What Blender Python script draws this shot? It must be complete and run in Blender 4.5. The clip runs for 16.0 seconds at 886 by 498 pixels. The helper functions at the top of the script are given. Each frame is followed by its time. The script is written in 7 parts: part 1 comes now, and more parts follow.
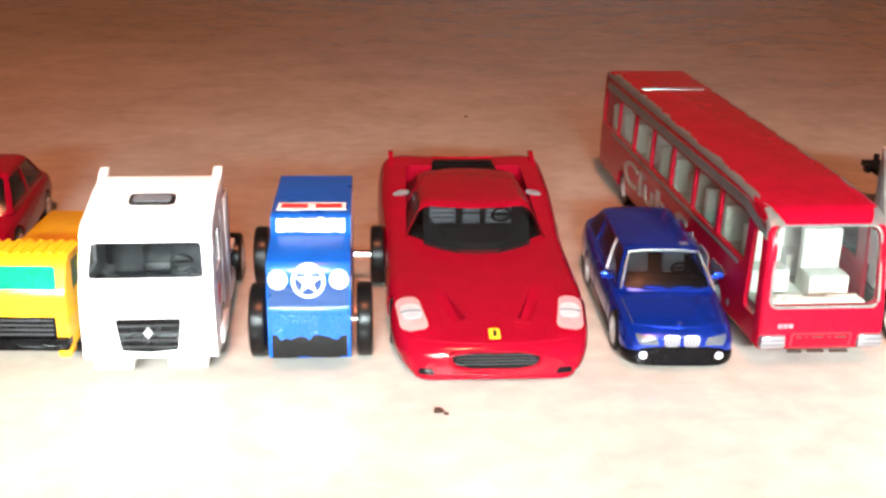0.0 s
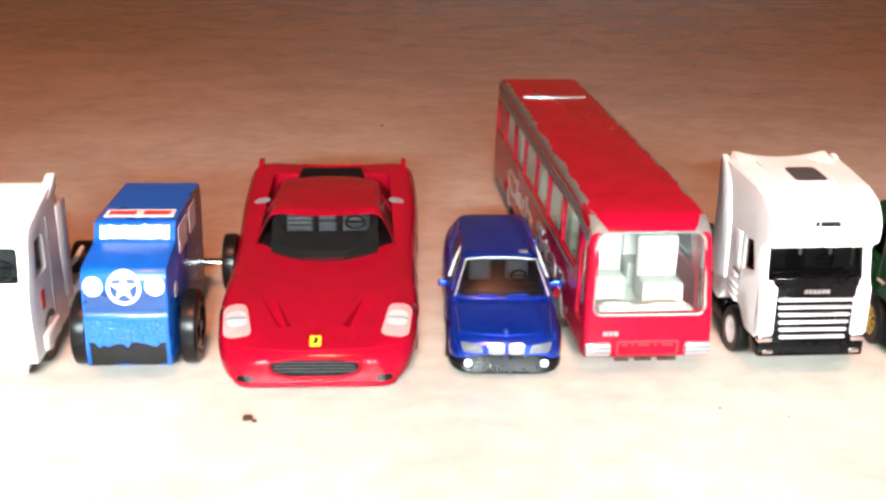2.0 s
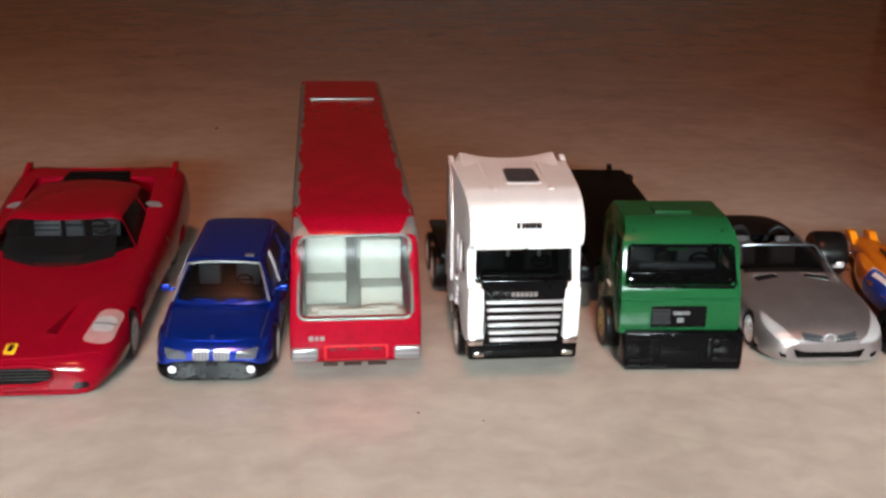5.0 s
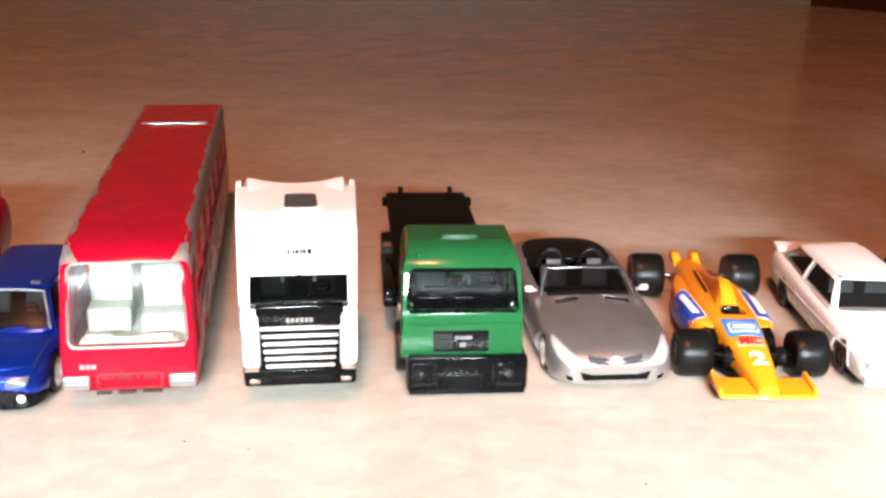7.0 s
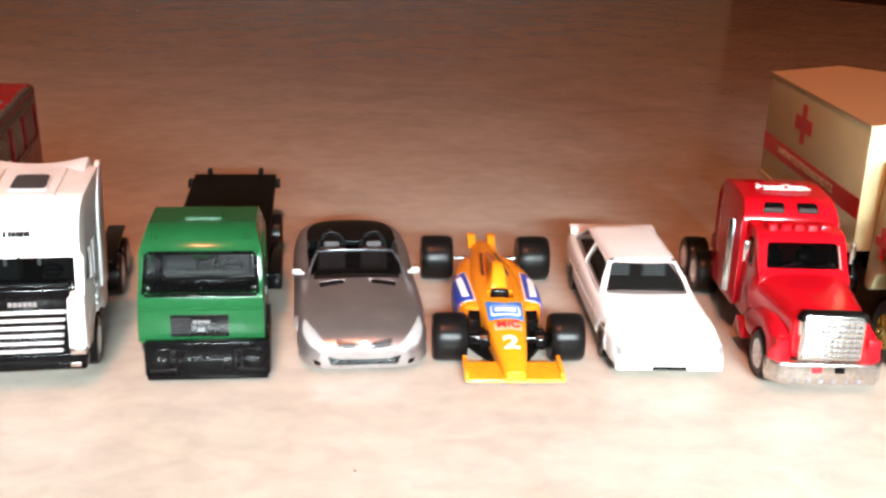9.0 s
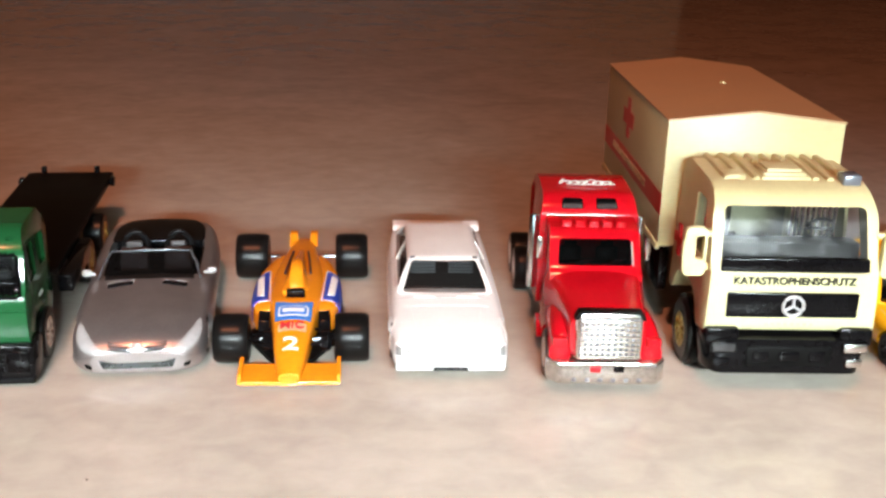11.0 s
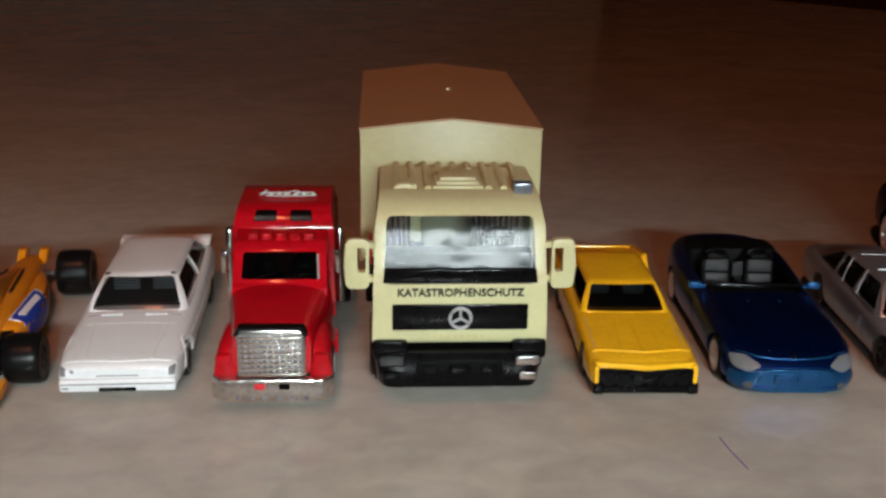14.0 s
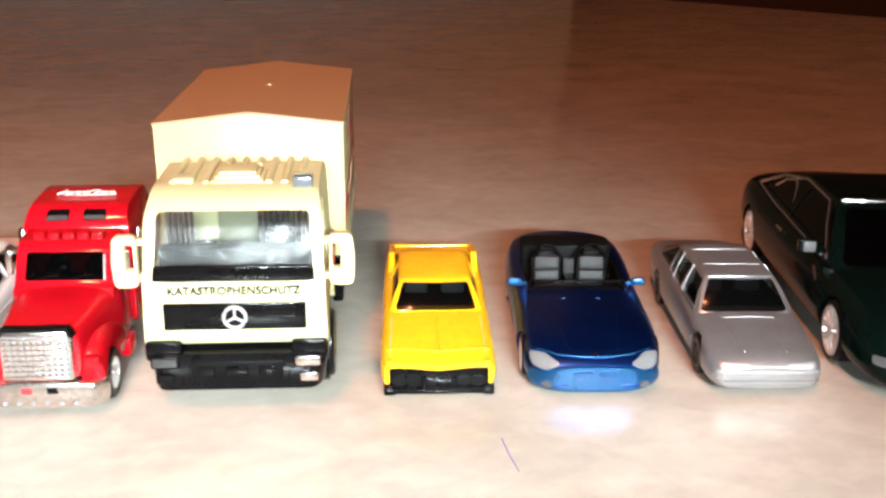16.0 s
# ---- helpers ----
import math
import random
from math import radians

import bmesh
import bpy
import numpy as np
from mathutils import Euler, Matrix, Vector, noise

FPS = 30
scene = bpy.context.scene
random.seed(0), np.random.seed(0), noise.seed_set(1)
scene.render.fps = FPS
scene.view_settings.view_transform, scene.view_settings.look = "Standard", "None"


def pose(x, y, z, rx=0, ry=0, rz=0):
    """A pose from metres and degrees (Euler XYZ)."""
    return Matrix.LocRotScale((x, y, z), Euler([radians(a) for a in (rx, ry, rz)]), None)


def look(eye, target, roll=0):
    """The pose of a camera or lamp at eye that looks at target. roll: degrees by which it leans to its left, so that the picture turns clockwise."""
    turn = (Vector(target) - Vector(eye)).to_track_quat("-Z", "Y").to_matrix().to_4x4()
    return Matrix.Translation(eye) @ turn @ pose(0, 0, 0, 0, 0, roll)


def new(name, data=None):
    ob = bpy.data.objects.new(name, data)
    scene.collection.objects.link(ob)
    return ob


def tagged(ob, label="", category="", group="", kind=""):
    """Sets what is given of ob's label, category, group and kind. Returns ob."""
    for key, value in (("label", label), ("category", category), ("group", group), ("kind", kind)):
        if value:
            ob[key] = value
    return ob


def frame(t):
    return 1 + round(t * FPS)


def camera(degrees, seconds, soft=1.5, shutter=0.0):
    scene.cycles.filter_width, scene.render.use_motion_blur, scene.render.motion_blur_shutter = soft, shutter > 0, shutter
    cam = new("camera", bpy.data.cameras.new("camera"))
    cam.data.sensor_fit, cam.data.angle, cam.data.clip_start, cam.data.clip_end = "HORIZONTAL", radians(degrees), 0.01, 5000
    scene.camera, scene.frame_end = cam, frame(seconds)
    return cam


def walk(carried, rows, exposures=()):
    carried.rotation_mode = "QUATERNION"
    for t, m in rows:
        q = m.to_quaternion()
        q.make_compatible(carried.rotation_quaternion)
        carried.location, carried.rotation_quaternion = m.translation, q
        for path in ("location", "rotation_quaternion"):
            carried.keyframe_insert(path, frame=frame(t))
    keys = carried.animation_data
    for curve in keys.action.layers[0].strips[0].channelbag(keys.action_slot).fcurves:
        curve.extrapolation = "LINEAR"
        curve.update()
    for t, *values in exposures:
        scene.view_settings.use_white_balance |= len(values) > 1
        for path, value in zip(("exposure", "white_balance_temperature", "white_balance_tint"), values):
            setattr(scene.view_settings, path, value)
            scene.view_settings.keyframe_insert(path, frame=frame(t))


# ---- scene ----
cam = camera(44.2, 16.0, soft=2.7)
PATH = [
    (0, (0.00925, 0.00560, 0.11866), (0.01866, 0.47671, -0.04857), 0.97),
    (0.5, (0.02196, 0.00485, 0.11833), (0.02878, 0.47677, -0.04674), 0.79),
    (1, (0.03378, 0.00476, 0.11808), (0.03961, 0.47699, -0.04612), 0.86),
    (1.5, (0.04644, 0.00527, 0.11788), (0.05199, 0.47808, -0.04465), 0.83),
    (2, (0.05434, 0.00579, 0.11789), (0.06037, 0.47870, -0.04433), 0.87),
    (2.5, (0.06480, 0.00637, 0.11761), (0.07053, 0.47917, -0.04498), 0.86),
    (3, (0.07827, 0.00690, 0.11730), (0.08812, 0.47971, -0.04505), 1.03),
    (3.5, (0.09065, 0.00797, 0.11704), (0.10285, 0.48051, -0.04592), 1.08),
    (4, (0.09969, 0.00875, 0.11698), (0.11504, 0.48093, -0.04676), 1.16),
    (6.5, (0.15041, 0.00722, 0.11955), (0.18288, 0.48210, -0.03356), 1.01),
    (7, (0.16333, 0.00699, 0.11976), (0.20121, 0.48179, -0.03232), 1.25),
    (7.5, (0.17801, 0.00708, 0.11972), (0.22094, 0.48090, -0.03405), 1.49),
    (8, (0.19240, 0.00731, 0.11982), (0.23882, 0.47980, -0.03703), 1.67),
    (8.5, (0.20554, 0.00741, 0.11922), (0.25549, 0.47909, -0.03897), 1.72),
    (9, (0.21781, 0.00727, 0.11938), (0.27383, 0.47798, -0.03965), 1.89),
    (9.5, (0.23048, 0.00713, 0.11934), (0.28712, 0.47777, -0.03969), 1.91),
    (12, (0.29517, 0.00748, 0.12173), (0.36286, 0.47474, -0.04284), 1.35),
    (12.5, (0.30570, 0.00707, 0.12096), (0.37777, 0.47443, -0.04146), 1.42),
    (13, (0.31966, 0.00679, 0.12060), (0.39400, 0.47452, -0.03972), 1.44),
    (13.5, (0.33291, 0.00625, 0.12085), (0.40495, 0.47476, -0.03823), 1.12),
    (14, (0.34671, 0.00468, 0.12197), (0.41977, 0.47271, -0.03807), 0.98),
    (14.5, (0.36024, 0.00368, 0.12123), (0.42983, 0.47266, -0.03756), 0.74),
    (15, (0.37452, 0.00346, 0.11863), (0.44065, 0.47400, -0.03700), 0.36),
    (15.5, (0.38855, 0.00394, 0.11670), (0.45499, 0.47487, -0.03760), 0.24),
    (16, (0.40090, 0.00485, 0.11496), (0.47098, 0.47548, -0.03865), 0.14),
]
EXPOSURES = [(0, -0.06), (0.5, 0.04), (2.5, -0.02), (3, -0.50), (3.5, -1.0), (4, -1.45), (6.3, -1.2), (6.5, -0.98), (7, -0.2), (7.5, 0.03), (8, -0.03), (8.5, -0.26), (9, -0.42), (9.7, -0.40), (12, -1.58), (12.5, -1.78), (13, -1.98), (13.5, -2.25), (14, -2.42), (14.5, -2.12), (15, -1.72), (15.5, -1.12), (16, -0.44)]
walk(cam, [(t, look(eye, target, roll)) for t, eye, target, roll in PATH], EXPOSURES)

# ---- light: fixed lamps in place of the phone's own moving cool lamp, and a warm lamp in the room ----
world = bpy.data.worlds.new("world")
scene.world = world
world.use_nodes = True
world.node_tree.nodes["Background"].inputs[0].default_value = (0.75, 0.9, 1.0, 1)
world.node_tree.nodes["Background"].inputs[1].default_value = 0.02


def area_lamp(name, m, size, size_y, power, colour, spread=180):
    data = bpy.data.lights.new(name, "AREA")
    data.shape, data.size, data.size_y, data.energy, data.color = "RECTANGLE", size, size_y, power, colour
    data.spread = radians(spread)
    ob = new(name, data)
    ob.matrix_world = m
    return ob


# the row runs past the phone's path; power is trimmed along it by eye
for k in range(22):
    lamp_x = -0.128 + 0.031 * k
    lamp_trim = 1 + 0.28 * min(1.0, max(0.0, (lamp_x - 0.18) / 0.15)) - 0.42 * min(1.0, max(0.0, (lamp_x - 0.40) / 0.12))
    for reach, power in ((0.44, 0.028 * (0.55 + 0.45 * lamp_trim)), (0.21, 0.033 * lamp_trim)):
        area_lamp("phone_lamp", look((lamp_x, -0.002, 0.107), (lamp_x + 0.01 * reach, reach, 0.0)), 0.018, 0.012, power, (0.87, 1.0, 1.02), 32)
# two more lamps added, aimed sideways to brighten the vehicles at both ends
area_lamp("phone_lamp", look((0.396, -0.002, 0.107), (0.555, 0.26, 0.01)), 0.018, 0.012, 0.040, (0.87, 1.0, 1.02), 50)
area_lamp("phone_lamp", look((0.010, -0.002, 0.107), (-0.13, 0.27, 0.01)), 0.018, 0.012, 0.022, (0.87, 1.0, 1.02), 50)
area_lamp("room_lamp", look((0.04, -0.60, 1.62), (0.30, 0.40, 0.0)), 0.12, 0.12, 44.0, (1.0, 0.325, 0.155))

# ---- materials ----


def nodes_of(name):
    m = bpy.data.materials.new(name)
    m.use_nodes = True
    return m, m.node_tree.nodes, m.node_tree.links, m.node_tree.nodes["Principled BSDF"]


def surface(name, rgb, rough=0.4, metal=0.0, coat=0.0, vary=0.12, grain=700.0, bump=0.10, wear=None, shine=0.5, relief_scale=0.0):
    """A painted, plastic or metal surface: colour varying at two scales, fine relief, and worn spots of another colour."""
    m, nodes, links, p = nodes_of(name)
    co = nodes.new("ShaderNodeTexCoord")
    big, small = nodes.new("ShaderNodeTexNoise"), nodes.new("ShaderNodeTexNoise")
    big.inputs["Scale"].default_value, small.inputs["Scale"].default_value = 120.0, grain
    big.inputs["Detail"].default_value, small.inputs["Detail"].default_value = 2.0, 6.0
    links.new(co.outputs["Object"], big.inputs["Vector"])
    links.new(co.outputs["Object"], small.inputs["Vector"])
    both = nodes.new("ShaderNodeMath")
    both.operation = "ADD"
    links.new(big.outputs[0], both.inputs[0])
    links.new(small.outputs[0], both.inputs[1])
    ramp = nodes.new("ShaderNodeMapRange")
    ramp.inputs[1].default_value, ramp.inputs[2].default_value = 0.7, 1.3
    ramp.inputs[3].default_value, ramp.inputs[4].default_value = 1 - vary, 1 + vary
    links.new(both.outputs[0], ramp.inputs[0])
    tint = nodes.new("ShaderNodeVectorMath")
    tint.operation = "SCALE"
    tint.inputs[0].default_value = rgb
    links.new(ramp.outputs[0], tint.inputs["Scale"])
    colour = tint.outputs[0]
    if wear:
        spot = nodes.new("ShaderNodeTexNoise")
        spot.inputs["Scale"].default_value, spot.inputs["Detail"].default_value = wear[1], 8.0
        links.new(co.outputs["Object"], spot.inputs["Vector"])
        cut_at = nodes.new("ShaderNodeMapRange")
        cut_at.inputs[1].default_value, cut_at.inputs[2].default_value = wear[2], wear[2] + 0.02
        links.new(spot.outputs[0], cut_at.inputs[0])
        mix = nodes.new("ShaderNodeMix")
        mix.data_type = "RGBA"
        links.new(cut_at.outputs[0], mix.inputs[0])
        links.new(colour, mix.inputs[6])
        mix.inputs[7].default_value = (*wear[0], 1)
        colour = mix.outputs[2]
    links.new(colour, p.inputs["Base Color"])
    gloss = nodes.new("ShaderNodeMapRange")
    gloss.inputs[3].default_value, gloss.inputs[4].default_value = rough * 0.92, min(1.0, rough * 1.08)
    links.new(big.outputs[0], gloss.inputs[0])
    links.new(gloss.outputs[0], p.inputs["Roughness"])
    p.inputs["Metallic"].default_value = metal
    p.inputs["Coat Weight"].default_value = coat * 0.4
    p.inputs["Coat Roughness"].default_value = 0.10
    p.inputs["Specular IOR Level"].default_value = shine
    relief = nodes.new("ShaderNodeBump")
    relief.inputs["Strength"].default_value, relief.inputs["Distance"].default_value = bump, 0.0004
    ridges = big
    if relief_scale:
        ridges = nodes.new("ShaderNodeTexNoise")
        ridges.inputs["Scale"].default_value, ridges.inputs["Detail"].default_value = relief_scale, 4.0
        links.new(co.outputs["Object"], ridges.inputs["Vector"])
    links.new(ridges.outputs[0], relief.inputs["Height"])
    links.new(relief.outputs[0], p.inputs["Normal"])
    return m


def clear(name, rgb, rough=0.12, gloss=0.05, waves=0.25, veil=0.008):
    """A thin clear or tinted plastic pane with a veil of dust and scratches, glossier towards grazing views."""
    m, nodes, links, p = nodes_of(name)
    nodes.remove(p)
    see, shine, mix, edge = (nodes.new(k) for k in ("ShaderNodeBsdfTransparent", "ShaderNodeBsdfGlossy", "ShaderNodeMixShader", "ShaderNodeLayerWeight"))
    see.inputs[0].default_value = (*rgb, 1)
    shine.inputs["Roughness"].default_value = rough
    edge.inputs["Blend"].default_value = 0.5
    steep, share = nodes.new("ShaderNodeMath"), nodes.new("ShaderNodeMapRange")
    steep.operation = "POWER"
    steep.inputs[1].default_value = 5.0
    share.inputs[3].default_value, share.inputs[4].default_value = gloss, 0.8
    links.new(edge.outputs["Facing"], steep.inputs[0])
    links.new(steep.outputs[0], share.inputs[0])
    wave = nodes.new("ShaderNodeTexNoise")
    wave.inputs["Scale"].default_value = 150.0
    co = nodes.new("ShaderNodeTexCoord")
    links.new(co.outputs["Object"], wave.inputs["Vector"])
    relief = nodes.new("ShaderNodeBump")
    relief.inputs["Strength"].default_value, relief.inputs["Distance"].default_value = waves, 0.0005
    links.new(wave.outputs[0], relief.inputs["Height"])
    links.new(relief.outputs[0], shine.inputs["Normal"])
    links.new(share.outputs[0], mix.inputs[0])
    dust, film, spread = nodes.new("ShaderNodeBsdfDiffuse"), nodes.new("ShaderNodeMixShader"), nodes.new("ShaderNodeMapRange")
    dust.inputs[0].default_value = (0.55, 0.57, 0.58, 1)
    smear = nodes.new("ShaderNodeTexNoise")
    smear.inputs["Scale"].default_value, smear.inputs["Detail"].default_value = 260.0, 5.0
    spread.inputs[1].default_value, spread.inputs[2].default_value = 0.3, 0.7
    spread.inputs[3].default_value, spread.inputs[4].default_value = veil * 0.5, veil * 1.6
    links.new(smear.outputs[0], spread.inputs[0])
    links.new(spread.outputs[0], film.inputs[0])
    links.new(see.outputs[0], film.inputs[1])
    links.new(dust.outputs[0], film.inputs[2])
    links.new(film.outputs[0], mix.inputs[1])
    links.new(shine.outputs[0], mix.inputs[2])
    links.new(mix.outputs[0], nodes["Material Output"].inputs[0])
    return m


def table_top():
    """Cream laminate with soft cloudy blotches, drawn out a little along the row of cars."""
    m, nodes, links, p = nodes_of("table_laminate")
    co, mp = nodes.new("ShaderNodeTexCoord"), nodes.new("ShaderNodeMapping")
    mp.inputs["Scale"].default_value = (0.72, 0.9, 1.0)
    links.new(co.outputs["Object"], mp.inputs[0])
    drifts, clouds, blots, specks = (nodes.new("ShaderNodeTexNoise") for _ in range(4))
    for n, scale, detail, twist in ((drifts, 9.0, 2.0, 0.4), (clouds, 34.0, 3.0, 0.4), (blots, 150.0, 5.0, 0.4), (specks, 560.0, 3.0, 0.2)):
        n.inputs["Scale"].default_value, n.inputs["Detail"].default_value, n.inputs["Distortion"].default_value = scale, detail, twist
        links.new(mp.outputs[0], n.inputs["Vector"])
    mixed = drifts.outputs[0]
    for n, share in ((clouds, 0.60), (blots, 0.38), (specks, 0.06)):
        mix = nodes.new("ShaderNodeMix")
        mix.inputs[0].default_value = share
        links.new(mixed, mix.inputs[2])
        links.new(n.outputs[0], mix.inputs[3])
        mixed = mix.outputs[0]
    ramp = nodes.new("ShaderNodeValToRGB")
    ramp.color_ramp.interpolation = "B_SPLINE"
    e = ramp.color_ramp.elements
    e[0].position, e[0].color = 0.30, (0.335, 0.300, 0.262, 1)
    e[1].position, e[1].color = 0.70, (0.545, 0.497, 0.435, 1)
    mid = e.new(0.5)
    mid.color = (0.45, 0.405, 0.352, 1)
    links.new(mixed, ramp.inputs[0])
    links.new(ramp.outputs[0], p.inputs["Base Color"])
    rough = nodes.new("ShaderNodeMapRange")
    rough.inputs[3].default_value, rough.inputs[4].default_value = 0.14, 0.21
    links.new(clouds.outputs[0], rough.inputs[0])
    links.new(rough.outputs[0], p.inputs["Roughness"])
    return m


SEAM = surface("dark_seam", (0.03, 0.03, 0.03), 0.6)
GREY_METAL = (0.17, 0.18, 0.17)
RED = surface("red_enamel", (0.215, 0.0022, 0.011), 0.13, shine=0.17, vary=0.08)
BUS_RED = surface("chipped_red_enamel", (0.295, 0.003, 0.016), 0.22, shine=0.16, bump=0.03, wear=(GREY_METAL, 260.0, 0.76))
TRUCK_RED = surface("glossy_red_enamel", (0.42, 0.004, 0.010), 0.12, coat=0.35, shine=0.3, vary=0.08)
WHITE = surface("white_enamel", (0.74, 0.75, 0.745), 0.3, coat=0.3, vary=0.03)
WHITE_PLASTIC = surface("white_plastic", (0.72, 0.74, 0.75), 0.4, vary=0.04)
BLUE_WOOD = surface("blue_gloss_paint", (0.005, 0.075, 0.36), 0.28, shine=0.25, coat=0.1, bump=0.10, grain=350.0)
BLUE_ROUGH = surface("rough_brushed_blue_paint", (0.005, 0.080, 0.38), 0.22, coat=0.4, bump=1.0, grain=900.0, relief_scale=1100.0)
BLUE_DARK_BAND = surface("dark_teal_band", (0.004, 0.035, 0.13), 0.28, coat=0.4)
BLUE_METALLIC = surface("metallic_blue", (0.006, 0.036, 0.36), 0.22, metal=0.7, coat=0.9, vary=0.2, grain=2500.0)
NAVY = surface("metallic_navy_blue", (0.007, 0.038, 0.23), 0.30, metal=0.95, coat=0.9, vary=0.2, grain=2500.0)
NAVY_MID = surface("mid_blue_grille", (0.006, 0.055, 0.17), 0.3, metal=0.4, coat=0.4)
NAVY_LIGHT = surface("brighter_blue_bumper", (0.006, 0.070, 0.19), 0.28, metal=0.6, coat=0.4)
GREEN = surface("green_enamel", (0.010, 0.082, 0.027), 0.16, shine=0.22, coat=0.2, vary=0.07)
SILVER = surface("silver_metallic", (0.40, 0.37, 0.365), 0.34, metal=0.82, coat=0.6, grain=2500.0)
SILVER_LIGHT = surface("light_silver_bumper", (0.44, 0.45, 0.46), 0.3, metal=0.3, coat=0.4)
SILVER_GREY = surface("grey_silver_paint", (0.36, 0.355, 0.36), 0.34, metal=0.75, coat=0.4, grain=2500.0)
ORANGE = surface("orange_enamel", (0.74, 0.26, 0.010), 0.22, coat=0.6, vary=0.07)
YELLOW = surface("yellow_enamel", (0.84, 0.46, 0.012), 0.22, coat=0.5, vary=0.07)
CREAM = surface("pale_yellow_plastic", (0.545, 0.52, 0.285), 0.36, shine=0.4, vary=0.05, bump=0.01)
CREAM_BOX = surface("tan_plastic_roof", (0.46, 0.29, 0.145), 0.4, vary=0.05)
BLACK_GREEN = surface("black_green_metallic", (0.0015, 0.005, 0.0042), 0.12, shine=0.10)
BLACK = surface("black_plastic", (0.0035, 0.0035, 0.004), 0.12, vary=0.3, shine=0.12, bump=0.08)
BLACK_MATT = surface("matt_black_plastic", (0.004, 0.004, 0.004), 0.45, vary=0.3, shine=0.05)
RUBBER = surface("black_rubber", (0.005, 0.005, 0.005), 0.30, shine=0.14, vary=0.25, bump=0.12)
DARK_SEAT = surface("dark_grey_interior", (0.032, 0.034, 0.036), 0.5, shine=0.2, vary=0.25)
GREY_SEAT = surface("grey_interior", (0.16, 0.17, 0.18), 0.5)
BROWN_DARK = surface("dark_brown_interior", (0.035, 0.018, 0.012), 0.5)
IVORY = surface("ivory_seat_plastic", (0.54, 0.55, 0.47), 0.45, vary=0.06, shine=0.3)
CHROME = surface("chrome", (0.72, 0.71, 0.69), 0.18, metal=1.0, vary=0.06, bump=0.05)
GRILLE_CHROME = surface("worn_grille_chrome", (0.60, 0.57, 0.53), 0.20, metal=0.95, vary=0.25, grain=900.0, bump=0.15, relief_scale=700.0)
RIM = surface("silver_wheel_rim", (0.74, 0.74, 0.74), 0.32, metal=0.25, coat=0.3, vary=0.1)
GOLD = surface("gold_rim", (0.55, 0.46, 0.10), 0.2, metal=1.0)
BARE = surface("bare_grey_casting", GREY_METAL, 0.45, metal=0.4, vary=0.2, bump=0.15)
LIGHT_PLASTIC = surface("white_lamp_paint", (0.80, 0.82, 0.84), 0.25, coat=0.5, vary=0.05)
PRINT_WHITE = surface("white_print", (0.80, 0.80, 0.80), 0.4, vary=0.03)
PRINT_RED = surface("red_print", (0.52, 0.012, 0.02), 0.4, vary=0.05)
PRINT_BLUE = surface("blue_print", (0.015, 0.05, 0.36), 0.4, vary=0.05)
PRINT_SKY = surface("mid_blue_print", (0.02, 0.16, 0.50), 0.4, vary=0.05)
PRINT_YELLOW = surface("yellow_print", (0.78, 0.50, 0.02), 0.4, vary=0.05)
PRINT_BLACK = surface("black_print", (0.006, 0.006, 0.006), 0.45, shine=0.2)
PRINT_GREY = surface("grey_print", (0.18, 0.18, 0.18), 0.45)
PINK_LENS = surface("pale_pink_lamp_cover", (0.40, 0.22, 0.21), 0.3, coat=0.3, vary=0.15, bump=0.2, grain=400.0)
GLASS = clear("clear_plastic_pane", (0.84, 0.86, 0.86), 0.34, gloss=0.03, veil=0.012)
SMOKED = clear("smoked_plastic_pane", (0.48, 0.48, 0.49), 0.20, gloss=0.012, waves=0.1, veil=0.003)
SIDE_GLASS = clear("thin_clear_pane", (0.93, 0.94, 0.92), gloss=0.02)
DARK_GLASS = clear("dark_plastic_pane", (0.50, 0.51, 0.51), gloss=0.025, waves=0.1, veil=0.012)
SMOKE_DARK = clear("dark_smoked_pane", (0.20, 0.205, 0.205), 0.12, gloss=0.010, waves=0.15, veil=0.002)
WAVY_GLASS = clear("wavy_clear_pane", (0.70, 0.72, 0.74), 0.20, 0.015, 0.60)
ESTATE_PANE = clear("blue_tinted_pane", (0.42, 0.43, 0.45), 0.32, gloss=0.008, waves=0.1, veil=0.003)
DULL_PANE = clear("dull_smoked_pane", (0.40, 0.405, 0.41), 0.14, gloss=0.0004, waves=0.6, veil=0.003)
DUSTY_PANE = clear("dusty_smoked_pane", (0.46, 0.46, 0.47), 0.16, gloss=0.010, waves=0.3, veil=0.009)
BLACK_GLASS = clear("black_smoked_pane", (0.07, 0.075, 0.075), 0.12, gloss=0.010, waves=0.1, veil=0.001)
SEAT_LEATHER = surface("worn_black_seat", (0.008, 0.0085, 0.0095), 0.5, shine=0.15)
FADED_PRINT = surface("faded_cream_print", (0.50, 0.36, 0.20), 0.5)
UNLIT_LENS = surface("unlit_lamp_lens", (0.03, 0.032, 0.034), 0.08, coat=0.9)
DIM_SEAT = surface("dim_grey_interior", (0.055, 0.057, 0.06), 0.5, shine=0.2)
LIGHT_SEAT = surface("light_grey_interior", (0.13, 0.14, 0.15), 0.45)
LAMP_GREY = surface("grey_lamp_reflector", (0.09, 0.10, 0.11), 0.25, metal=0.3, coat=0.4)
GREEN_GLASS = surface("green_window_plastic", (0.006, 0.20, 0.12), 0.12, coat=0.8, vary=0.25)
TABLE = table_top()
# room surfaces: the darkness of the unlit room is put into the colour
ROOM_DARK = surface("dark_unlit_room", (0.10, 0.06, 0.045), 0.8, vary=0.15, grain=30.0)
# unseen partition: pale blue chosen to brighten its reflection in the table
WALL_PALE = surface("pale_blue_reflecting_wall", (0.24, 0.40, 0.46), 0.85, vary=0.05, grain=60.0)
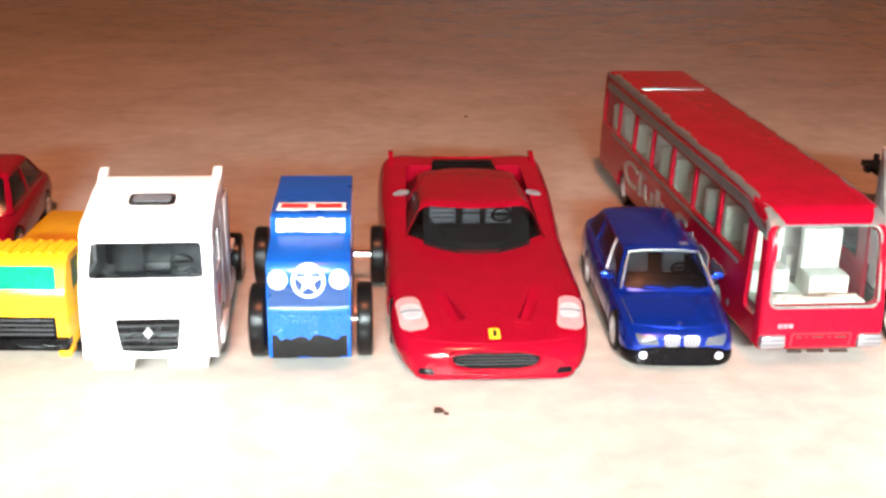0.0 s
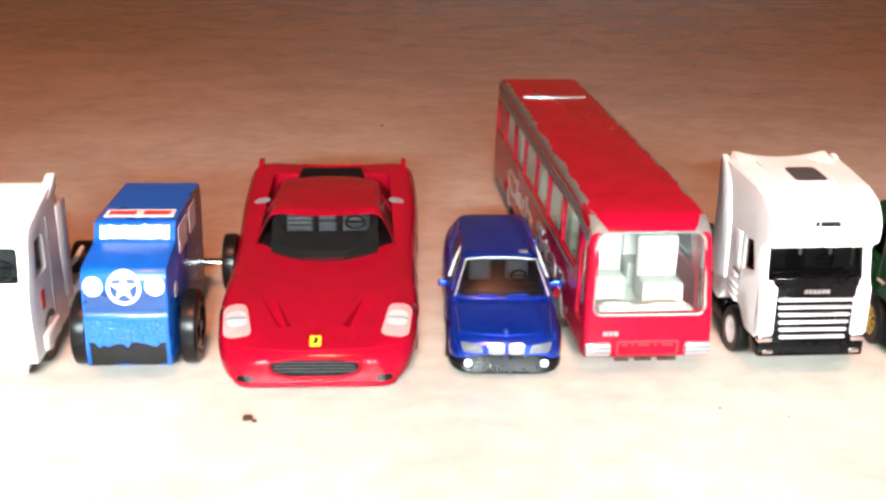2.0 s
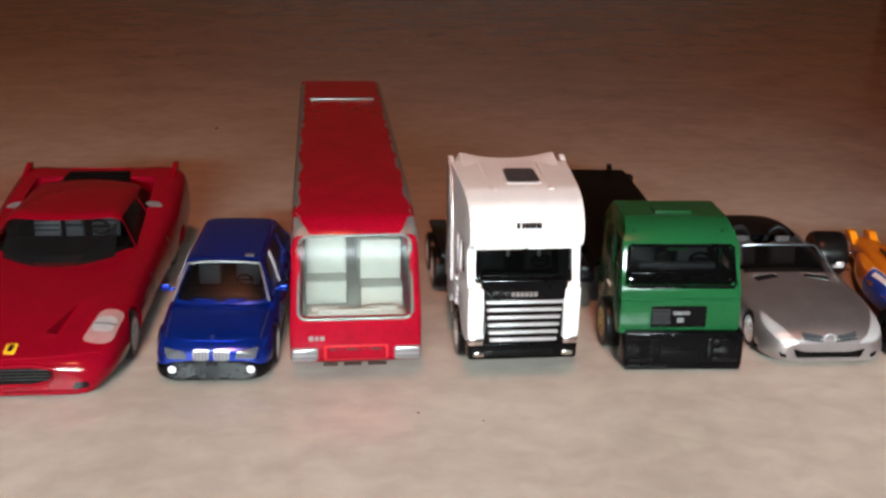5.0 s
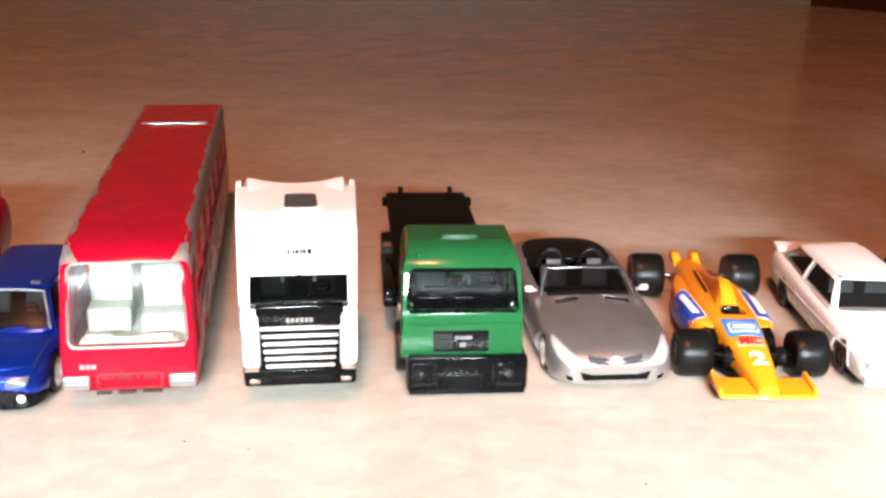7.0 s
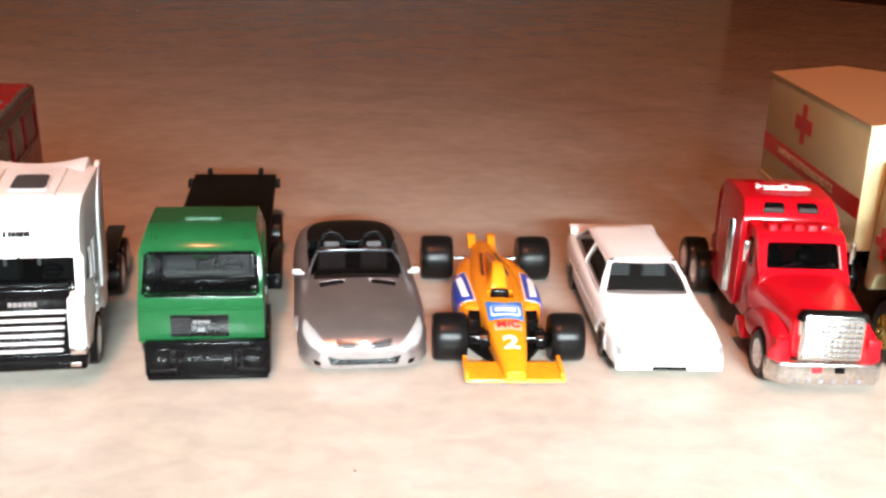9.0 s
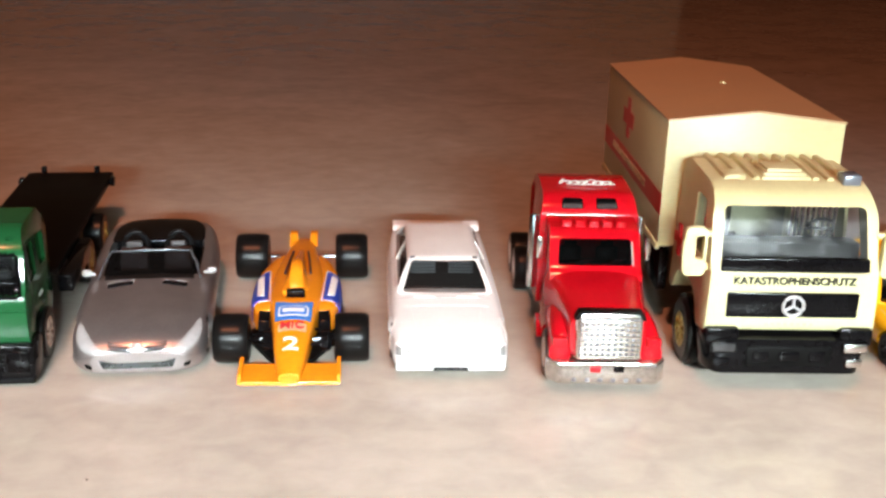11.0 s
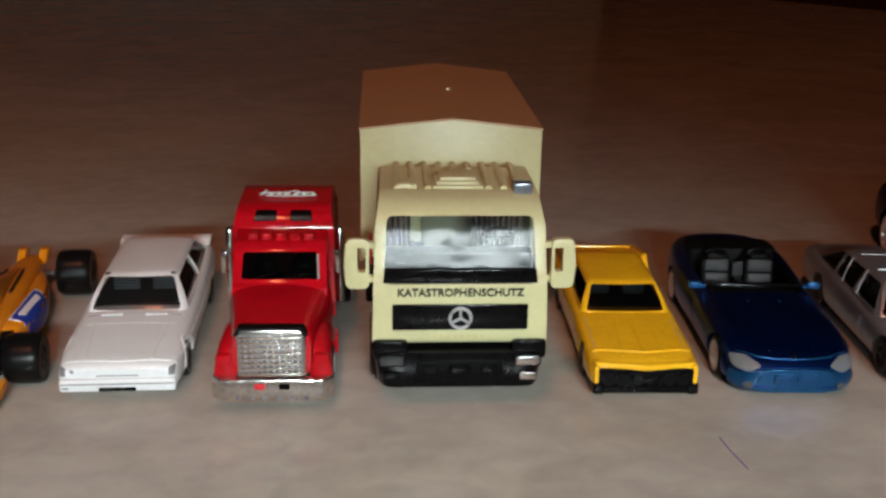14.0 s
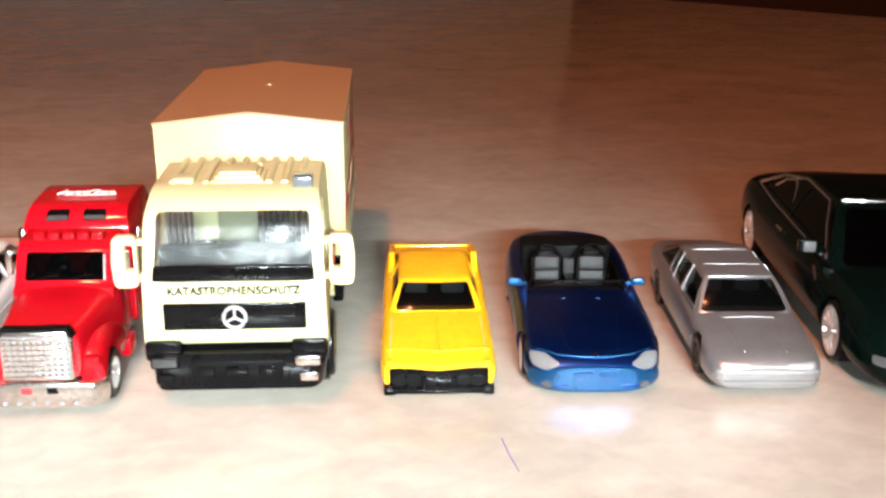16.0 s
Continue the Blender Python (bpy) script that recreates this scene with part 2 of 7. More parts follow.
FLOOR_DARK = surface("dark_brown_floor", (0.035, 0.02, 0.015), 0.6, vary=0.3, grain=30.0)

# ---- tools for building; lengths in millimetres, a vehicle's nose at y = 0, facing -y ----
from mathutils.bvhtree import BVHTree

MM = 0.001


def fresh(verts=(), faces=()):
    bm = bmesh.new()
    vs = [bm.verts.new(v) for v in verts]
    for f in faces:
        bm.faces.new([vs[i] for i in f])
    return bm


def part(name, bm, material, parent, label="", sharp=35, scale=MM):
    """Links a bmesh as one mesh object under a thing or a part."""
    bmesh.ops.recalc_face_normals(bm, faces=bm.faces[:])
    me = bpy.data.meshes.new(name)
    bm.to_mesh(me)
    bm.free()
    me.transform(Matrix.Scale(scale, 4))
    me.polygons.foreach_set("use_smooth", [True] * len(me.polygons))
    me.set_sharp_from_angle(angle=radians(sharp))
    me.materials.append(material)
    ob = new(name, me)
    ob.parent = parent
    return tagged(ob, label)


def thing(name, label, category, x, y, turn, group="toy vehicles in a row"):
    """An Empty on the table under the vehicle's nose."""
    ob = new(name)
    ob.empty_display_size = 0.01
    ob.matrix_world = pose(x * MM, y * MM, 0, 0, 0, turn)
    return tagged(ob, label, category, group)


def add(bm, other):
    """Joins other into bm."""
    index = {v: bm.verts.new(v.co) for v in other.verts}
    for f in other.faces:
        bm.faces.new([index[v] for v in f.verts])
    other.free()
    return bm


def box(x0, x1, y0, y1, z0, z1, bevel=0.0, segments=2):
    bm = bmesh.new()
    bmesh.ops.create_cube(bm, size=1.0)
    for v in bm.verts:
        v.co = Vector(((x0 + x1) / 2 + v.co.x * (x1 - x0), (y0 + y1) / 2 + v.co.y * (y1 - y0), (z0 + z1) / 2 + v.co.z * (z1 - z0)))
    if bevel:
        bmesh.ops.bevel(bm, geom=bm.edges[:], offset=bevel, segments=segments, profile=0.5, affect="EDGES")
    return bm


def turned(bm, rx=0, ry=0, rz=0, about=(0, 0, 0)):
    bmesh.ops.rotate(bm, verts=bm.verts[:], cent=about, matrix=Euler([radians(a) for a in (rx, ry, rz)]).to_matrix())
    return bm


def place3(axis, u, v, d):
    """A point from two coordinates in the plane across an axis and one along it."""
    return (d, u, v) if axis == "x" else (u, d, v) if axis == "y" else (u, v, d)


def prism(outline, axis, d0, d1, bevel=0.0, segments=2):
    """An outline drawn across an axis, drawn out along it."""
    n = len(outline)
    bm = fresh([place3(axis, u, v, d) for d in (d0, d1) for u, v in outline],
               [tuple(range(n)), tuple(range(2 * n - 1, n - 1, -1))] + [(i, (i + 1) % n, n + (i + 1) % n, n + i) for i in range(n)])
    bmesh.ops.recalc_face_normals(bm, faces=bm.faces[:])
    if bevel:
        bmesh.ops.bevel(bm, geom=bm.edges[:], offset=bevel, segments=segments, profile=0.5, affect="EDGES", clamp_overlap=True)
    return bm


def rounded(points, r, n=4):
    """The outline with its corners rounded."""
    out, count = [], len(points)
    for i in range(count):
        p, a, b = Vector(points[i]), Vector(points[i - 1]), Vector(points[(i + 1) % count])
        da, db = (a - p), (b - p)
        reach = min(r, da.length * 0.45, db.length * 0.45)
        s, e = p + da.normalized() * reach, p + db.normalized() * reach
        for k in range(n + 1):
            t = k / n
            q = s * (1 - t) ** 2 + p * 2 * t * (1 - t) + e * t ** 2
            out.append((q.x, q.y))
    return out


def rect(u0, u1, v0, v1, r=0.0):
    pts = [(u0, v0), (u1, v0), (u1, v1), (u0, v1)]
    return rounded(pts, r) if r else pts


def oval(cu, cv, ru, rv, n=24):
    return [(cu + ru * math.cos(2 * math.pi * i / n), cv + rv * math.sin(2 * math.pi * i / n)) for i in range(n)]


def mirror(outline):
    return [(-u, v) for u, v in reversed(outline)]


def loft(rings):
    """A closed skin over rings of equal count, capped at both ends."""
    n = len(rings[0])
    faces = [tuple(range(n - 1, -1, -1)), tuple(range(len(rings) * n - n, len(rings) * n))]
    for k in range(len(rings) - 1):
        for i in range(n):
            j = (i + 1) % n
            faces.append((k * n + i, k * n + j, k * n + n + j, k * n + n + i))
    bm = fresh([p for ring in rings for p in ring], faces)
    bmesh.ops.recalc_face_normals(bm, faces=bm.faces[:])
    return bm


def lathe(profile, centre, axis="x", n=28):
    """A solid turned round an axis: profile of (distance along the axis, radius)."""
    rings = []
    for d, r in profile:
        ring = []
        for i in range(n):
            a = 2 * math.pi * i / n
            q = Vector(place3(axis, r * math.cos(a), r * math.sin(a), d)) + Vector(centre)
            ring.append(q)
        rings.append(ring)
    return loft(rings)


def tube(points, r, n=8):
    """A round bar along points."""
    rings = []
    pts = [Vector(p) for p in points]
    for i, p in enumerate(pts):
        way = (pts[min(i + 1, len(pts) - 1)] - pts[max(i - 1, 0)]).normalized()
        side = way.cross(Vector((0, 0, 1)) if abs(way.z) < 0.9 else Vector((1, 0, 0))).normalized()
        up = side.cross(way)
        rings.append([p + r * (math.cos(2 * math.pi * k / n) * side + math.sin(2 * math.pi * k / n) * up) for k in range(n)])
    return loft(rings)


def baked(bm, *mods):
    """The bmesh after modifiers, each a (type, settings) pair."""
    me = bpy.data.meshes.new("work")
    bmesh.ops.recalc_face_normals(bm, faces=bm.faces[:])
    bm.to_mesh(me)
    bm.free()
    ob = new("work", me)
    for kind, settings in mods:
        mod = ob.modifiers.new(kind, kind)
        if kind == "BOOLEAN":
            mod.object, mod.operation, mod.solver = settings, "DIFFERENCE", "EXACT"
        else:
            mod.levels = settings
    made = bpy.data.meshes.new_from_object(ob.evaluated_get(bpy.context.evaluated_depsgraph_get()))
    out = bmesh.new()
    out.from_mesh(made)
    bpy.data.objects.remove(ob)
    bpy.data.meshes.remove(me)
    bpy.data.meshes.remove(made)
    return out


def smooth(bm, levels=2):
    return baked(bm, ("SUBSURF", levels))


def cut(bm, *cutters):
    """bm less each cutter."""
    obs = []
    for c in cutters:
        me = bpy.data.meshes.new("cutter")
        bmesh.ops.recalc_face_normals(c, faces=c.faces[:])
        c.to_mesh(me)
        c.free()
        obs.append(new("cutter", me))
    out = baked(bm, *[("BOOLEAN", o) for o in obs])
    for o in obs:
        bpy.data.objects.remove(o)
    return out


def skin(bm):
    """A tree of the surface, to lay patches on."""
    return BVHTree.FromBMesh(bm)


def patch(tree, outline, axis, start, lift=0.15, steps=10, thick=0.35):
    """A thin piece with that outline laid on a surface, cast along the axis from the coordinate start towards 0 or beyond."""
    us, vs = [u for u, v in outline], [v for u, v in outline]
    flat = bmesh.new()
    flat.faces.new([flat.verts.new((u, v, 0)) for u, v in outline])
    for lo, hi, no in ((min(us), max(us), (1, 0, 0)), (min(vs), max(vs), (0, 1, 0))):
        for k in range(1, steps):
            c = lo + (hi - lo) * k / steps
            bmesh.ops.bisect_plane(flat, geom=flat.verts[:] + flat.edges[:] + flat.faces[:], plane_co=[c * q for q in no], plane_no=no)
    normals = {}
    way = Vector(place3(axis, 0, 0, -1 if start > 0 else 1))
    if axis == "y" and start < 0 or axis != "y" and start < 0:
        way = Vector(place3(axis, 0, 0, 1))
    for v in flat.verts:
        hit = tree.ray_cast(Vector(place3(axis, v.co.x, v.co.y, start)), way)
        if hit[0] is None:
            hit = tree.find_nearest(Vector(place3(axis, v.co.x, v.co.y, start)))
        normal = hit[1] if hit[1].dot(way) < 0 else -hit[1]
        normals[v] = normal
        v.co = hit[0] + normal * lift
    rim = [e for e in flat.edges if e.is_boundary]
    made = bmesh.ops.extrude_edge_only(flat, edges=rim)["geom"]
    old = list(normals)
    for v in [g for g in made if isinstance(g, bmesh.types.BMVert)]:
        near = min(old, key=lambda o: (o.co - v.co).length_squared)
        v.co = v.co - normals[near] * thick
    return flat


def lettering(text, height, parent, material, at, rx=90, rz=0, ry=0, name="lettering", width=None, depth=0.12, shear=0.0):
    """Words in the built-in font, centred on a place of the parent, as a thin raised print."""
    data = bpy.data.curves.new("words", "FONT")
    data.body, data.size, data.extrude, data.align_x, data.align_y, data.shear, data.offset = text, height * 1.4, depth, "CENTER", "CENTER", shear, height * 0.022
    ob = new("words", data)
    me = bpy.data.meshes.new_from_object(ob.evaluated_get(bpy.context.evaluated_depsgraph_get()))
    bpy.data.objects.remove(ob)
    bm = bmesh.new()
    bm.from_mesh(me)
    bpy.data.meshes.remove(me)
    xs = [v.co.x for v in bm.verts]
    k = width / (max(xs) - min(xs)) if width else 1
    for v in bm.verts:
        v.co = (pose(*at, rx, ry, rz) @ Matrix.Diagonal((k, 1, 1, 1))) @ v.co
    return part(name, bm, material, parent)


def spoked_disc(r, depth, spokes, share=0.5, hub=0.24, band=0.86):
    """A wheel's outer face as one relief: hub and spokes standing out of a dished floor inside a raised band; it faces +x."""
    angles = []
    step = 2 * math.pi / spokes
    for k in range(spokes):
        for f, up in ((-0.5 * share, 1), (0.5 * share, 1), (0.5 * share + 0.08, 0), (1 - 0.5 * share - 0.08, 0)):
            angles.append((step * (k + f), up))
    radii = [(0.02, 2), (hub, 2), (hub + 0.05, 1), (band - 0.05, 1), (band, 2), (1.0, 2), (1.0, -1)]
    verts, faces, n = [], [], len(angles)
    for q, level in radii:
        for a, up in angles:
            h = depth if level == 2 else (depth * (0.85 if up else 0.1) if level == 1 else -depth)
            verts.append((h, q * r * math.cos(a), q * r * math.sin(a)))
    for i in range(len(radii) - 1):
        for j in range(n):
            m = (j + 1) % n
            faces.append((i * n + j, i * n + m, (i + 1) * n + m, (i + 1) * n + j))
    faces.append(tuple(range(n)))
    faces.append(tuple(range((len(radii) - 1) * n, len(radii) * n)))
    return fresh(verts, faces)


def wheel(parent, x, y, r, w, rim_material=RIM, rim=0.62, spokes=5, label="", inner=RUBBER):
    """A wheel whose outer face looks away from the middle: the tyre, and its spoked rim."""
    s = 1 if x > 0 else -1
    rr = r * rim
    face = spoked_disc(rr, w * 0.14, spokes)
    for v in face.verts:
        v.co.x += w * 0.36
    tyre = lathe([(-w / 2, rr * 0.6), (-w / 2, r * 0.9), (-w * 0.40, r * 0.985), (-w * 0.2, r), (w * 0.2, r), (w * 0.40, r * 0.985), (w / 2, r * 0.9), (w * 0.5, rr * 1.06), (w * 0.42, rr * 0.99), (w * 0.2, rr * 0.97)], (0, 0, 0), "x", 32)
    for bm in (face, tyre):
        for v in bm.verts:
            v.co = Vector((x + s * v.co.x, y + s * v.co.y, r + v.co.z))
    hub = part("wheel", tyre, inner, parent, label)
    part("rim", face, rim_material, hub)
    return hub


def four_wheels(parent, track, y0, y1, r, w, material=RIM, rim=0.62, spokes=5, r2=None, w2=None):
    for s in (-1, 1):
        wheel(parent, s * track / 2, y0, r, w, material, rim, spokes)
        wheel(parent, s * track / 2, y1, r2 or r, w2 or w, material, rim, spokes)


RING = ((0, 0), (0.80, 0), (0.955, 0.10), (1.0, 0.40), (0.985, 0.75), (0.90, 1.0), (0.5, 1.0))


def hull(stations, sharp_nose=True):
    """A car's lower body over stations of (y, half width, bottom, side height, middle height)."""
    rings = []
    for y, hw, zb, zs, zc in stations:
        hw *= 1.05
        half = [(hw * a, zb + (zs - zb) * b) for a, b in RING[:-1]] + [(hw * 0.5, zs + (zc - zs) * 0.75), (0, zc)]
        pts = half + [(-a, b) for a, b in reversed(half[1:-1])]
        rings.append([(a, y, b) for a, b in pts])

    def shrunk(ring, k, dy):
        cz = sum(p[2] for p in ring) / len(ring)
        return [(p[0] * k, p[1] + dy, cz + (p[2] - cz) * k) for p in ring]
    rings = [shrunk(rings[0], 0.85, -0.05), shrunk(rings[0], 0.97, 0)] + rings + [shrunk(rings[-1], 0.97, 0), shrunk(rings[-1], 0.85, 0.05)]
    return smooth(loft(rings), 2)


def cabin(z0, z1, yb0, yt0, yt1, yb1, wb, wt, bow=0.0, inset=0.0, corner=3.0, fade=0.0):
    """A car's upper body: belt and roof heights; foot and head of windscreen; head and foot of rear window; half widths; the windscreen's bow, and how far it fades towards the roof."""
    rings = []
    levels = [0.0, 0.25, 0.5, 0.75, 0.9, 0.97, 1.0]
    for f in levels:
        g = f ** 1.15
        a, b = yb0 + (yt0 - yb0) * g + inset, yb1 + (yt1 - yb1) * g - inset
        w = wb + (wt - wb) * f ** 1.3 - inset
        pull = 0.0 if f < 0.95 else (0.5 if f < 0.99 else 1.6)
        w, a, b = w - pull, a + pull * 1.2, b - pull * 1.2
        z = z0 + (z1 - z0) * f - (inset if f > 0.5 else 0)
        ring = []
        outline = rounded([(-w, a), (w, a), (w, b), (-w, b)], corner, 5)
        dense = []
        for i, p in enumerate(outline):
            q = outline[(i + 1) % len(outline)]
            dense.append(p)
            if i % 6 == 5:
                dense += [(p[0] + (q[0] - p[0]) * t, p[1] + (q[1] - p[1]) * t) for t in (0.2, 0.4, 0.6, 0.8)]
        for u, v in dense:
            front = max(0.0, 1 - (v - a) / max(1e-6, (b - a) * 0.5))
            rear = max(0.0, 1 - (b - v) / max(1e-6, (b - a) * 0.5))
            curve = (1 - (u / w) ** 2)
            ring.append((u, v - bow * (1 - fade * f) * curve * front + bow * 0.5 * curve * rear, z))
        rings.append(ring)
    return loft(rings)


def greenhouse(root, c, material, pane, side_windows, glass_in=0.3, front=(0.06, 0.90, 0.88, 0.90), rear=True, frame_label="", corner=0.14):
    """The roof on its pillars, with open windows, panes set in them and a dark interior. front: lowest and highest share of the height, and the
    share of the half width at foot and head."""
    z0, z1, yb0, yt0, yt1, yb1, wb, wt = c[:8]
    extra, fade = c[8], c[9]
    h = z1 - z0
    solid = cabin(*c[:8], bow=extra, fade=fade)
    tree = skin(solid)

    def wide(f):
        return wb + (wt - wb) * f ** 1.3
    f0, f1, k0, k1 = front
    mid = (yt0 + yt1) / 2
    screen = rounded([(-wide(f0) * k0, z0 + h * f0), (wide(f0) * k0, z0 + h * f0), (wide(f1) * k1, z0 + h * f1), (-wide(f1) * k1, z0 + h * f1)], h * corner, 8)
    cutters = [cabin(z0 - 1, z1, yb0, yt0, yt1, yb1, wb, wt, extra, inset=0.9, fade=fade), prism(screen, "y", yb0 - 20, mid)]
    panes = [("windscreen", screen, "y", -300)]
    if rear:
        cutters.append(prism(screen, "y", mid, yb1 + 20))
        panes.append(("rear_window", screen, "y", 300))
    for outline in side_windows:
        o = rounded(outline, h * 0.10)
        for s in (-1, 1):
            cutters.append(prism(o, "x", s * 2, s * (wb + 10)))
            panes.append(("side_window", o, "x", s * 300))
    part("roof", cut(solid, *cutters), material, root, frame_label)
    for name, o, axis, start in panes:
        cu, cv = sum(p[0] for p in o) / len(o), sum(p[1] for p in o) / len(o)
        grown = [(cu + (u - cu) * 1.03, cv + (v - cv) * 1.03) for u, v in o]
        part(name, patch(tree, grown, axis, start, -glass_in, 8, 0.12), pane, root)


def seats(root, material, xs, y, z, w, h, d=2.5, lean=12):
    for x in xs:
        bm = box(x - w / 2, x + w / 2, y, y + d, z, z + h, d * 0.35)
        add(bm, box(x - w * 0.28, x + w * 0.28, y + d * 0.2, y + d * 0.8, z + h * 0.95, z + h * 1.22, d * 0.2))
        part("seat", turned(bm, rx=-lean, about=(x, y, z)), material, root)


def steering(root, x, y, z, r, material=BLACK):
    bm = bmesh.new()
    pts = [(x + r * math.cos(a), y - r * 0.5 * math.sin(a), z + r * 0.85 * math.sin(a)) for a in [2 * math.pi * i / 18 for i in range(19)]]
    add(bm, tube(pts, r * 0.13, 6))
    add(bm, tube([(x - r, y, z), (x + r, y, z)], r * 0.12, 6))
    part("steering_wheel", bm, material, root)


def arches(bm, track, spots, r, depth=5.0):
    """Wheel openings cut into both sides of a body, to a depth inwards of the track."""
    cs = []
    for y, rr in spots:
        for s in (-1, 1):
            cs.append(lathe([(0, rr), (depth + 12, rr)], (track / 2 - depth if s > 0 else -(track / 2 + 12), y, r), "x", 24))
    return cut(bm, *cs)


def sides(c, splits=(), margin=1.6, pillar=1.0, f0=0.12, f1=0.84):
    """Outlines (y, z) of the side windows of a cabin, parted by pillars at the given shares of its length."""
    z0, z1, yb0, yt0, yt1, yb1 = c[:6]

    def at(f):
        g = f ** 1.15
        return yb0 + (yt0 - yb0) * g + margin, yb1 + (yt1 - yb1) * g - margin
    (a0, b0), (a1, b1) = at(f0), at(f1)
    lo, hi = z0 + (z1 - z0) * f0, z0 + (z1 - z0) * f1
    stops = [yb0 + (yb1 - yb0) * k for k in splits]
    edges = [(a0, a1)] + [(k, k) for k in stops] + [(b0, b1)]
    out = []
    for i in range(len(edges) - 1):
        (l0, l1), (r0, r1) = edges[i], edges[i + 1]
        l0, l1 = (l0, l1) if i == 0 else (l0 + pillar / 2, l1 + pillar / 2)
        r0, r1 = (r0, r1) if i == len(edges) - 2 else (r0 - pillar / 2, r1 - pillar / 2)
        out.append([(l0, lo), (r0, lo), (max(r1, l1 + 0.5), hi), (l1, hi)])
    return out


def on_skin(tree, points, axis, start, lift=0.0):
    """Points cast on a surface along an axis, with the runs between them filled in."""
    way, out = Vector(place3(axis, 0, 0, -1 if start > 0 else 1)), []
    for (u0, v0), (u1, v1) in zip(points[:-1], points[1:]):
        n = max(2, int(math.hypot(u1 - u0, v1 - v0) / 1.2))
        for k in range(n + (1 if (u1, v1) == tuple(points[-1]) else 0)):
            hit = tree.ray_cast(Vector(place3(axis, u0 + (u1 - u0) * k / n, v0 + (v1 - v0) * k / n, start)), way)
            if hit[0] is not None:
                out.append(hit[0] - way * lift)
    return out


def seam(name, root, tree, points, axis, start, r, material, label="", lift=0.0):
    """A fine line or moulding that follows a surface: points (u, v) across the axis."""
    spots = on_skin(tree, points, axis, start, lift)
    if len(spots) > 1:
        part(name, tube(spots, r, 6), material, root, label)


def bars(root, name, material, spots, axis_box):
    """Plain bars in place of small writing: spots of (x0, x1) within a box's depth and height."""
    y0, y1, z0, z1 = axis_box
    bm = bmesh.new()
    for a, b in spots:
        add(bm, box(a, b, y0, y1, z0, z1))
    return part(name, bm, material, root)

# ---- the table and the room round it ----
def tabletop():
    outline = rounded([(-1.3, -0.45), (1.30, -0.45), (1.30, 0.63), (0.62, 1.60), (-1.3, 1.60)], 0.06, 6)
    bm = prism(outline, "z", -0.035, 0.0, 0.004, 2)
    ob = part("table", bm, TABLE, None, "", 40, 1.0)
    return tagged(ob, "cream and brown mottled laminate table top", "table", kind="structure")


table = tabletop()
for tx, ty in ((-0.9, -0.35), (1.1, -0.35), (-1.1, 1.4), (0.4, 1.4)):
    part("table_leg", box(tx - 0.03, tx + 0.03, ty - 0.03, ty + 0.03, -0.74, -0.036, 0.004), FLOOR_DARK, table, "dark wooden leg", scale=1.0)
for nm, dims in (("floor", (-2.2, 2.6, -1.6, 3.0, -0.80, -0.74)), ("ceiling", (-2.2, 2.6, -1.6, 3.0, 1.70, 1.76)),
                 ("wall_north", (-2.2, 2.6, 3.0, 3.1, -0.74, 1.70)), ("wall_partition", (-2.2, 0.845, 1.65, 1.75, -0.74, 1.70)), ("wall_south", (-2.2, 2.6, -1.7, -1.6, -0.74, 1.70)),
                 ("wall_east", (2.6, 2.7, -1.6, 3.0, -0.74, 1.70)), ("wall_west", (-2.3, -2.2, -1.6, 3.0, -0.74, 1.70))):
    tagged(part(nm, box(*dims), FLOOR_DARK if nm == "floor" else WALL_PALE if nm == "wall_partition" else ROOM_DARK, None, scale=1.0), "unseen wall, its pale blue set for the table's reflection" if nm == "wall_partition" else "plain room surface, unlit darkness put into its colour", nm.split("_")[0], kind="structure")


# ---- cars ----
def car(name, label, at, stations, paint, track, axles, r, w, c=None, hollows=(), pane=SMOKED, splits=(0.5,), rim=RIM, spokes=5, rim_share=0.62, arch=None, bow=1.5, roof=None, category="toy car", front=(0.06, 0.90, 0.88, 0.90), corner=0.14, fade=0.0):
    """The body on its wheels and, with c, the roof over a cabin. Returns the thing and the body's surface."""
    root = thing(name, label, category, *at)
    bm = hull(stations)
    tree = skin(bm)
    if hollows:
        bm = cut(bm, *hollows)
    if c:
        z0, ya, yb, half = c[0], c[2] + 3.5, c[5] - 4.0, c[6] - 1.2
        lean = bow * (0.85 if fade else 0.6)
        well = rounded([(-half, ya), (-half * 0.5, ya - lean * 0.75), (0, ya - lean), (half * 0.5, ya - lean * 0.75), (half, ya), (half * 0.94, yb), (-half * 0.94, yb)], 2.0)
        shrunk = [(u * 0.95, ya + (yb - ya) * 0.5 + (v - ya - (yb - ya) * 0.5) * 0.96) for u, v in well]
        bm = cut(bm, prism(well, "z", z0 - 1.6, z0 + 40))
        part("cockpit", cut(prism(well, "z", z0 - 2.0, z0 + 1.2), prism(shrunk, "z", z0 - 1.4, z0 + 9)), BLACK_MATT, root)
    part("body", arches(bm, track, [(y, arch or r * 1.1) for y in axles], r, w + 0.8), paint, root)
    four_wheels(root, track - w + 0.8, axles[0], axles[1], r, w, rim, rim_share, spokes)
    if c:
        greenhouse(root, (*c, bow, fade), roof or paint, pane, sides(c, splits), front=front, corner=corner)
    return root, tree


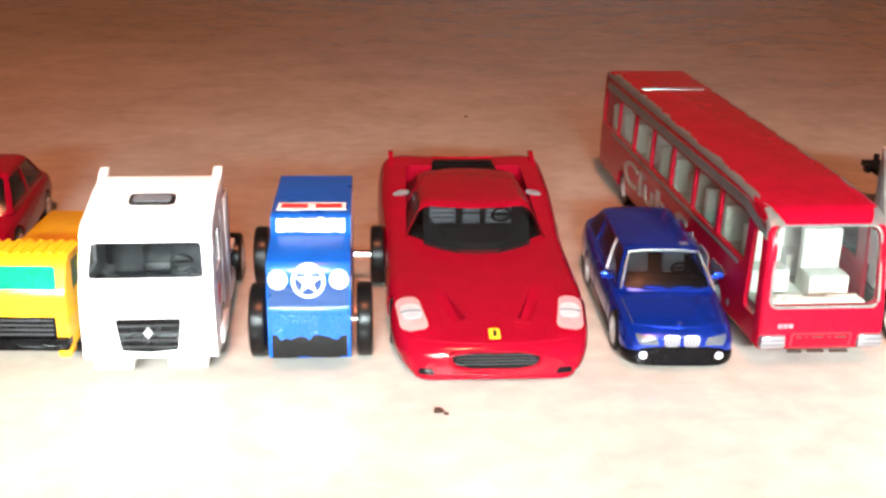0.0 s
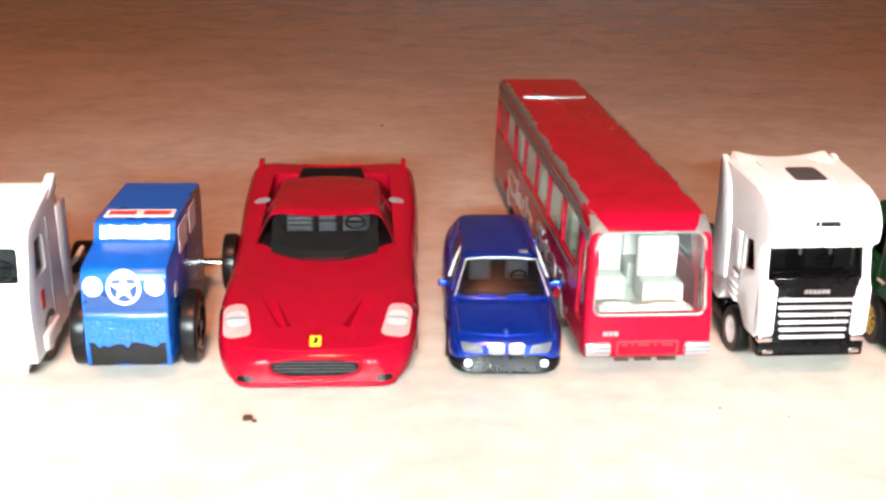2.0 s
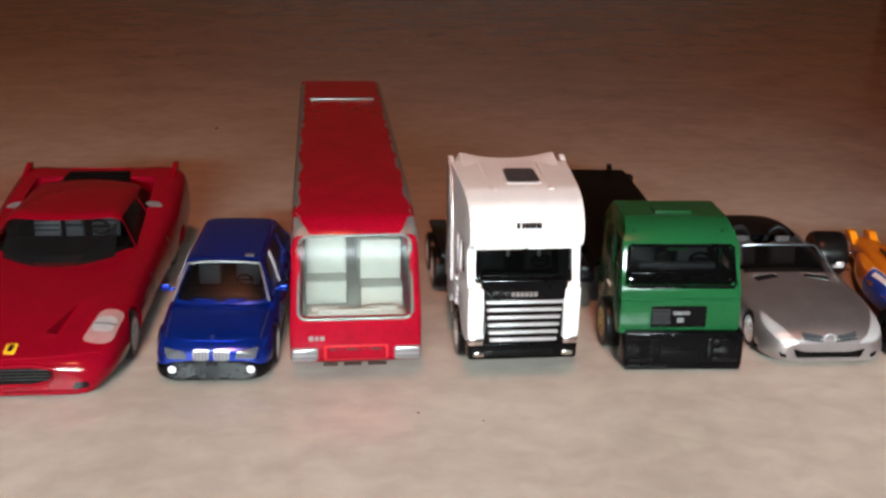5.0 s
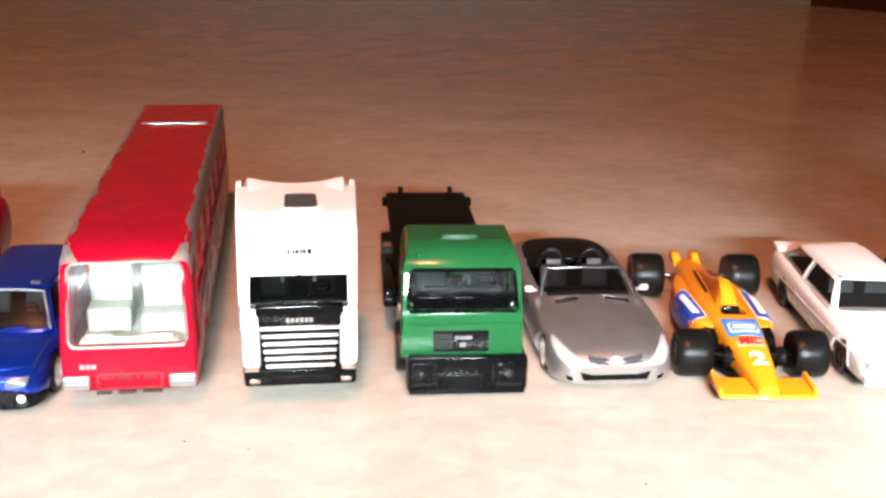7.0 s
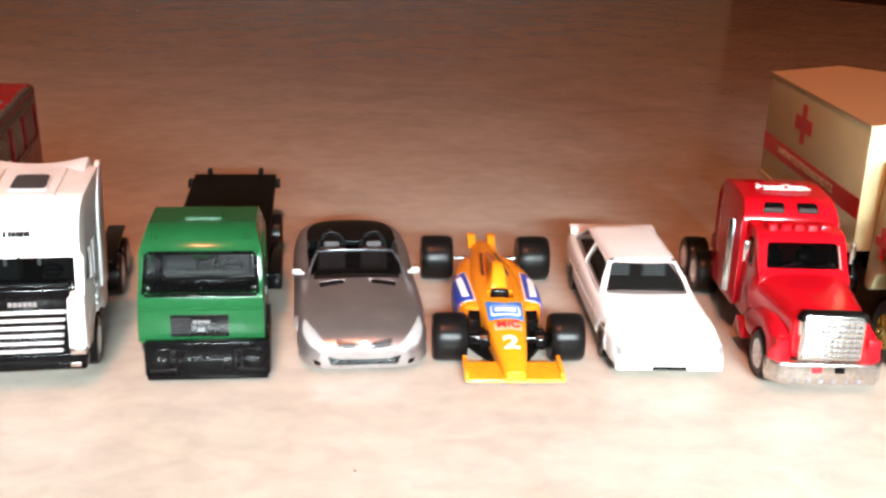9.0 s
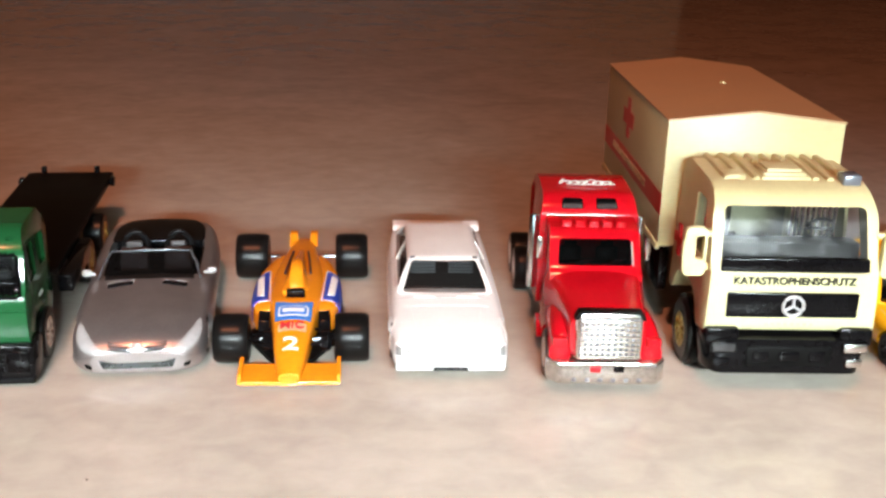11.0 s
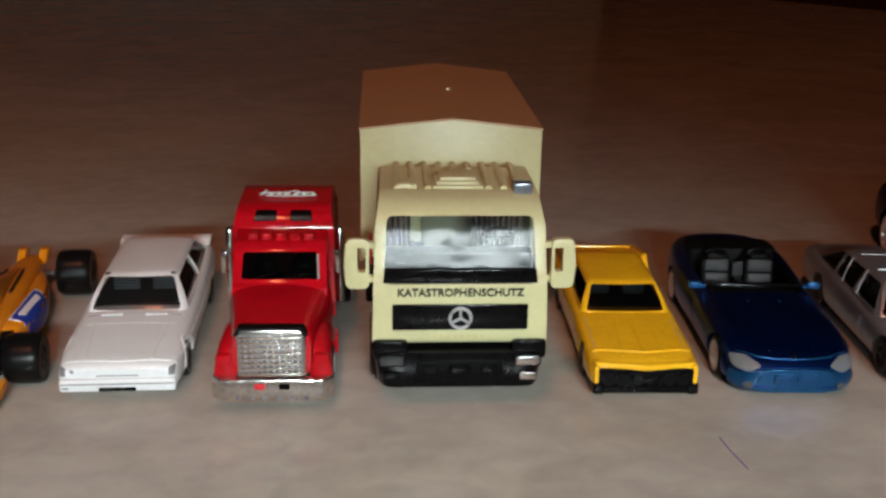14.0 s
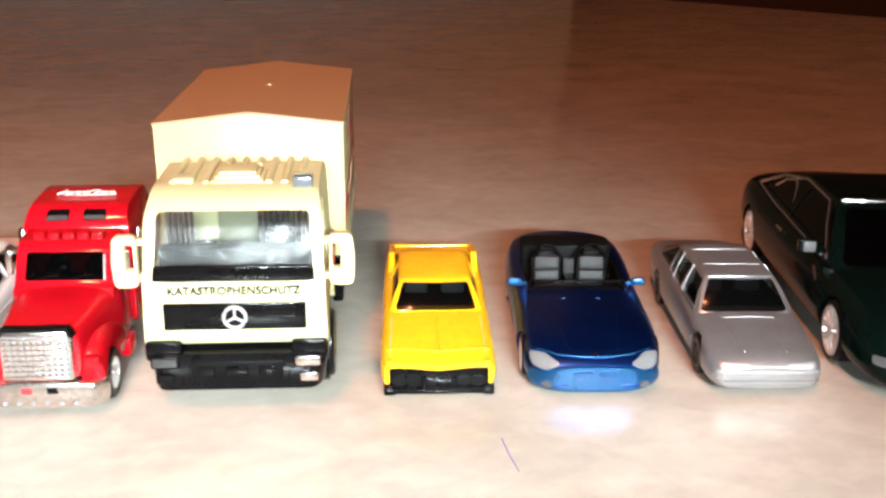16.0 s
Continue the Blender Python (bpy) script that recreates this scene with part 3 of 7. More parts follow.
def mirrors(root, material, x, y, z, sx=2.6, sy=1.6, sz=1.8):
    for s in (-1, 1):
        bm = box(s * x - sx / 2, s * x + sx / 2, y - sy / 2, y + sy / 2, z - sz / 2, z + sz / 2, 0.5)
        add(bm, box(min(s * (x - sx * 0.9), s * (x - sx * 0.3)), max(s * (x - sx * 0.9), s * (x - sx * 0.3)), y - 0.4, y + 0.4, z - sz * 0.45, z, 0.1))
        part("mirror", bm, material, root)


def red_supercar():
    st = [(0, 16.4, 1.0, 6.6, 8.4), (0.8, 18.8, 1.0, 8.2, 9.5), (2.4, 20.6, 1.0, 9.4, 10.2), (7, 22.6, 1.2, 11.2, 11.0), (16, 24.2, 1.4, 13.8, 12.2), (28, 25.0, 1.6, 15.6, 13.8), (42, 25.0, 1.8, 15.8, 15.4),
          (62, 25.0, 1.8, 17.4, 17.4), (82, 26.2, 1.8, 20.6, 21.0), (96, 26.9, 1.8, 23.4, 24.4), (108, 26.8, 2.2, 25.4, 25.0), (115, 26.6, 4, 26.8, 25.6), (118, 26.0, 8, 26.6, 25.4)]
    c = (15.2, 27.0, 57, 63, 94, 112, 21.0, 14.6)
    ducts = []
    for s in (-1, 1):
        wedge = prism([(10.5, 7.6), (27, 14.6), (27, 24), (10.5, 24)], "x", s * 9.0, s * 12.4)
        ducts.append(turned(wedge, rz=-s * 20, about=(s * 10.7, 19, 0)))
    root, tree = car("red_supercar", "glossy red die-cast low sports car with a rear wing", (27.2, 243.2, 2.7), st, RED, 49.6, (24, 94), 6.2, 6.5, c, ducts, DUSTY_PANE, (0.52,), SILVER_LIGHT, 5, 0.7, bow=11.0, front=(0.05, 0.90, 1.0, 1.0), corner=0.30, fade=0.75)
    for s in (-1, 1):
        lamp = rounded([(15.6, 7.4), (20.6, 7.0), (22.6, 9.4), (23.9, 21.0), (18.2, 21.4)], 2.4)
        lamp = [(s * u, v) for u, v in lamp]
        glass = part("headlight", patch(tree, lamp, "z", 80, 0.25), PINK_LENS, root, "pale clear headlight cover")
        part("lamp_bar", patch(tree, [(s * u, v) for u, v in rounded([(17.0, 11.6), (21.8, 11.4), (22.9, 17.6), (18.0, 17.8)], 2.0)], "z", 80, 0.42), SILVER_LIGHT, glass, "white reflector")
        part("lamp_line", patch(tree, [(s * u, v) for u, v in rounded([(17.4, 14.2), (22.5, 14.2), (22.6, 14.8), (17.5, 14.8)], 0.2)], "z", 80, 0.6), GREY_SEAT, glass)
        seam("headlight_rim", root, tree, lamp + lamp[:1], "z", 80, 0.22, RED)
        part("side_intake", patch(tree, rounded([(s * 14.6, 2.6), (s * 18.6, 2.8), (s * 18.4, 4.2), (s * 15.4, 4.2)], 0.5), "y", -90, 0.2), BLACK, root)
        part("air_scoop", patch(tree, oval(s * 20.6, 88, 2.4, 1.5), "z", 80, 0.25), GREY_SEAT, root)
        part("duct_shadow", patch(tree, [(s * u, v) for u, v in rounded([(5.6, 10.4), (9.4, 9.4), (9.6, 11.0), (6.4, 12.0)], 0.5)], "z", 80, 0.1), RED, root)
        seam("door_line", root, tree, [(48, 4), (50, 13.5)], "x", s * 90, 0.16, SEAM)
        seam("door_line", root, tree, [(78, 5), (74, 16)], "x", s * 90, 0.16, SEAM)
        part("wing_post", prism(rounded([(108, 24.5), (118.5, 24.5), (119, 27.6), (116.5, 27.6)], 0.8), "x", s * 22.6, s * 24.2, 0.4), RED, root)
    mouth = rounded([(-11.4, 7.6), (-10.2, 4.6), (-6, 3.6), (6, 3.6), (10.2, 4.6), (11.4, 7.6), (6, 8.5), (-6, 8.5)], 1.4)
    part("grille", patch(tree, mouth, "y", -90, 0.15), BLACK_MATT, root, "dark mesh grille opening")
    for k in range(4):
        seam("grille_mesh", root, tree, [(-10 + 0.2 * k, 5.2 + 0.8 * k), (10 - 0.2 * k, 5.2 + 0.8 * k)], "y", -90, 0.12, DARK_SEAT, lift=0.2)
    seam("grille_rim", root, tree, mouth + mouth[:1], "y", -90, 0.55, RED, "raised red lip round the grille", lift=0.1)
    seam("front_splitter", root, tree, [(-20.2, 1.8), (-12, 1.7), (12, 1.7), (20.2, 1.8)], "y", -90, 0.6, RED)
    seam("nose_crease", root, tree, [(-20.5, 5.0), (-14, 3.0), (-7, 1.9), (0, 1.6), (7, 1.9), (14, 3.0), (20.5, 5.0)], "z", 80, 0.32, RED)
    badge = part("badge", patch(tree, rect(-1.35, 1.35, 3.2, 7.2, 0.4), "z", 80, 0.3, 4), PRINT_YELLOW, root, "yellow plain shield badge")
    part("badge_mark", patch(tree, rounded([(-0.5, 3.9), (0.5, 4.1), (0.7, 6.3), (-0.3, 6.5)], 0.3), "z", 80, 0.5, 3), PRINT_BLACK, badge)
    part("engine_cover", patch(tree, rounded([(-11.2, 97), (11.2, 97), (9.6, 113), (-9.6, 113)], 1.5), "z", 80, 0.25), BLACK_MATT, root, "black louvred engine vent")
    for k in range(4):
        seam("louvre", root, tree, [(-9, 100 + 3.2 * k), (9, 100 + 3.2 * k)], "z", 80, 0.5, BLACK, lift=0.3)
    seam("tail_edge", root, tree, [(-10, 116.4), (10, 116.4)], "z", 80, 0.35, RED)
    part("dash", prism(rounded([(-18.5, 60), (-12, 53.5), (-5, 50.5), (5, 50.5), (12, 53.5), (18.5, 60), (17, 68), (-17, 68)], 1.5), "z", 12, 18.4, 0.8), BLACK_MATT, root, "deep black dashboard")
    seats(root, LIGHT_SEAT, (-8.4, 8.4), 75, 14, 8.0, 9.0)
    for x in (-8.4, 8.4):
        for k in range(4):
            part("seat_rib", turned(box(x - 3.6, x + 3.6, 74.4, 75.2, 17.6 + 1.4 * k, 18.1 + 1.4 * k, 0.15), rx=-12, about=(x, 75, 16)), DARK_SEAT, root)
    part("console", box(-2.6, 2.6, 73, 76, 14, 24.0, 0.8), LIGHT_SEAT, root)
    part("console_band", box(-2.7, 2.7, 72.6, 73.4, 19.6, 20.4, 0.2), DARK_SEAT, root)
    steering(root, 8.4, 68, 21.0, 2.8)


def blue_estate():
    st = [(0, 10.5, 2.2, 8.5, 9.5), (1.5, 12.6, 2.0, 10, 11), (6, 13.6, 2, 11.4, 12.6), (14, 14, 2.2, 12.6, 13.8), (24, 14.2, 2.2, 13.8, 15), (45, 14.4, 2.2, 15, 16), (64, 14.2, 2.2, 15.6, 16.4), (76, 13.4, 2.6, 15.4, 16), (79, 12.4, 3, 15, 15.6)]
    c = (14.0, 23.2, 19.5, 28.5, 64, 75, 13.0, 9.6)
    root, tree = car("blue_estate_car", "metallic blue die-cast estate car with black lower bumper", (73.4, 250.4, 0.6), st, BLUE_METALLIC, 28.5, (14, 58), 5.3, 5.0, c, (), ESTATE_PANE, (0.36, 0.66), RIM, 7, 0.68, bow=1.2)
    lip = [(y - 0.2, hw * 1.02, zb - 0.6, 6.6 if y < 3 else 5.6, 6.9) for y, hw, zb, zs, zc in st if y < 10]
    part("front_bumper", hull(lip), BLACK, root, "black plastic lower bumper")
    for s in (-1, 1):
        part("kidney_grille", patch(tree, rect(*sorted((s * 0.5, s * 4.4)), 6.9, 9.6, 0.9), "y", -90, 0.3, 10, 0.6), SILVER_GREY, root, "silver kidney-shaped grille")
        for k in range(4):
            part("kidney_slat", patch(tree, rect(*sorted((s * (1.1 + 0.8 * k), s * (1.35 + 0.8 * k))), 7.2, 9.1), "y", -90, 0.45, 3), GREY_SEAT, root)
        part("headlight", patch(tree, rounded([(s * 5.6, 7.2), (s * 10.4, 7.4), (s * 11.4, 9.6), (s * 6.2, 9.2)], 0.7), "y", -90, 0.2), LAMP_GREY, root, "clear grey headlight")
        part("lamp_ball", lathe([(0, 0.9), (0.4, 0.8), (0.6, 0.2)], (s * 6.9, 0.45, 8.3), "y", 12), LIGHT_PLASTIC, root)
        part("lamp_ball", lathe([(0, 0.8), (0.4, 0.7), (0.6, 0.2)], (s * 9.3, 0.9, 8.5), "y", 12), LIGHT_SEAT, root)
        part("fog_lamp", lathe([(0, 1.0), (0.5, 0.9), (0.7, 0.3)], (s * 9.4, -0.5, 4.7), "y", 12), LIGHT_PLASTIC, root)
        part("fog_cup", lathe([(0.4, 1.5), (-0.2, 1.4), (-0.4, 1.1), (0.2, 0.9)], (s * 9.4, -0.3, 4.7), "y", 14), BLACK, root)
        part("side_skirt", box(*sorted((s * 13.4, s * 14.6)), 20, 52, 1.6, 4.4, 0.5), BLACK, root)
    frame_pts = [(-12.2, 18.9, 14.8), (-10.6, 23.2, 19.0), (-9.2, 26.6, 22.2), (-4.6, 26.4, 22.7), (0, 26.3, 22.8), (4.6, 26.4, 22.7), (9.2, 26.6, 22.2), (10.6, 23.2, 19.0), (12.2, 18.9, 14.8)]
    part("screen_frame", tube(frame_pts, 0.34, 8), BARE, root, "silver worn windscreen frame")
    part("roof_chip", box(5.0, 7.4, 29.6, 31.6, 22.9, 23.35, 0.15), BARE, root)
    for s in (-1, 1):
        part("wiper", tube([(s * 1.0, 18.2, 15.2), (s * 6.5, 18.4, 15.5)], 0.22, 6), BLUE_METALLIC, root)
        part("rear_lamp_chip", tube([(s * 13.4, 34, 14.6), (s * 11.6, 37, 19.0), (s * 10.2, 38.4, 21.8)], 0.4, 6), SILVER_LIGHT, root, "worn silver window pillar")
        seam("hood_seam", root, tree, [(s * 11.4, 4.5), (s * 12.2, 17)], "z", 60, 0.15, SEAM)
        seam("door_line", root, tree, [(24, 4.5), (24.5, 13.6)], "x", s * 90, 0.15, SEAM)
        seam("door_line", root, tree, [(44, 4.5), (44, 14.4)], "x", s * 90, 0.15, SEAM)
    seam("hood_seam", root, tree, [(-11.4, 4.5), (-6, 2.6), (0, 2.0), (6, 2.6), (11.4, 4.5)], "z", 60, 0.25, BLUE_METALLIC)
    part("badge", patch(tree, oval(0, 3.4, 0.6, 0.6, 10), "z", 60, 0.25, 3), CHROME, root)
    mirrors(root, BLUE_METALLIC, 15.2, 26, 15.8)
    part("dash", box(-10, 10, 21.5, 27, 13.2, 15.8, 0.8), BLACK_MATT, root)
    seats(root, DIM_SEAT, (-5, 5), 34, 13.6, 6.2, 6.0)
    seats(root, DARK_SEAT, (-5, 5), 52, 13.6, 7, 5.6)
    steering(root, 5, 28.5, 17, 2.0)


def silver_roadster():
    st = [(0, 11, 1.8, 7.0, 7.6), (1.5, 14.2, 1.6, 8.6, 9.6), (6, 16, 1.6, 10.2, 11.4), (14, 16.8, 1.8, 12, 13), (26, 17, 1.8, 13, 14.2), (44, 16.6, 1.8, 13.4, 14.4), (62, 17.2, 1.8, 15.4, 16.4), (76, 16, 2.2, 16, 17.4), (81, 13.6, 3, 15, 16.2)]
    root = thing("silver_roadster", "silver die-cast open roadster with dark seats", "toy car", 228.9, 261.4, 1.5, "toy vehicles in a row")
    bm = hull(st)
    tree = skin(bm)
    well_o = rounded([(-13, 36), (13, 36), (13.6, 60), (10.4, 71), (-10.4, 71), (-13.6, 60)], 3)
    well = prism(well_o, "z", 8.5, 40)
    part("body", cut(arches(bm, 34, [(14, 5.5), (62, 5.5)], 5.0), well), SILVER, root)
    four_wheels(root, 28, 14, 62, 5.0, 4.8, RIM, 0.72, 6)
    lip = [(y - 0.25, hw * 1.012, zb - 0.2, 6.4, 6.9) for y, hw, zb, zs, zc in st if y < 10]
    part("front_bumper", hull(lip), SILVER, root)
    tree2 = skin(hull(lip))
    part("lower_grille", patch(tree2, rounded([(-9.4, 5.2), (-6.0, 4.3), (6.0, 4.3), (9.4, 5.2), (8.4, 2.8), (-8.4, 2.8)], 0.5), "y", -90, 0.2), BLACK, root)
    for s in (-1, 1):
        part("lower_intake", patch(tree2, rounded([(s * 11.2, 3.8), (s * 12.9, 4.2), (s * 12.4, 3.0), (s * 11.0, 2.8)], 0.3), "y", -90, 0.2), BLACK, root)
        lamp = [(s * u, v) for u, v in rounded([(7.6, 6.6), (12.6, 6.8), (15.4, 9.0), (15.0, 11.2), (12.0, 9.8)], 1.0)]
        part("headlight", patch(tree, lamp, "y", -90, 0.3), SILVER_LIGHT, root, "bright silver headlight")
        part("hood_vent", patch(tree, rounded([(s * 3.6, 29.0), (s * 10.4, 27.2), (s * 10.6, 30.0), (s * 4.2, 31.2)], 0.5), "z", 60, 0.25), BLACK, root)
        seam("vent_lip", root, tree, [(s * 3.6, 31.6), (s * 10.6, 30.4)], "z", 60, 0.3, SILVER_LIGHT)
        part("grille", patch(tree, rounded([(s * 2.0, 8.4), (s * 7.2, 9.0), (s * 6.6, 7.7), (s * 2.6, 7.4)], 0.3), "y", -90, 0.3), LAMP_GREY, root)
        for k in range(2):
            part("grille_line", patch(tree, rounded([(s * 1.6, 7.3 + 0.7 * k), (s * 7.2, 7.7 + 0.7 * k), (s * 7.2, 7.45 + 0.7 * k), (s * 1.6, 7.05 + 0.7 * k)], 0.1), "y", -90, 0.4), BLACK_MATT, root)
        hoop = [(s * 6.2 + 3.6 * math.cos(a), 59 - 1.5 * math.sin(a), 13.6 + 6.0 * math.sin(a)) for a in [math.pi * k / 12 for k in range(13)]]
        part("roll_hoop", tube(hoop, 0.8, 8), SEAT_LEATHER, root)
    part("badge", tube([(1.5 * math.cos(a), 0.1, 7.6 + 1.5 * math.sin(a)) for a in [2 * math.pi * i / 20 for i in range(21)]], 0.28, 6), SILVER_LIGHT, root, "plain silver ring badge")
    part("cockpit", prism(well_o, "z", 7.6, 8.6), BLACK, root)
    frame_pts = [(-13.6, 34, 13.8), (-12.4, 38, 17.0), (-10.6, 41.5, 19.0), (-6, 40.6, 19.6), (0, 40.2, 19.8), (6, 40.6, 19.6), (10.6, 41.5, 19.0), (12.4, 38, 17.0), (13.6, 34, 13.8)]
    part("screen_frame", tube(frame_pts, 0.38, 8), LAMP_GREY, root)
    pane = loft([[(x * k, 33.0 + 8.6 * f - 1.4 * (1 - (x / 11.0) ** 2) + d, 13.4 + 6.2 * f) for x, d in [(-12, 0), (-6, 0), (0, 0), (6, 0), (12, 0), (12, 0.2), (6, 0.2), (0, 0.2), (-6, 0.2), (-12, 0.2)]] for f, k in ((0, 1.0), (0.5, 0.95), (1.0, 0.88))])
    part("windscreen", pane, SMOKED, root)
    part("tonneau", prism(rounded([(-13, 62), (13, 62), (10.5, 71), (-10.5, 71)], 2), "z", 12.2, 15.4, 0.6), BLACK, root, "black cover behind the seats")
    part("cockpit_wall", cut(prism([(u * 1.0, v) for u, v in well_o], "z", 8.5, 13.0), prism([(u * 0.94, 53 + (v - 53) * 0.95) for u, v in well_o], "z", 8, 20)), BLACK_MATT, root)
    part("dash", box(-12, 12, 36.5, 41, 8.6, 14.0, 1.0), BLACK_MATT, root)
    seats(root, DIM_SEAT, (-6.2, 6.2), 51, 8.6, 8, 8)
    part("rear_cover", patch(tree, rounded([(-13.4, 60), (13.4, 60), (13.0, 72), (9.6, 78.5), (-9.6, 78.5), (-13.0, 72)], 3), "z", 60, 0.3, 10), BLACK, root, "black folded roof cover")
    mirrors(root, SILVER_LIGHT, 16.8, 36, 15.0)
    part("bonnet_crease", patch(tree, [(-0.25, 5), (0.25, 5), (0.25, 24), (-0.25, 24)], "z", 60, 0.1, 8), SILVER, root)


def white_coupe():
    st = [(0, 12.6, 3.0, 8.4, 8.8), (0.8, 13.6, 2.6, 9.4, 9.8), (4, 14.2, 2.2, 10.2, 10.6), (14, 14.6, 2.2, 11.2, 11.8), (26, 14.8, 2.2, 12.2, 12.8), (48, 14.8, 2.2, 13, 13.4), (68, 14.6, 2.4, 13.8, 14.2), (81, 14.2, 3.0, 14.4, 14.8), (83, 13.6, 3.4, 14.2, 14.6)]
    c = (12.2, 20.2, 28.5, 37.5, 69, 80, 13.4, 9.4)
    root, tree = car("white_hatchback_coupe", "white die-cast two-door coupe with black window panes", (306.3, 254.1, -3.7), st, WHITE, 29.4, (15, 66), 4.7, 4.4, c, (), DARK_GLASS, (0.52,), BLACK, 5, 0.6, bow=0.6)
    part("bumper", box(-13.9, 13.9, -0.8, 2.2, 3.0, 6.4, 0.7), WHITE, root)
    part("plate_slot", box(-4.4, 4.4, -1.0, -0.6, 3.3, 4.3), BLACK, root)
    for s in (-1, 1):
        part("headlight", patch(tree, rect(*sorted((s * 5.5, s * 12.4)), 6.9, 8.9, 0.3), "y", -90, 0.2), WHITE_PLASTIC, root)
        part("wiper", tube([(s * 3.0, 24.8, 13.0), (s * 8.5, 24.9, 13.0)], 0.3, 6), WHITE, root)
    for k in range(3):
        part("grille_line", patch(tree, rect(-5.0, 5.0, 6.9 + 0.7 * k, 7.15 + 0.7 * k), "y", -90, 0.15), PRINT_GREY if k == 0 else WHITE_PLASTIC, root)
    for s in (-1, 1):
        part("hood_crease", patch(tree, [(s * 7.6, 3), (s * 8.1, 3), (s * 9.6, 21), (s * 9.1, 21)], "z", 60, 0.2, 8), WHITE, root)
        part("side_crease", patch(tree, rect(3, 73, 8.6, 9.1), "x", s * 90, 0.22, 10), WHITE, root)
        part("door_line", patch(tree, [(27, 3.6), (27.35, 3.6), (27.35, 11.6), (27, 11.6)], "x", s * 90, 0.06, 5), PRINT_GREY, root)
        part("turn_signal", patch(tree, rect(*sorted((s * 12.2, s * 13.6)), 7.0, 8.8, 0.2), "y", -90, 0.2), PRINT_GREY, root)
    part("lamp_chip", patch(tree, oval(-10.6, 8.2, 0.5, 0.35, 8), "y", -90, 0.45, 2), PRINT_GREY, root)
    part("bumper_chip", box(-13.2, -11.6, -0.98, -0.6, 4.0, 4.35), PRINT_GREY, root)
    part("bumper_groove", box(-13.5, 13.5, -0.92, -0.5, 5.0, 5.3), PRINT_GREY, root)
    part("hood_line", patch(tree, [(-11, 20.6), (11, 20.6), (11, 21.0), (-11, 21.0)], "z", 60, 0.12, 8), WHITE_PLASTIC, root)
    part("tail_spoiler", prism(rounded([(78, 14.2), (84, 15.0), (84, 16.0), (80, 15.8)], 0.4), "x", -13.6, 13.6, 0.3), WHITE, root)
    seam("cowl_seam", root, tree, [(-12, 26.0), (12, 26.0)], "z", 60, 0.12, PRINT_GREY)
    seam("hood_edge", root, tree, [(-12.6, 2.6), (0, 1.8), (12.6, 2.6)], "z", 60, 0.3, WHITE)
    for s in (-1, 1):
        seam("door_line", root, tree, [(56, 3.6), (56, 12.6)], "x", s * 90, 0.12, PRINT_GREY)
        seam("wheel_lip", root, tree, [(15 - 5.9 * math.cos(a), 4.7 + 5.9 * math.sin(a)) for a in [math.pi * i / 10 for i in range(11)]], "x", s * 90, 0.35, WHITE)
        part("roof_chip", box(*sorted((s * 8.0, s * 9.4)), 37.4, 38.0, 19.5, 20.1, 0.1), SEAM, root)
        seats(root, DIM_SEAT, (s * 5.4,), 45, 12.4, 7, 4.6)
        for k in range(5):
            part("seat_rib", box(*sorted((s * 1.8, s * 9.0)), 44.0, 44.6, 12.8 + 0.9 * k, 13.2 + 0.9 * k, 0.1), LIGHT_SEAT, root)


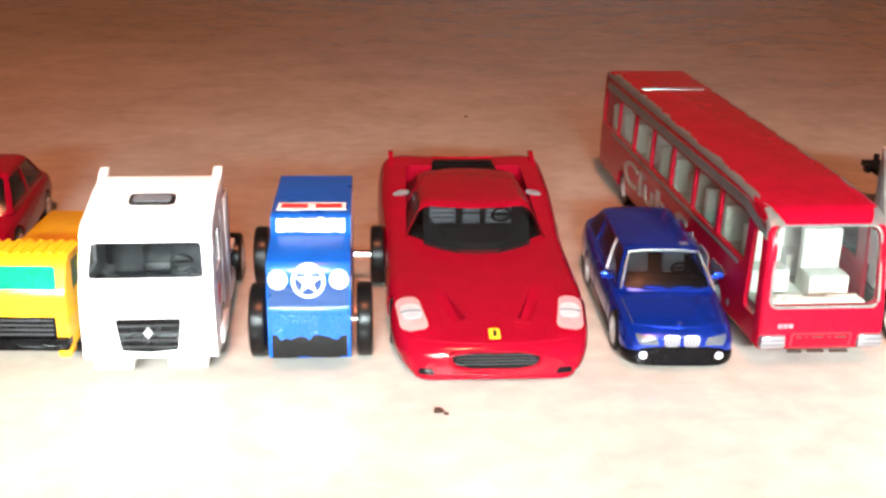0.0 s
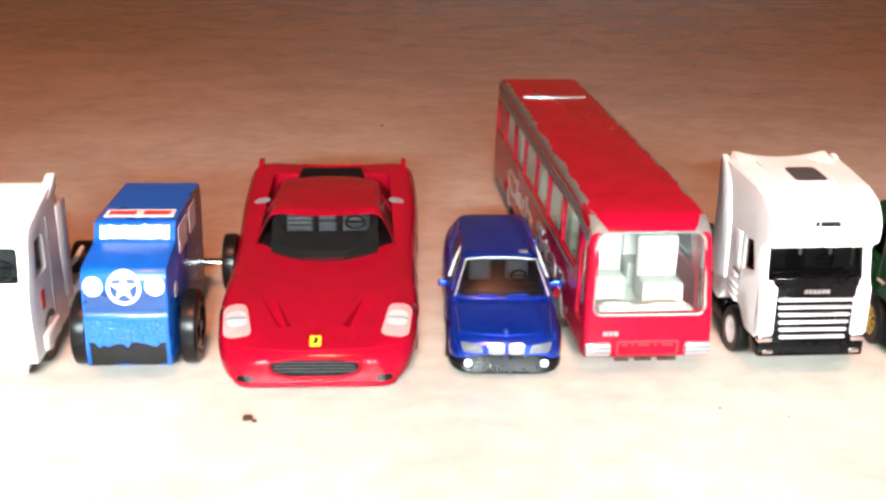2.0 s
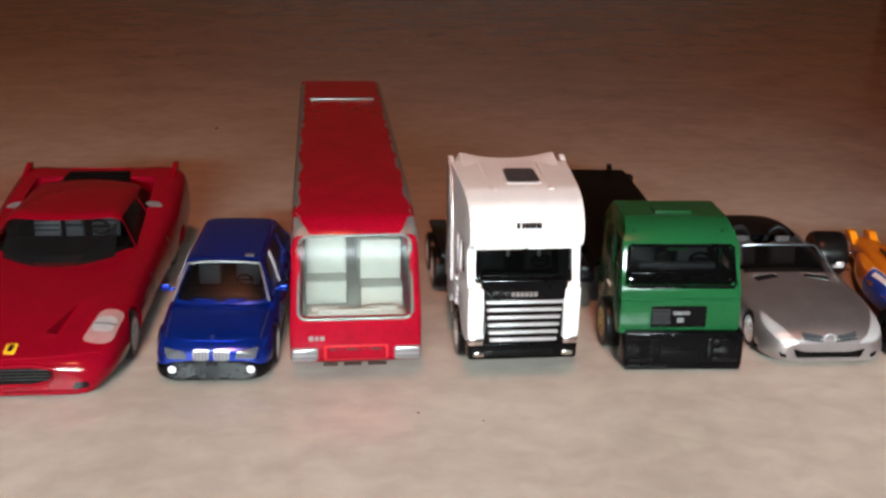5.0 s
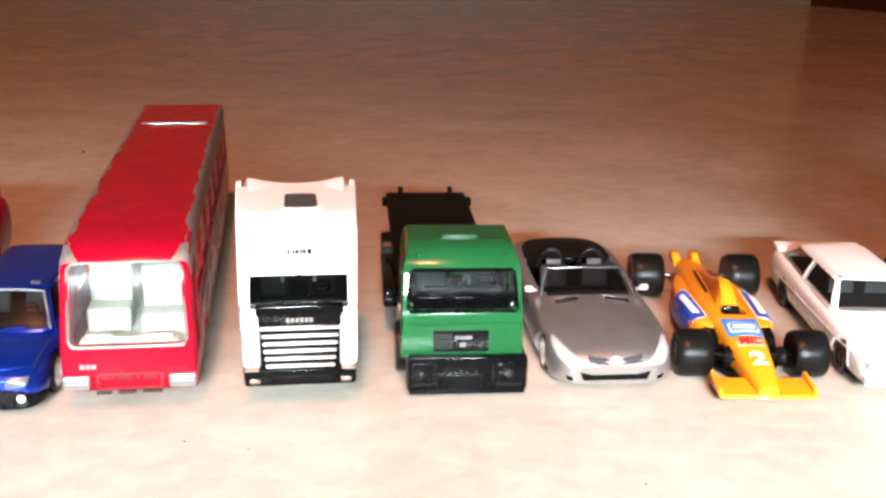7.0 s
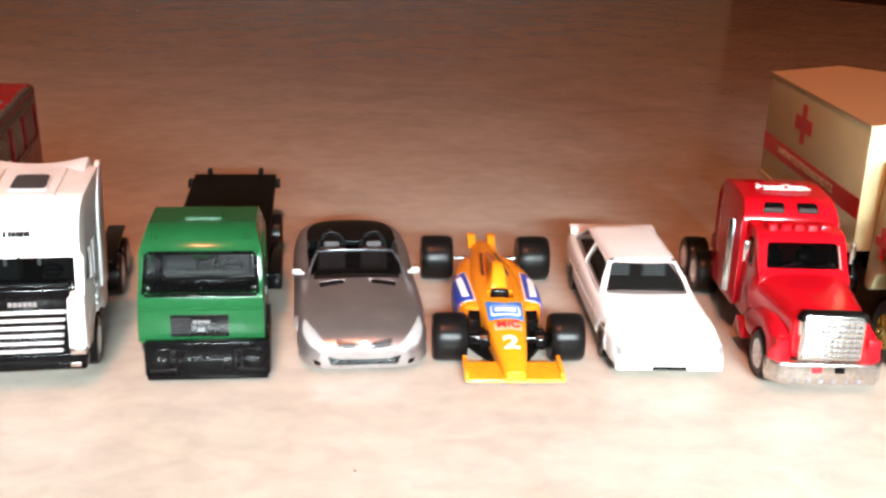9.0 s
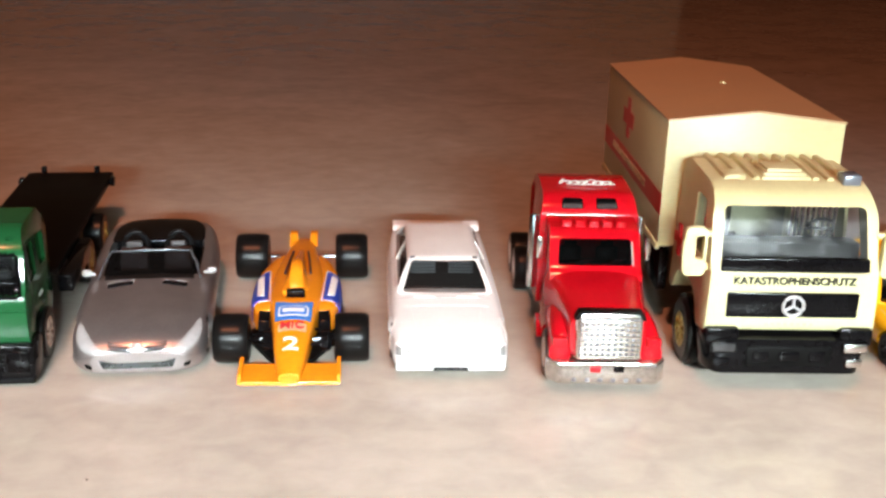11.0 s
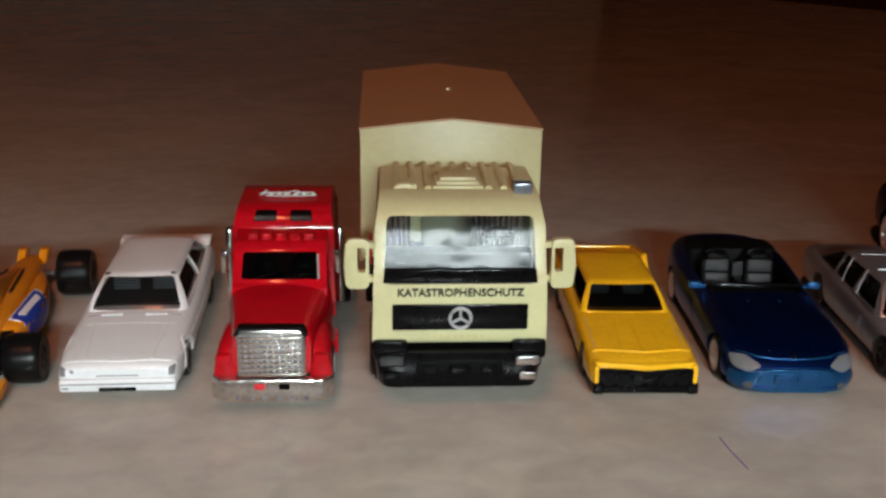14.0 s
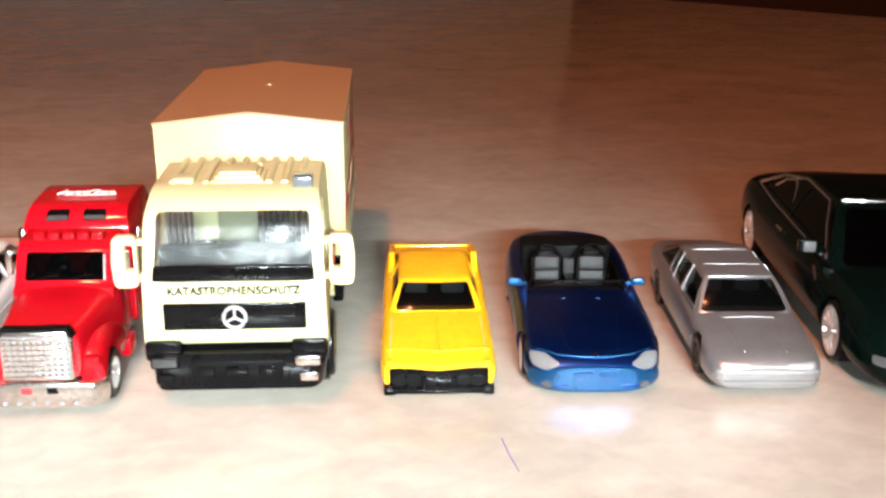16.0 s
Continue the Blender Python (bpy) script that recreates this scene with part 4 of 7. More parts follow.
def yellow_muscle_car():
    st = [(0, 12.2, 2.6, 8.6, 8.8), (1, 13.2, 2.2, 9.4, 9.8), (6, 13.6, 2.2, 10.0, 10.6), (20, 13.7, 2.2, 11, 11.6), (34, 13.6, 2.2, 12, 12.2), (50, 13.8, 2.2, 12.8, 12.8), (66, 13.7, 2.4, 13.4, 13.2), (77, 13.4, 3, 13.8, 13.6), (79, 12.6, 3.4, 13.6, 13.4)]
    c = (11.6, 18.4, 28.0, 35.0, 60, 73, 12.2, 9.2)
    root, tree = car("yellow_muscle_car", "yellow die-cast muscle car with black grille and bumper", (435.2, 241.2, -6.5), st, YELLOW, 27, (14, 60), 4.4, 4.2, c, (), SMOKE_DARK, (0.55,), BLACK, 5, 0.6, bow=0.6)
    part("grille_panel", box(-11.9, 11.9, -0.9, 1.8, 2.4, 8.1, 0.4), BLACK, root, "black recessed front grille")
    for s in (-1, 1):
        for k in (0, 1):
            part("headlight", lathe([(0, 1.7), (0.5, 1.6), (0.2, 1.0), (0.1, 0.1)], (s * (9.4 - 3.5 * k), -1.3, 5.4), "y", 14), BLACK_MATT, root)
        part("bumper_guard", box(*sorted((s * 3.0, s * 4.2)), -1.4, 0, 2.2, 6.2, 0.3), BLACK, root)
        part("hood_crease", patch(tree, [(s * 5.0, 3), (s * 5.6, 3), (s * 4.0, 24), (s * 3.4, 24)], "z", 60, 0.18, 8), YELLOW, root)
        part("roof_buttress", prism(rounded([(56, 11.6), (78.5, 12.0), (78.6, 14.0), (62, 17.0)], 0.8), "x", s * 11.0, s * 12.7, 0.5), YELLOW, root)
    part("bumper", box(-12.6, 12.6, -1.5, 0.4, 1.8, 3.8, 0.5), BLACK, root)
    for s in (-1, 1):
        part("bumper_end", box(*sorted((s * 10.4, s * 13.2)), -1.7, 1.6, 1.6, 4.4, 0.5), BLACK, root)
    for s in (-1, 1):
        part("fender_corner", box(*sorted((s * 11.7, s * 13.0)), -0.9, 3.0, 3.0, 9.0, 0.5), YELLOW, root)
    part("bonnet_lip", prism(rounded([(-12.6, 0.6), (-5, -0.6), (0, -1.6), (5, -0.6), (12.6, 0.6), (12.6, 3), (-12.6, 3)], 0.6), "z", 8.0, 9.4, 0.5), YELLOW, root)
    part("tail_panel", box(-12.8, 12.8, 78.0, 79.6, 10.5, 14.0, 0.5), YELLOW, root)
    seam("hood_ridge", root, tree, [(0, 4), (0, 25)], "z", 60, 0.35, YELLOW)
    seam("hood_fold", root, tree, [(-12.4, 7.0), (-6, 5.6), (0, 4.6), (6, 5.6), (12.4, 7.0)], "z", 60, 0.45, YELLOW)
    for s in (-1, 1):
        seam("hood_seam", root, tree, [(s * 11.6, 5), (s * 11.4, 25)], "z", 60, 0.14, FADED_PRINT)
        seam("door_line", root, tree, [(30, 4), (30, 11.5)], "x", s * 90, 0.14, FADED_PRINT)
        seam("door_line", root, tree, [(50, 4), (50, 12)], "x", s * 90, 0.14, FADED_PRINT)
    seats(root, LIGHT_SEAT, (-5, 5), 42, 11.6, 6.5, 4)


def navy_roadster():
    st = [(0, 9.5, 2.0, 6.8, 7.6), (1.2, 13, 1.8, 8.2, 9.4), (5, 15.6, 1.6, 10.2, 11.4), (13, 16.8, 1.8, 12.4, 12.8), (24, 17, 1.8, 13.4, 14), (44, 16.6, 1.8, 14, 14.8), (62, 17.2, 1.8, 16.2, 17.4), (77, 16.2, 2.2, 17, 18.4), (84, 13, 3.2, 15.4, 17)]
    root = thing("blue_roadster", "dark blue metallic open roadster with black interior", "toy car", 472.5, 236.2, -7.8, "toy vehicles in a row")
    bm = hull(st)
    tree = skin(bm)
    hole = rounded([(-13, 37), (13, 37), (14.2, 58), (12.6, 73), (-12.6, 73), (-14.2, 58)], 4)
    part("body", cut(arches(bm, 34.4, [(14.5, 5.9), (67, 6.0)], 5.4), prism(hole, "z", 8.6, 40)), NAVY, root)
    four_wheels(root, 29.0, 14.5, 67, 5.4, 5.0, RIM, 0.74, 10)
    lip = [(y - 0.25, hw * 1.012, zb - 0.3, 7.6, 8.2) for y, hw, zb, zs, zc in st if y < 8]
    front = hull(lip)
    tree2 = skin(front)
    part("front_bumper", front, NAVY_LIGHT, root, "brighter blue front bumper")
    for s in (-1, 1):
        part("kidney_grille", patch(tree2, rect(*sorted((s * 0.6, s * 5.4)), 3.8, 6.8, 1.0), "y", -90, 0.4, thick=0.8), NAVY_LIGHT, root)
        part("grille_recess", patch(tree2, rect(*sorted((s * 1.1, s * 4.9)), 4.4, 6.2, 0.6), "y", -90, 0.62), NAVY_MID, root)
        part("bumper_line", patch(tree2, rect(*sorted((s * 6.4, s * 13.0)), 3.2, 3.6), "y", -90, 0.25, 6), NAVY, root)
        lamp = [(s * u, v) for u, v in rounded([(8.4, 8.4), (11.6, 6.9), (15.0, 7.4), (15.5, 9.6), (12.0, 10.0)], 0.9)]
        part("headlight", patch(tree, lamp, "y", -90, 0.3), LIGHT_SEAT, root, "clear silver headlight")
        part("bonnet_crease", patch(tree, [(s * 5.6, 5), (s * 6.2, 5), (s * 9.6, 30), (s * 9.0, 30)], "z", 60, 0.15, 8), NAVY, root)
    part("badge", patch(tree, oval(0, 2.8, 0.6, 0.6, 10), "z", 60, 0.2, 3), CHROME, root)
    part("cockpit", prism(hole, "z", 7.6, 8.7), BLACK, root)
    frame_pts = [(-13.4, 36, 14.2), (-12.4, 39.5, 15.8), (-6, 38.0, 16.2), (0, 37.6, 16.4), (6, 38.0, 16.2), (12.4, 39.5, 15.8), (13.4, 36, 14.2)]
    part("screen_frame", tube(frame_pts, 0.5, 8), BLACK, root, "low black windscreen frame")
    part("dash", box(-12, 12, 38, 43, 9, 14.2, 1.0), BLACK, root)
    part("tonneau", prism(rounded([(-13.6, 64), (13.6, 64), (12.8, 74.4), (-12.8, 74.4)], 3), "z", 8.7, 18.2, 1.2), BLACK_MATT, root, "black cover behind the seats")
    part("cockpit_wall", cut(prism(hole, "z", 8.6, 13.6), prism([(u * 0.94, 55 + (v - 55) * 0.95) for u, v in hole], "z", 8, 20)), BLACK_MATT, root)
    seats(root, BLACK_MATT, (-6.4, 6.4), 56, 8.7, 9.0, 8.4, 3.4)
    for x in (-6.4, 6.4):
        part("seat_panel", turned(box(x - 3.4, x + 3.4, 55.4, 56.4, 9.4, 13.0, 0.4), rx=-12, about=(x, 56, 8.7)), DARK_SEAT, root, "grey worn seat cushion")
        part("seat_panel", turned(box(x - 3.5, x + 3.5, 55.3, 56.4, 13.6, 17.2, 0.5), rx=-12, about=(x, 56, 8.7)), DARK_SEAT, root, "grey worn seat back")
        hoop = [(x + 4.4 * math.cos(a), 60.5, 14 + 5.4 * math.sin(a)) for a in [math.pi * k / 12 for k in range(13)]]
        part("roll_hoop", tube(hoop, 0.6, 8), BLACK, root)
    part("seat_panel", box(-1.6, 1.6, 57, 58, 11, 16.4, 0.4), DARK_SEAT, root, "grey middle panel between the seats")
    part("console", box(-1.8, 1.8, 43, 57, 8.6, 12.4, 0.6), BLACK, root)
    mirrors(root, NAVY_LIGHT, 16.8, 40.5, 15.4, 3.6, 1.8, 2.0)
    seam("nose_edge", root, tree, [(-14.0, 6.4), (-9, 3.4), (-4, 2.4), (0, 2.2), (4, 2.4), (9, 3.4), (14.0, 6.4)], "z", 60, 0.3, NAVY_LIGHT)
    for s in (-1, 1):
        seam("door_line", root, tree, [(38, 4), (37, 13.6)], "x", s * 90, 0.14, SEAM)
        seam("door_line", root, tree, [(60, 4), (61, 14)], "x", s * 90, 0.14, SEAM)
        part("fog_lamp", patch(tree2, oval(s * 11.6, 3.6, 1.2, 0.9, 14), "y", -90, 0.35, 4), LAMP_GREY, root)
        part("washer_jet", patch(tree, oval(s * 4.5, 31, 0.35, 0.35, 10), "z", 60, 0.2, 2), NAVY_MID, root)


def silver_saloon():
    st = [(0, 10.8, 2.4, 7.2, 8.0), (1.2, 12.6, 2.2, 8.6, 9.4), (5, 13.6, 2, 10, 11), (14, 14, 2.2, 11.6, 12.4), (26, 14.2, 2.2, 12.8, 13.4), (46, 14.2, 2.2, 13.6, 14.2), (66, 14, 2.4, 14.2, 14.6), (80, 13.4, 2.8, 14, 14.4), (83, 12.6, 3.2, 13.6, 14)]
    c = (12.4, 20.8, 24.0, 31.0, 58, 74, 13.0, 8.8)
    root, tree = car("silver_saloon", "grey-silver die-cast saloon car with dark windows", (513.7, 230.7, -7.9), st, SILVER_GREY, 27.6, (15, 64), 5.1, 4.8, c, (), SMOKE_DARK, (0.36, 0.66), BLACK, 5, 0.6, bow=1.2)
    for k, z in enumerate((2.9, 4.2, 5.0, 6.3)):
        part("bumper_moulding", patch(tree, rect(-12.2, 12.2, z, z + 0.4, 0.15), "y", -90, 0.25, 12, 0.5), PRINT_GREY if k == 1 else (SILVER_LIGHT if k == 3 else SILVER_GREY), root)
    for s in (-1, 1):
        part("headlight", patch(tree, rect(*sorted((s * 4.6, s * 11.0)), 7.4, 8.4, 0.4), "y", -90, 0.2), SILVER_LIGHT, root)
        part("fog_lamp", lathe([(0, 0.8), (0.6, 0.7), (0.7, 0.2)], (s * 9.8, -0.2 + 1.0, 3.4), "y", 10), CHROME, root)
        part("hood_crease", patch(tree, [(s * 5.0, 4), (s * 5.5, 4), (s * 7.0, 22), (s * 6.5, 22)], "z", 60, 0.15, 8), SILVER_GREY, root)
    for s in (-1, 1):
        for y0, y1 in ((39, 40.2), (50, 51.2)):
            part("pillar_trim", tube([(s * 12.9, y0, 13.4), (s * 11.4, y0 + 0.8, 17.2), (s * 9.5, y1 + 1, 20.0)], 0.24, 6), SILVER_LIGHT, root, "bright thin window pillar")
        part("door_line", patch(tree, [(30, 3.4), (30.4, 3.4), (30.4, 12.4), (30, 12.4)], "x", s * 90, 0.1, 4), SILVER_LIGHT, root)
        part("screen_trim", tube([(s * 12.0, 23.6, 13.4), (s * 10.4, 28.0, 17.4), (s * 8.8, 31.0, 20.2)], 0.2, 6), SILVER_GREY, root)
    part("roof_bar", box(-7.4, 7.4, 52, 52.4, 20.5, 20.95, 0.12), SILVER_LIGHT, root, "thin bright moulded line")
    part("roof_bar", box(-7.6, 7.6, 39, 39.35, 20.5, 20.95, 0.12), SILVER_LIGHT, root, "thin bright moulded line")
    part("screen_head", tube([(-8.6, 30.2, 20.3), (-4, 29.2, 20.7), (0, 28.9, 20.8), (4, 29.2, 20.7), (8.6, 30.2, 20.3)], 0.3, 8), SILVER_GREY, root, "bright edge above the windscreen")
    seam("cowl_line", root, tree, [(-7, 20.4), (7, 20.4)], "z", 60, 0.2, SILVER_LIGHT, "thin bright moulded line")
    seam("boot_line", root, tree, [(-10, 75.5), (10, 75.5)], "z", 60, 0.18, SEAM)
    seats(root, DARK_SEAT, (-5.2, 5.2), 40, 12.6, 7, 4.6)
    steering(root, 5.2, 30, 15.0, 1.8)


def black_car():
    st = [(0, 20, 3.4, 11.5, 13.0), (3, 24, 3, 14.4, 15.8), (10, 26.6, 2.8, 17.4, 18.8), (28, 27.8, 3, 20, 21), (46, 28, 3.2, 21.4, 22.4), (85, 28, 3.2, 22, 23), (116, 28, 3.2, 23, 24), (134, 26.6, 4, 23, 24), (141, 23, 6, 21.6, 23)]
    c = (20.6, 33.6, 40, 62, 94, 128, 25.5, 17.5)
    root, tree = car("black_green_car", "large black-green die-cast car with chrome spoked wheels", (561.9, 218.7, -10.2), st, BLACK_GREEN, 55.6, (27, 116), 8.2, 8.0, c, (), BLACK_GLASS, (0.5,), RIM, 10, 0.80, bow=3.0)
    part("roof_trim", box(-17, 17, 61, 63, 33.0, 34.1, 0.4), CHROME, root, "bright trim above the windscreen")
    for s in (-1, 1):
        part("headlight", patch(tree, oval(s * 17.5, 12.2, 3.0, 2.2), "y", -90, 0.5), LAMP_GREY, root, "round clear headlight")
        part("turn_signal", patch(tree, rect(*sorted((s * 22, s * 25)), 9, 11.2, 0.6), "y", -90, 0.3), LAMP_GREY, root)
        part("window_trim", tube([(s * 25.6, 43, 22), (s * 22.6, 54, 27.6), (s * 18.8, 65, 32.6), (s * 18.4, 88, 33), (s * 20.4, 106, 30), (s * 24.4, 121, 24)], 0.6, 6), CHROME, root)
        part("sill_trim", tube([(s * 26.2, 46, 22.6), (s * 26.4, 70, 23.2), (s * 26.4, 96, 23.8), (s * 25.0, 120, 24.4)], 0.3, 6), CHROME, root, "thin chrome line below the windows")
        part("quarter_trim", tube([(s * 22.4, 88, 25.6), (s * 20.4, 92, 29.0), (s * 19.4, 97, 30.6), (s * 20.6, 104, 29.0), (s * 22.6, 108, 26.2)], 0.5, 6), CHROME, root, "curved chrome rear window outline")
        part("door_handle", tube([(s * 28.0, 78, 19.6), (s * 28.6, 81, 20.0), (s * 28.0, 84, 19.6)], 0.5, 6), CHROME, root, "small chrome door handle")
        part("fender_vent", tube([(s * 27.8, 40, 14.6), (s * 28.1, 43, 17.4), (s * 27.8, 46, 19.4)], 0.45, 6), CHROME, root, "bright curved vent behind the front wheel")
        # pale plate stands in for the highlight on the mirror housing
        part("mirror_highlight", box(*sorted((s * 27.2, s * 30.4)), 48.2, 48.6, 22.6, 25.4, 0.2), LIGHT_SEAT, root, "pale plate for the mirror's highlight")
        part("wiper", tube([(s * 2, 42, 22.2), (s * 12, 44.5, 23.2)], 0.3, 6), BLACK, root)
    part("grille", patch(tree, rect(-10, 10, 6, 12, 1.5), "y", -90, 0.4), BLACK, root)
    mirrors(root, BLACK_GREEN, 29, 50, 24, 5, 3, 3.6)
    seats(root, DARK_SEAT, (-10.5, 10.5), 76, 21, 13, 8, 4)


def racing_car():
    root = thing("racing_car", "orange die-cast racing car with white number and sponsor prints", "toy car", 266.1, 251.3, -2.5, "toy vehicles in a row")
    st = [(0, 2.6, 2.4, 4.2, 4.8), (3, 3.2, 2.2, 5.4, 6.2), (12, 4.4, 2.0, 7.6, 8.6), (24, 5.6, 1.8, 10, 11), (32, 6.6, 1.8, 11.4, 11.8), (40, 7.4, 1.8, 11.2, 11.4), (52, 7.6, 1.8, 10.6, 12.0), (70, 5.8, 1.8, 9.8, 11.6), (84, 4.2, 2.4, 9.2, 10.4), (92, 3.0, 3.4, 8, 9)]
    bm = hull(st)
    tree = skin(bm)
    seat_hole = prism(rounded([(-3.4, 33), (3.4, 33), (3.8, 39), (-3.8, 39)], 1.4), "z", 8, 30)
    part("body", cut(bm, seat_hole), ORANGE, root)
    part("cockpit", prism(rounded([(-3.4, 33), (3.4, 33), (3.8, 39), (-3.8, 39)], 1.4), "z", 7.4, 8.2), BLACK, root)
    part("steering_wheel", tube([(-2.4, 34.4, 10.6), (-1.6, 34.2, 11.8), (1.6, 34.2, 11.8), (2.4, 34.4, 10.6)], 0.4, 6), BLACK, root)
    part("headrest", box(-2.6, 2.6, 36.4, 38.8, 9, 12.4, 0.8), BLACK, root)
    part("air_box", loft([[(a * w, y, 9 + b * h) for a, b in ((-1, 0), (-0.9, 0.5), (-0.5, 0.92), (0, 1), (0.5, 0.92), (0.9, 0.5), (1, 0))] for y, w, h in ((39, 4.2, 3.4), (42, 3.6, 7.0), (46, 3.0, 8.6), (49, 2.8, 8.2), (58, 2.2, 5.4), (74, 1.4, 2.2))]), ORANGE, root)
    for s in (-1, 1):
        pod = smooth(loft([[(s * (4 + a * w), y, 1.8 + b * h) for a, b in ((0, 0), (1, 0), (1, 0.35), (0.98, 0.8), (0.85, 1), (0, 1.05))] for y, w, h in ((30, 5.6, 7.2), (30.5, 6.6, 7.8), (36, 8.2, 8.2), (48, 8.8, 8.4), (60, 7.6, 8.2), (72, 4.6, 7.6), (80, 2.0, 6.6))]), 1)
        t2 = skin(pod)
        if s < 0:
            t_left = t2
        pod_ob = part("side_pod", pod, ORANGE, root)
        part("blue_panel", patch(t2, [(s * u, v) for u, v in rounded([(7.4, 36), (12.2, 35), (12.4, 54), (8.4, 57)], 0.8)], "z", 60, 0.2), PRINT_BLUE, pod_ob)
        part("white_stripe", patch(t2, [(s * u, v) for u, v in rounded([(8.6, 38), (10.4, 38.5), (11.2, 52), (9.6, 53)], 0.3)], "z", 60, 0.4), PRINT_WHITE, pod_ob)
        part("side_print", patch(t2, rect(36, 56, 3.4, 7.4, 0.8), "x", s * 90, 0.2), PRINT_BLUE, pod_ob)
        part("intake", box(*sorted((s * 5.2, s * 9.6)), 29.6, 30.6, 2.6, 8.2, 0.6), BLACK, pod_ob)
        part("axle", tube([(s * 2, 18, 5.8), (s * 13, 18, 6.2)], 0.55, 8), BLACK, root)
        part("wishbone", tube([(s * 3.4, 24, 7.0), (s * 12.6, 18.6, 6.0)], 0.45, 6), BLACK, root)
        part("brake_duct", lathe([(0, 2.6), (1.8, 2.8), (2.6, 2.2)], (s * 7.4, 18, 5.4), "x", 14), BLACK, root)
        wheel(root, s * 15.4, 18, 6.4, 8.8, BLACK, 0.5, 4)
        wheel(root, s * 15.2, 80, 7.0, 9.8, BLACK, 0.5, 4)
        part("rear_axle", tube([(s * 3, 80, 6.8), (s * 13, 80, 6.8)], 0.6, 8), CHROME, root)
        end = rounded([(-0.8, 2.0), (9.6, 2.0), (9.6, 5.0), (1.0, 4.0)], 0.5)
        part("wing_plate", prism(end, "x", s * 11.6, s * 12.6, 0.2), ORANGE, root)
        part("tail_fin", prism(rounded([(86, 7.6), (94, 7.6), (95.0, 10.6), (91, 10.8)], 0.8), "x", s * 2.0, s * 4.4, 0.5), ORANGE, root)
    wing = prism(rounded([(-0.8, 1.8), (8.4, 2.8), (8.4, 3.6), (-0.6, 2.8)], 0.3), "x", -12, 12)
    part("front_wing", wing, ORANGE, root)
    part("nose_ridge", prism(rounded([(-1.6, 1.8), (8, 2.2), (8, 5.4), (0, 4.2)], 0.8), "x", -2.2, 2.2, 0.6), ORANGE, root)
    part("nose_panel", patch(tree, rounded([(-5.0, 30.5), (-4.6, 21), (4.6, 21), (5.0, 30.5), (0, 29)], 0.8), "z", 60, 0.18), PRINT_SKY, root, "blue sponsor panel with white outlined bar")
    part("sponsor_rim", patch(tree, rounded([(-3.9, 27.4), (-3.9, 22.6), (3.9, 22.6), (3.9, 27.4)], 1.0), "z", 60, 0.32), PRINT_WHITE, root)
    part("sponsor_field", patch(tree, rounded([(-3.5, 26.9), (-3.5, 23.1), (3.5, 23.1), (3.5, 26.9)], 0.8), "z", 60, 0.45), PRINT_SKY, root)
    part("sponsor_bar", patch(tree, rect(-2.8, 2.8, 24.2, 25.8, 0.4), "z", 60, 0.58), PRINT_WHITE, root)
    part("under_tray", prism(rounded([(-11.6, 26), (-5, 13), (5, 13), (11.6, 26), (12.4, 34), (-12.4, 34)], 1.5), "z", 1.2, 2.2), BLACK_MATT, root, "flat black floor between the wheels")
    for s in (-1, 1):
        part("barge_board", prism(rounded([(22, 2.2), (31, 2.2), (31, 9.0), (26, 8.0)], 0.6), "x", s * 6.4, s * 9.4, 0.4), BLACK, root, "black panel beside the nose")
        part("wishbone", tube([(s * 3.0, 14, 5.6), (s * 12.6, 17.6, 6.8)], 0.45, 6), BLACK, root)
        part("cover_slot", tube([(s * 3.6, 50, 12.2), (s * 3.0, 60, 12.2), (s * 2.2, 70, 11.8)], 0.35, 6), BROWN_DARK, root)
        seam("pod_border", root, t2 if s > 0 else t_left, [(s * 7.0, 35.4), (s * 12.4, 34.4), (s * 12.6, 54.6), (s * 8.2, 57.8), (s * 7.0, 35.4)], "z", 60, 0.2, PRINT_WHITE)
    part("word_field", patch(tree, rounded([(-3.6, 16.0), (3.6, 16.0), (3.6, 19.4), (-3.6, 19.4)], 0.5), "z", 60, 0.1), FADED_PRINT, root, "pale field behind the red letters")
    lettering("MIC", 2.6, root, PRINT_RED, (0, 17.6, 10.05), rx=17, width=6.0, depth=0.2)
    lettering("2", 5.0, root, PRINT_WHITE, (0, 10.2, 7.95), rx=17, width=4.0, depth=0.2)


red_supercar()
blue_estate()
silver_roadster()
racing_car()
white_coupe()
yellow_muscle_car()
navy_roadster()
silver_saloon()
black_car()


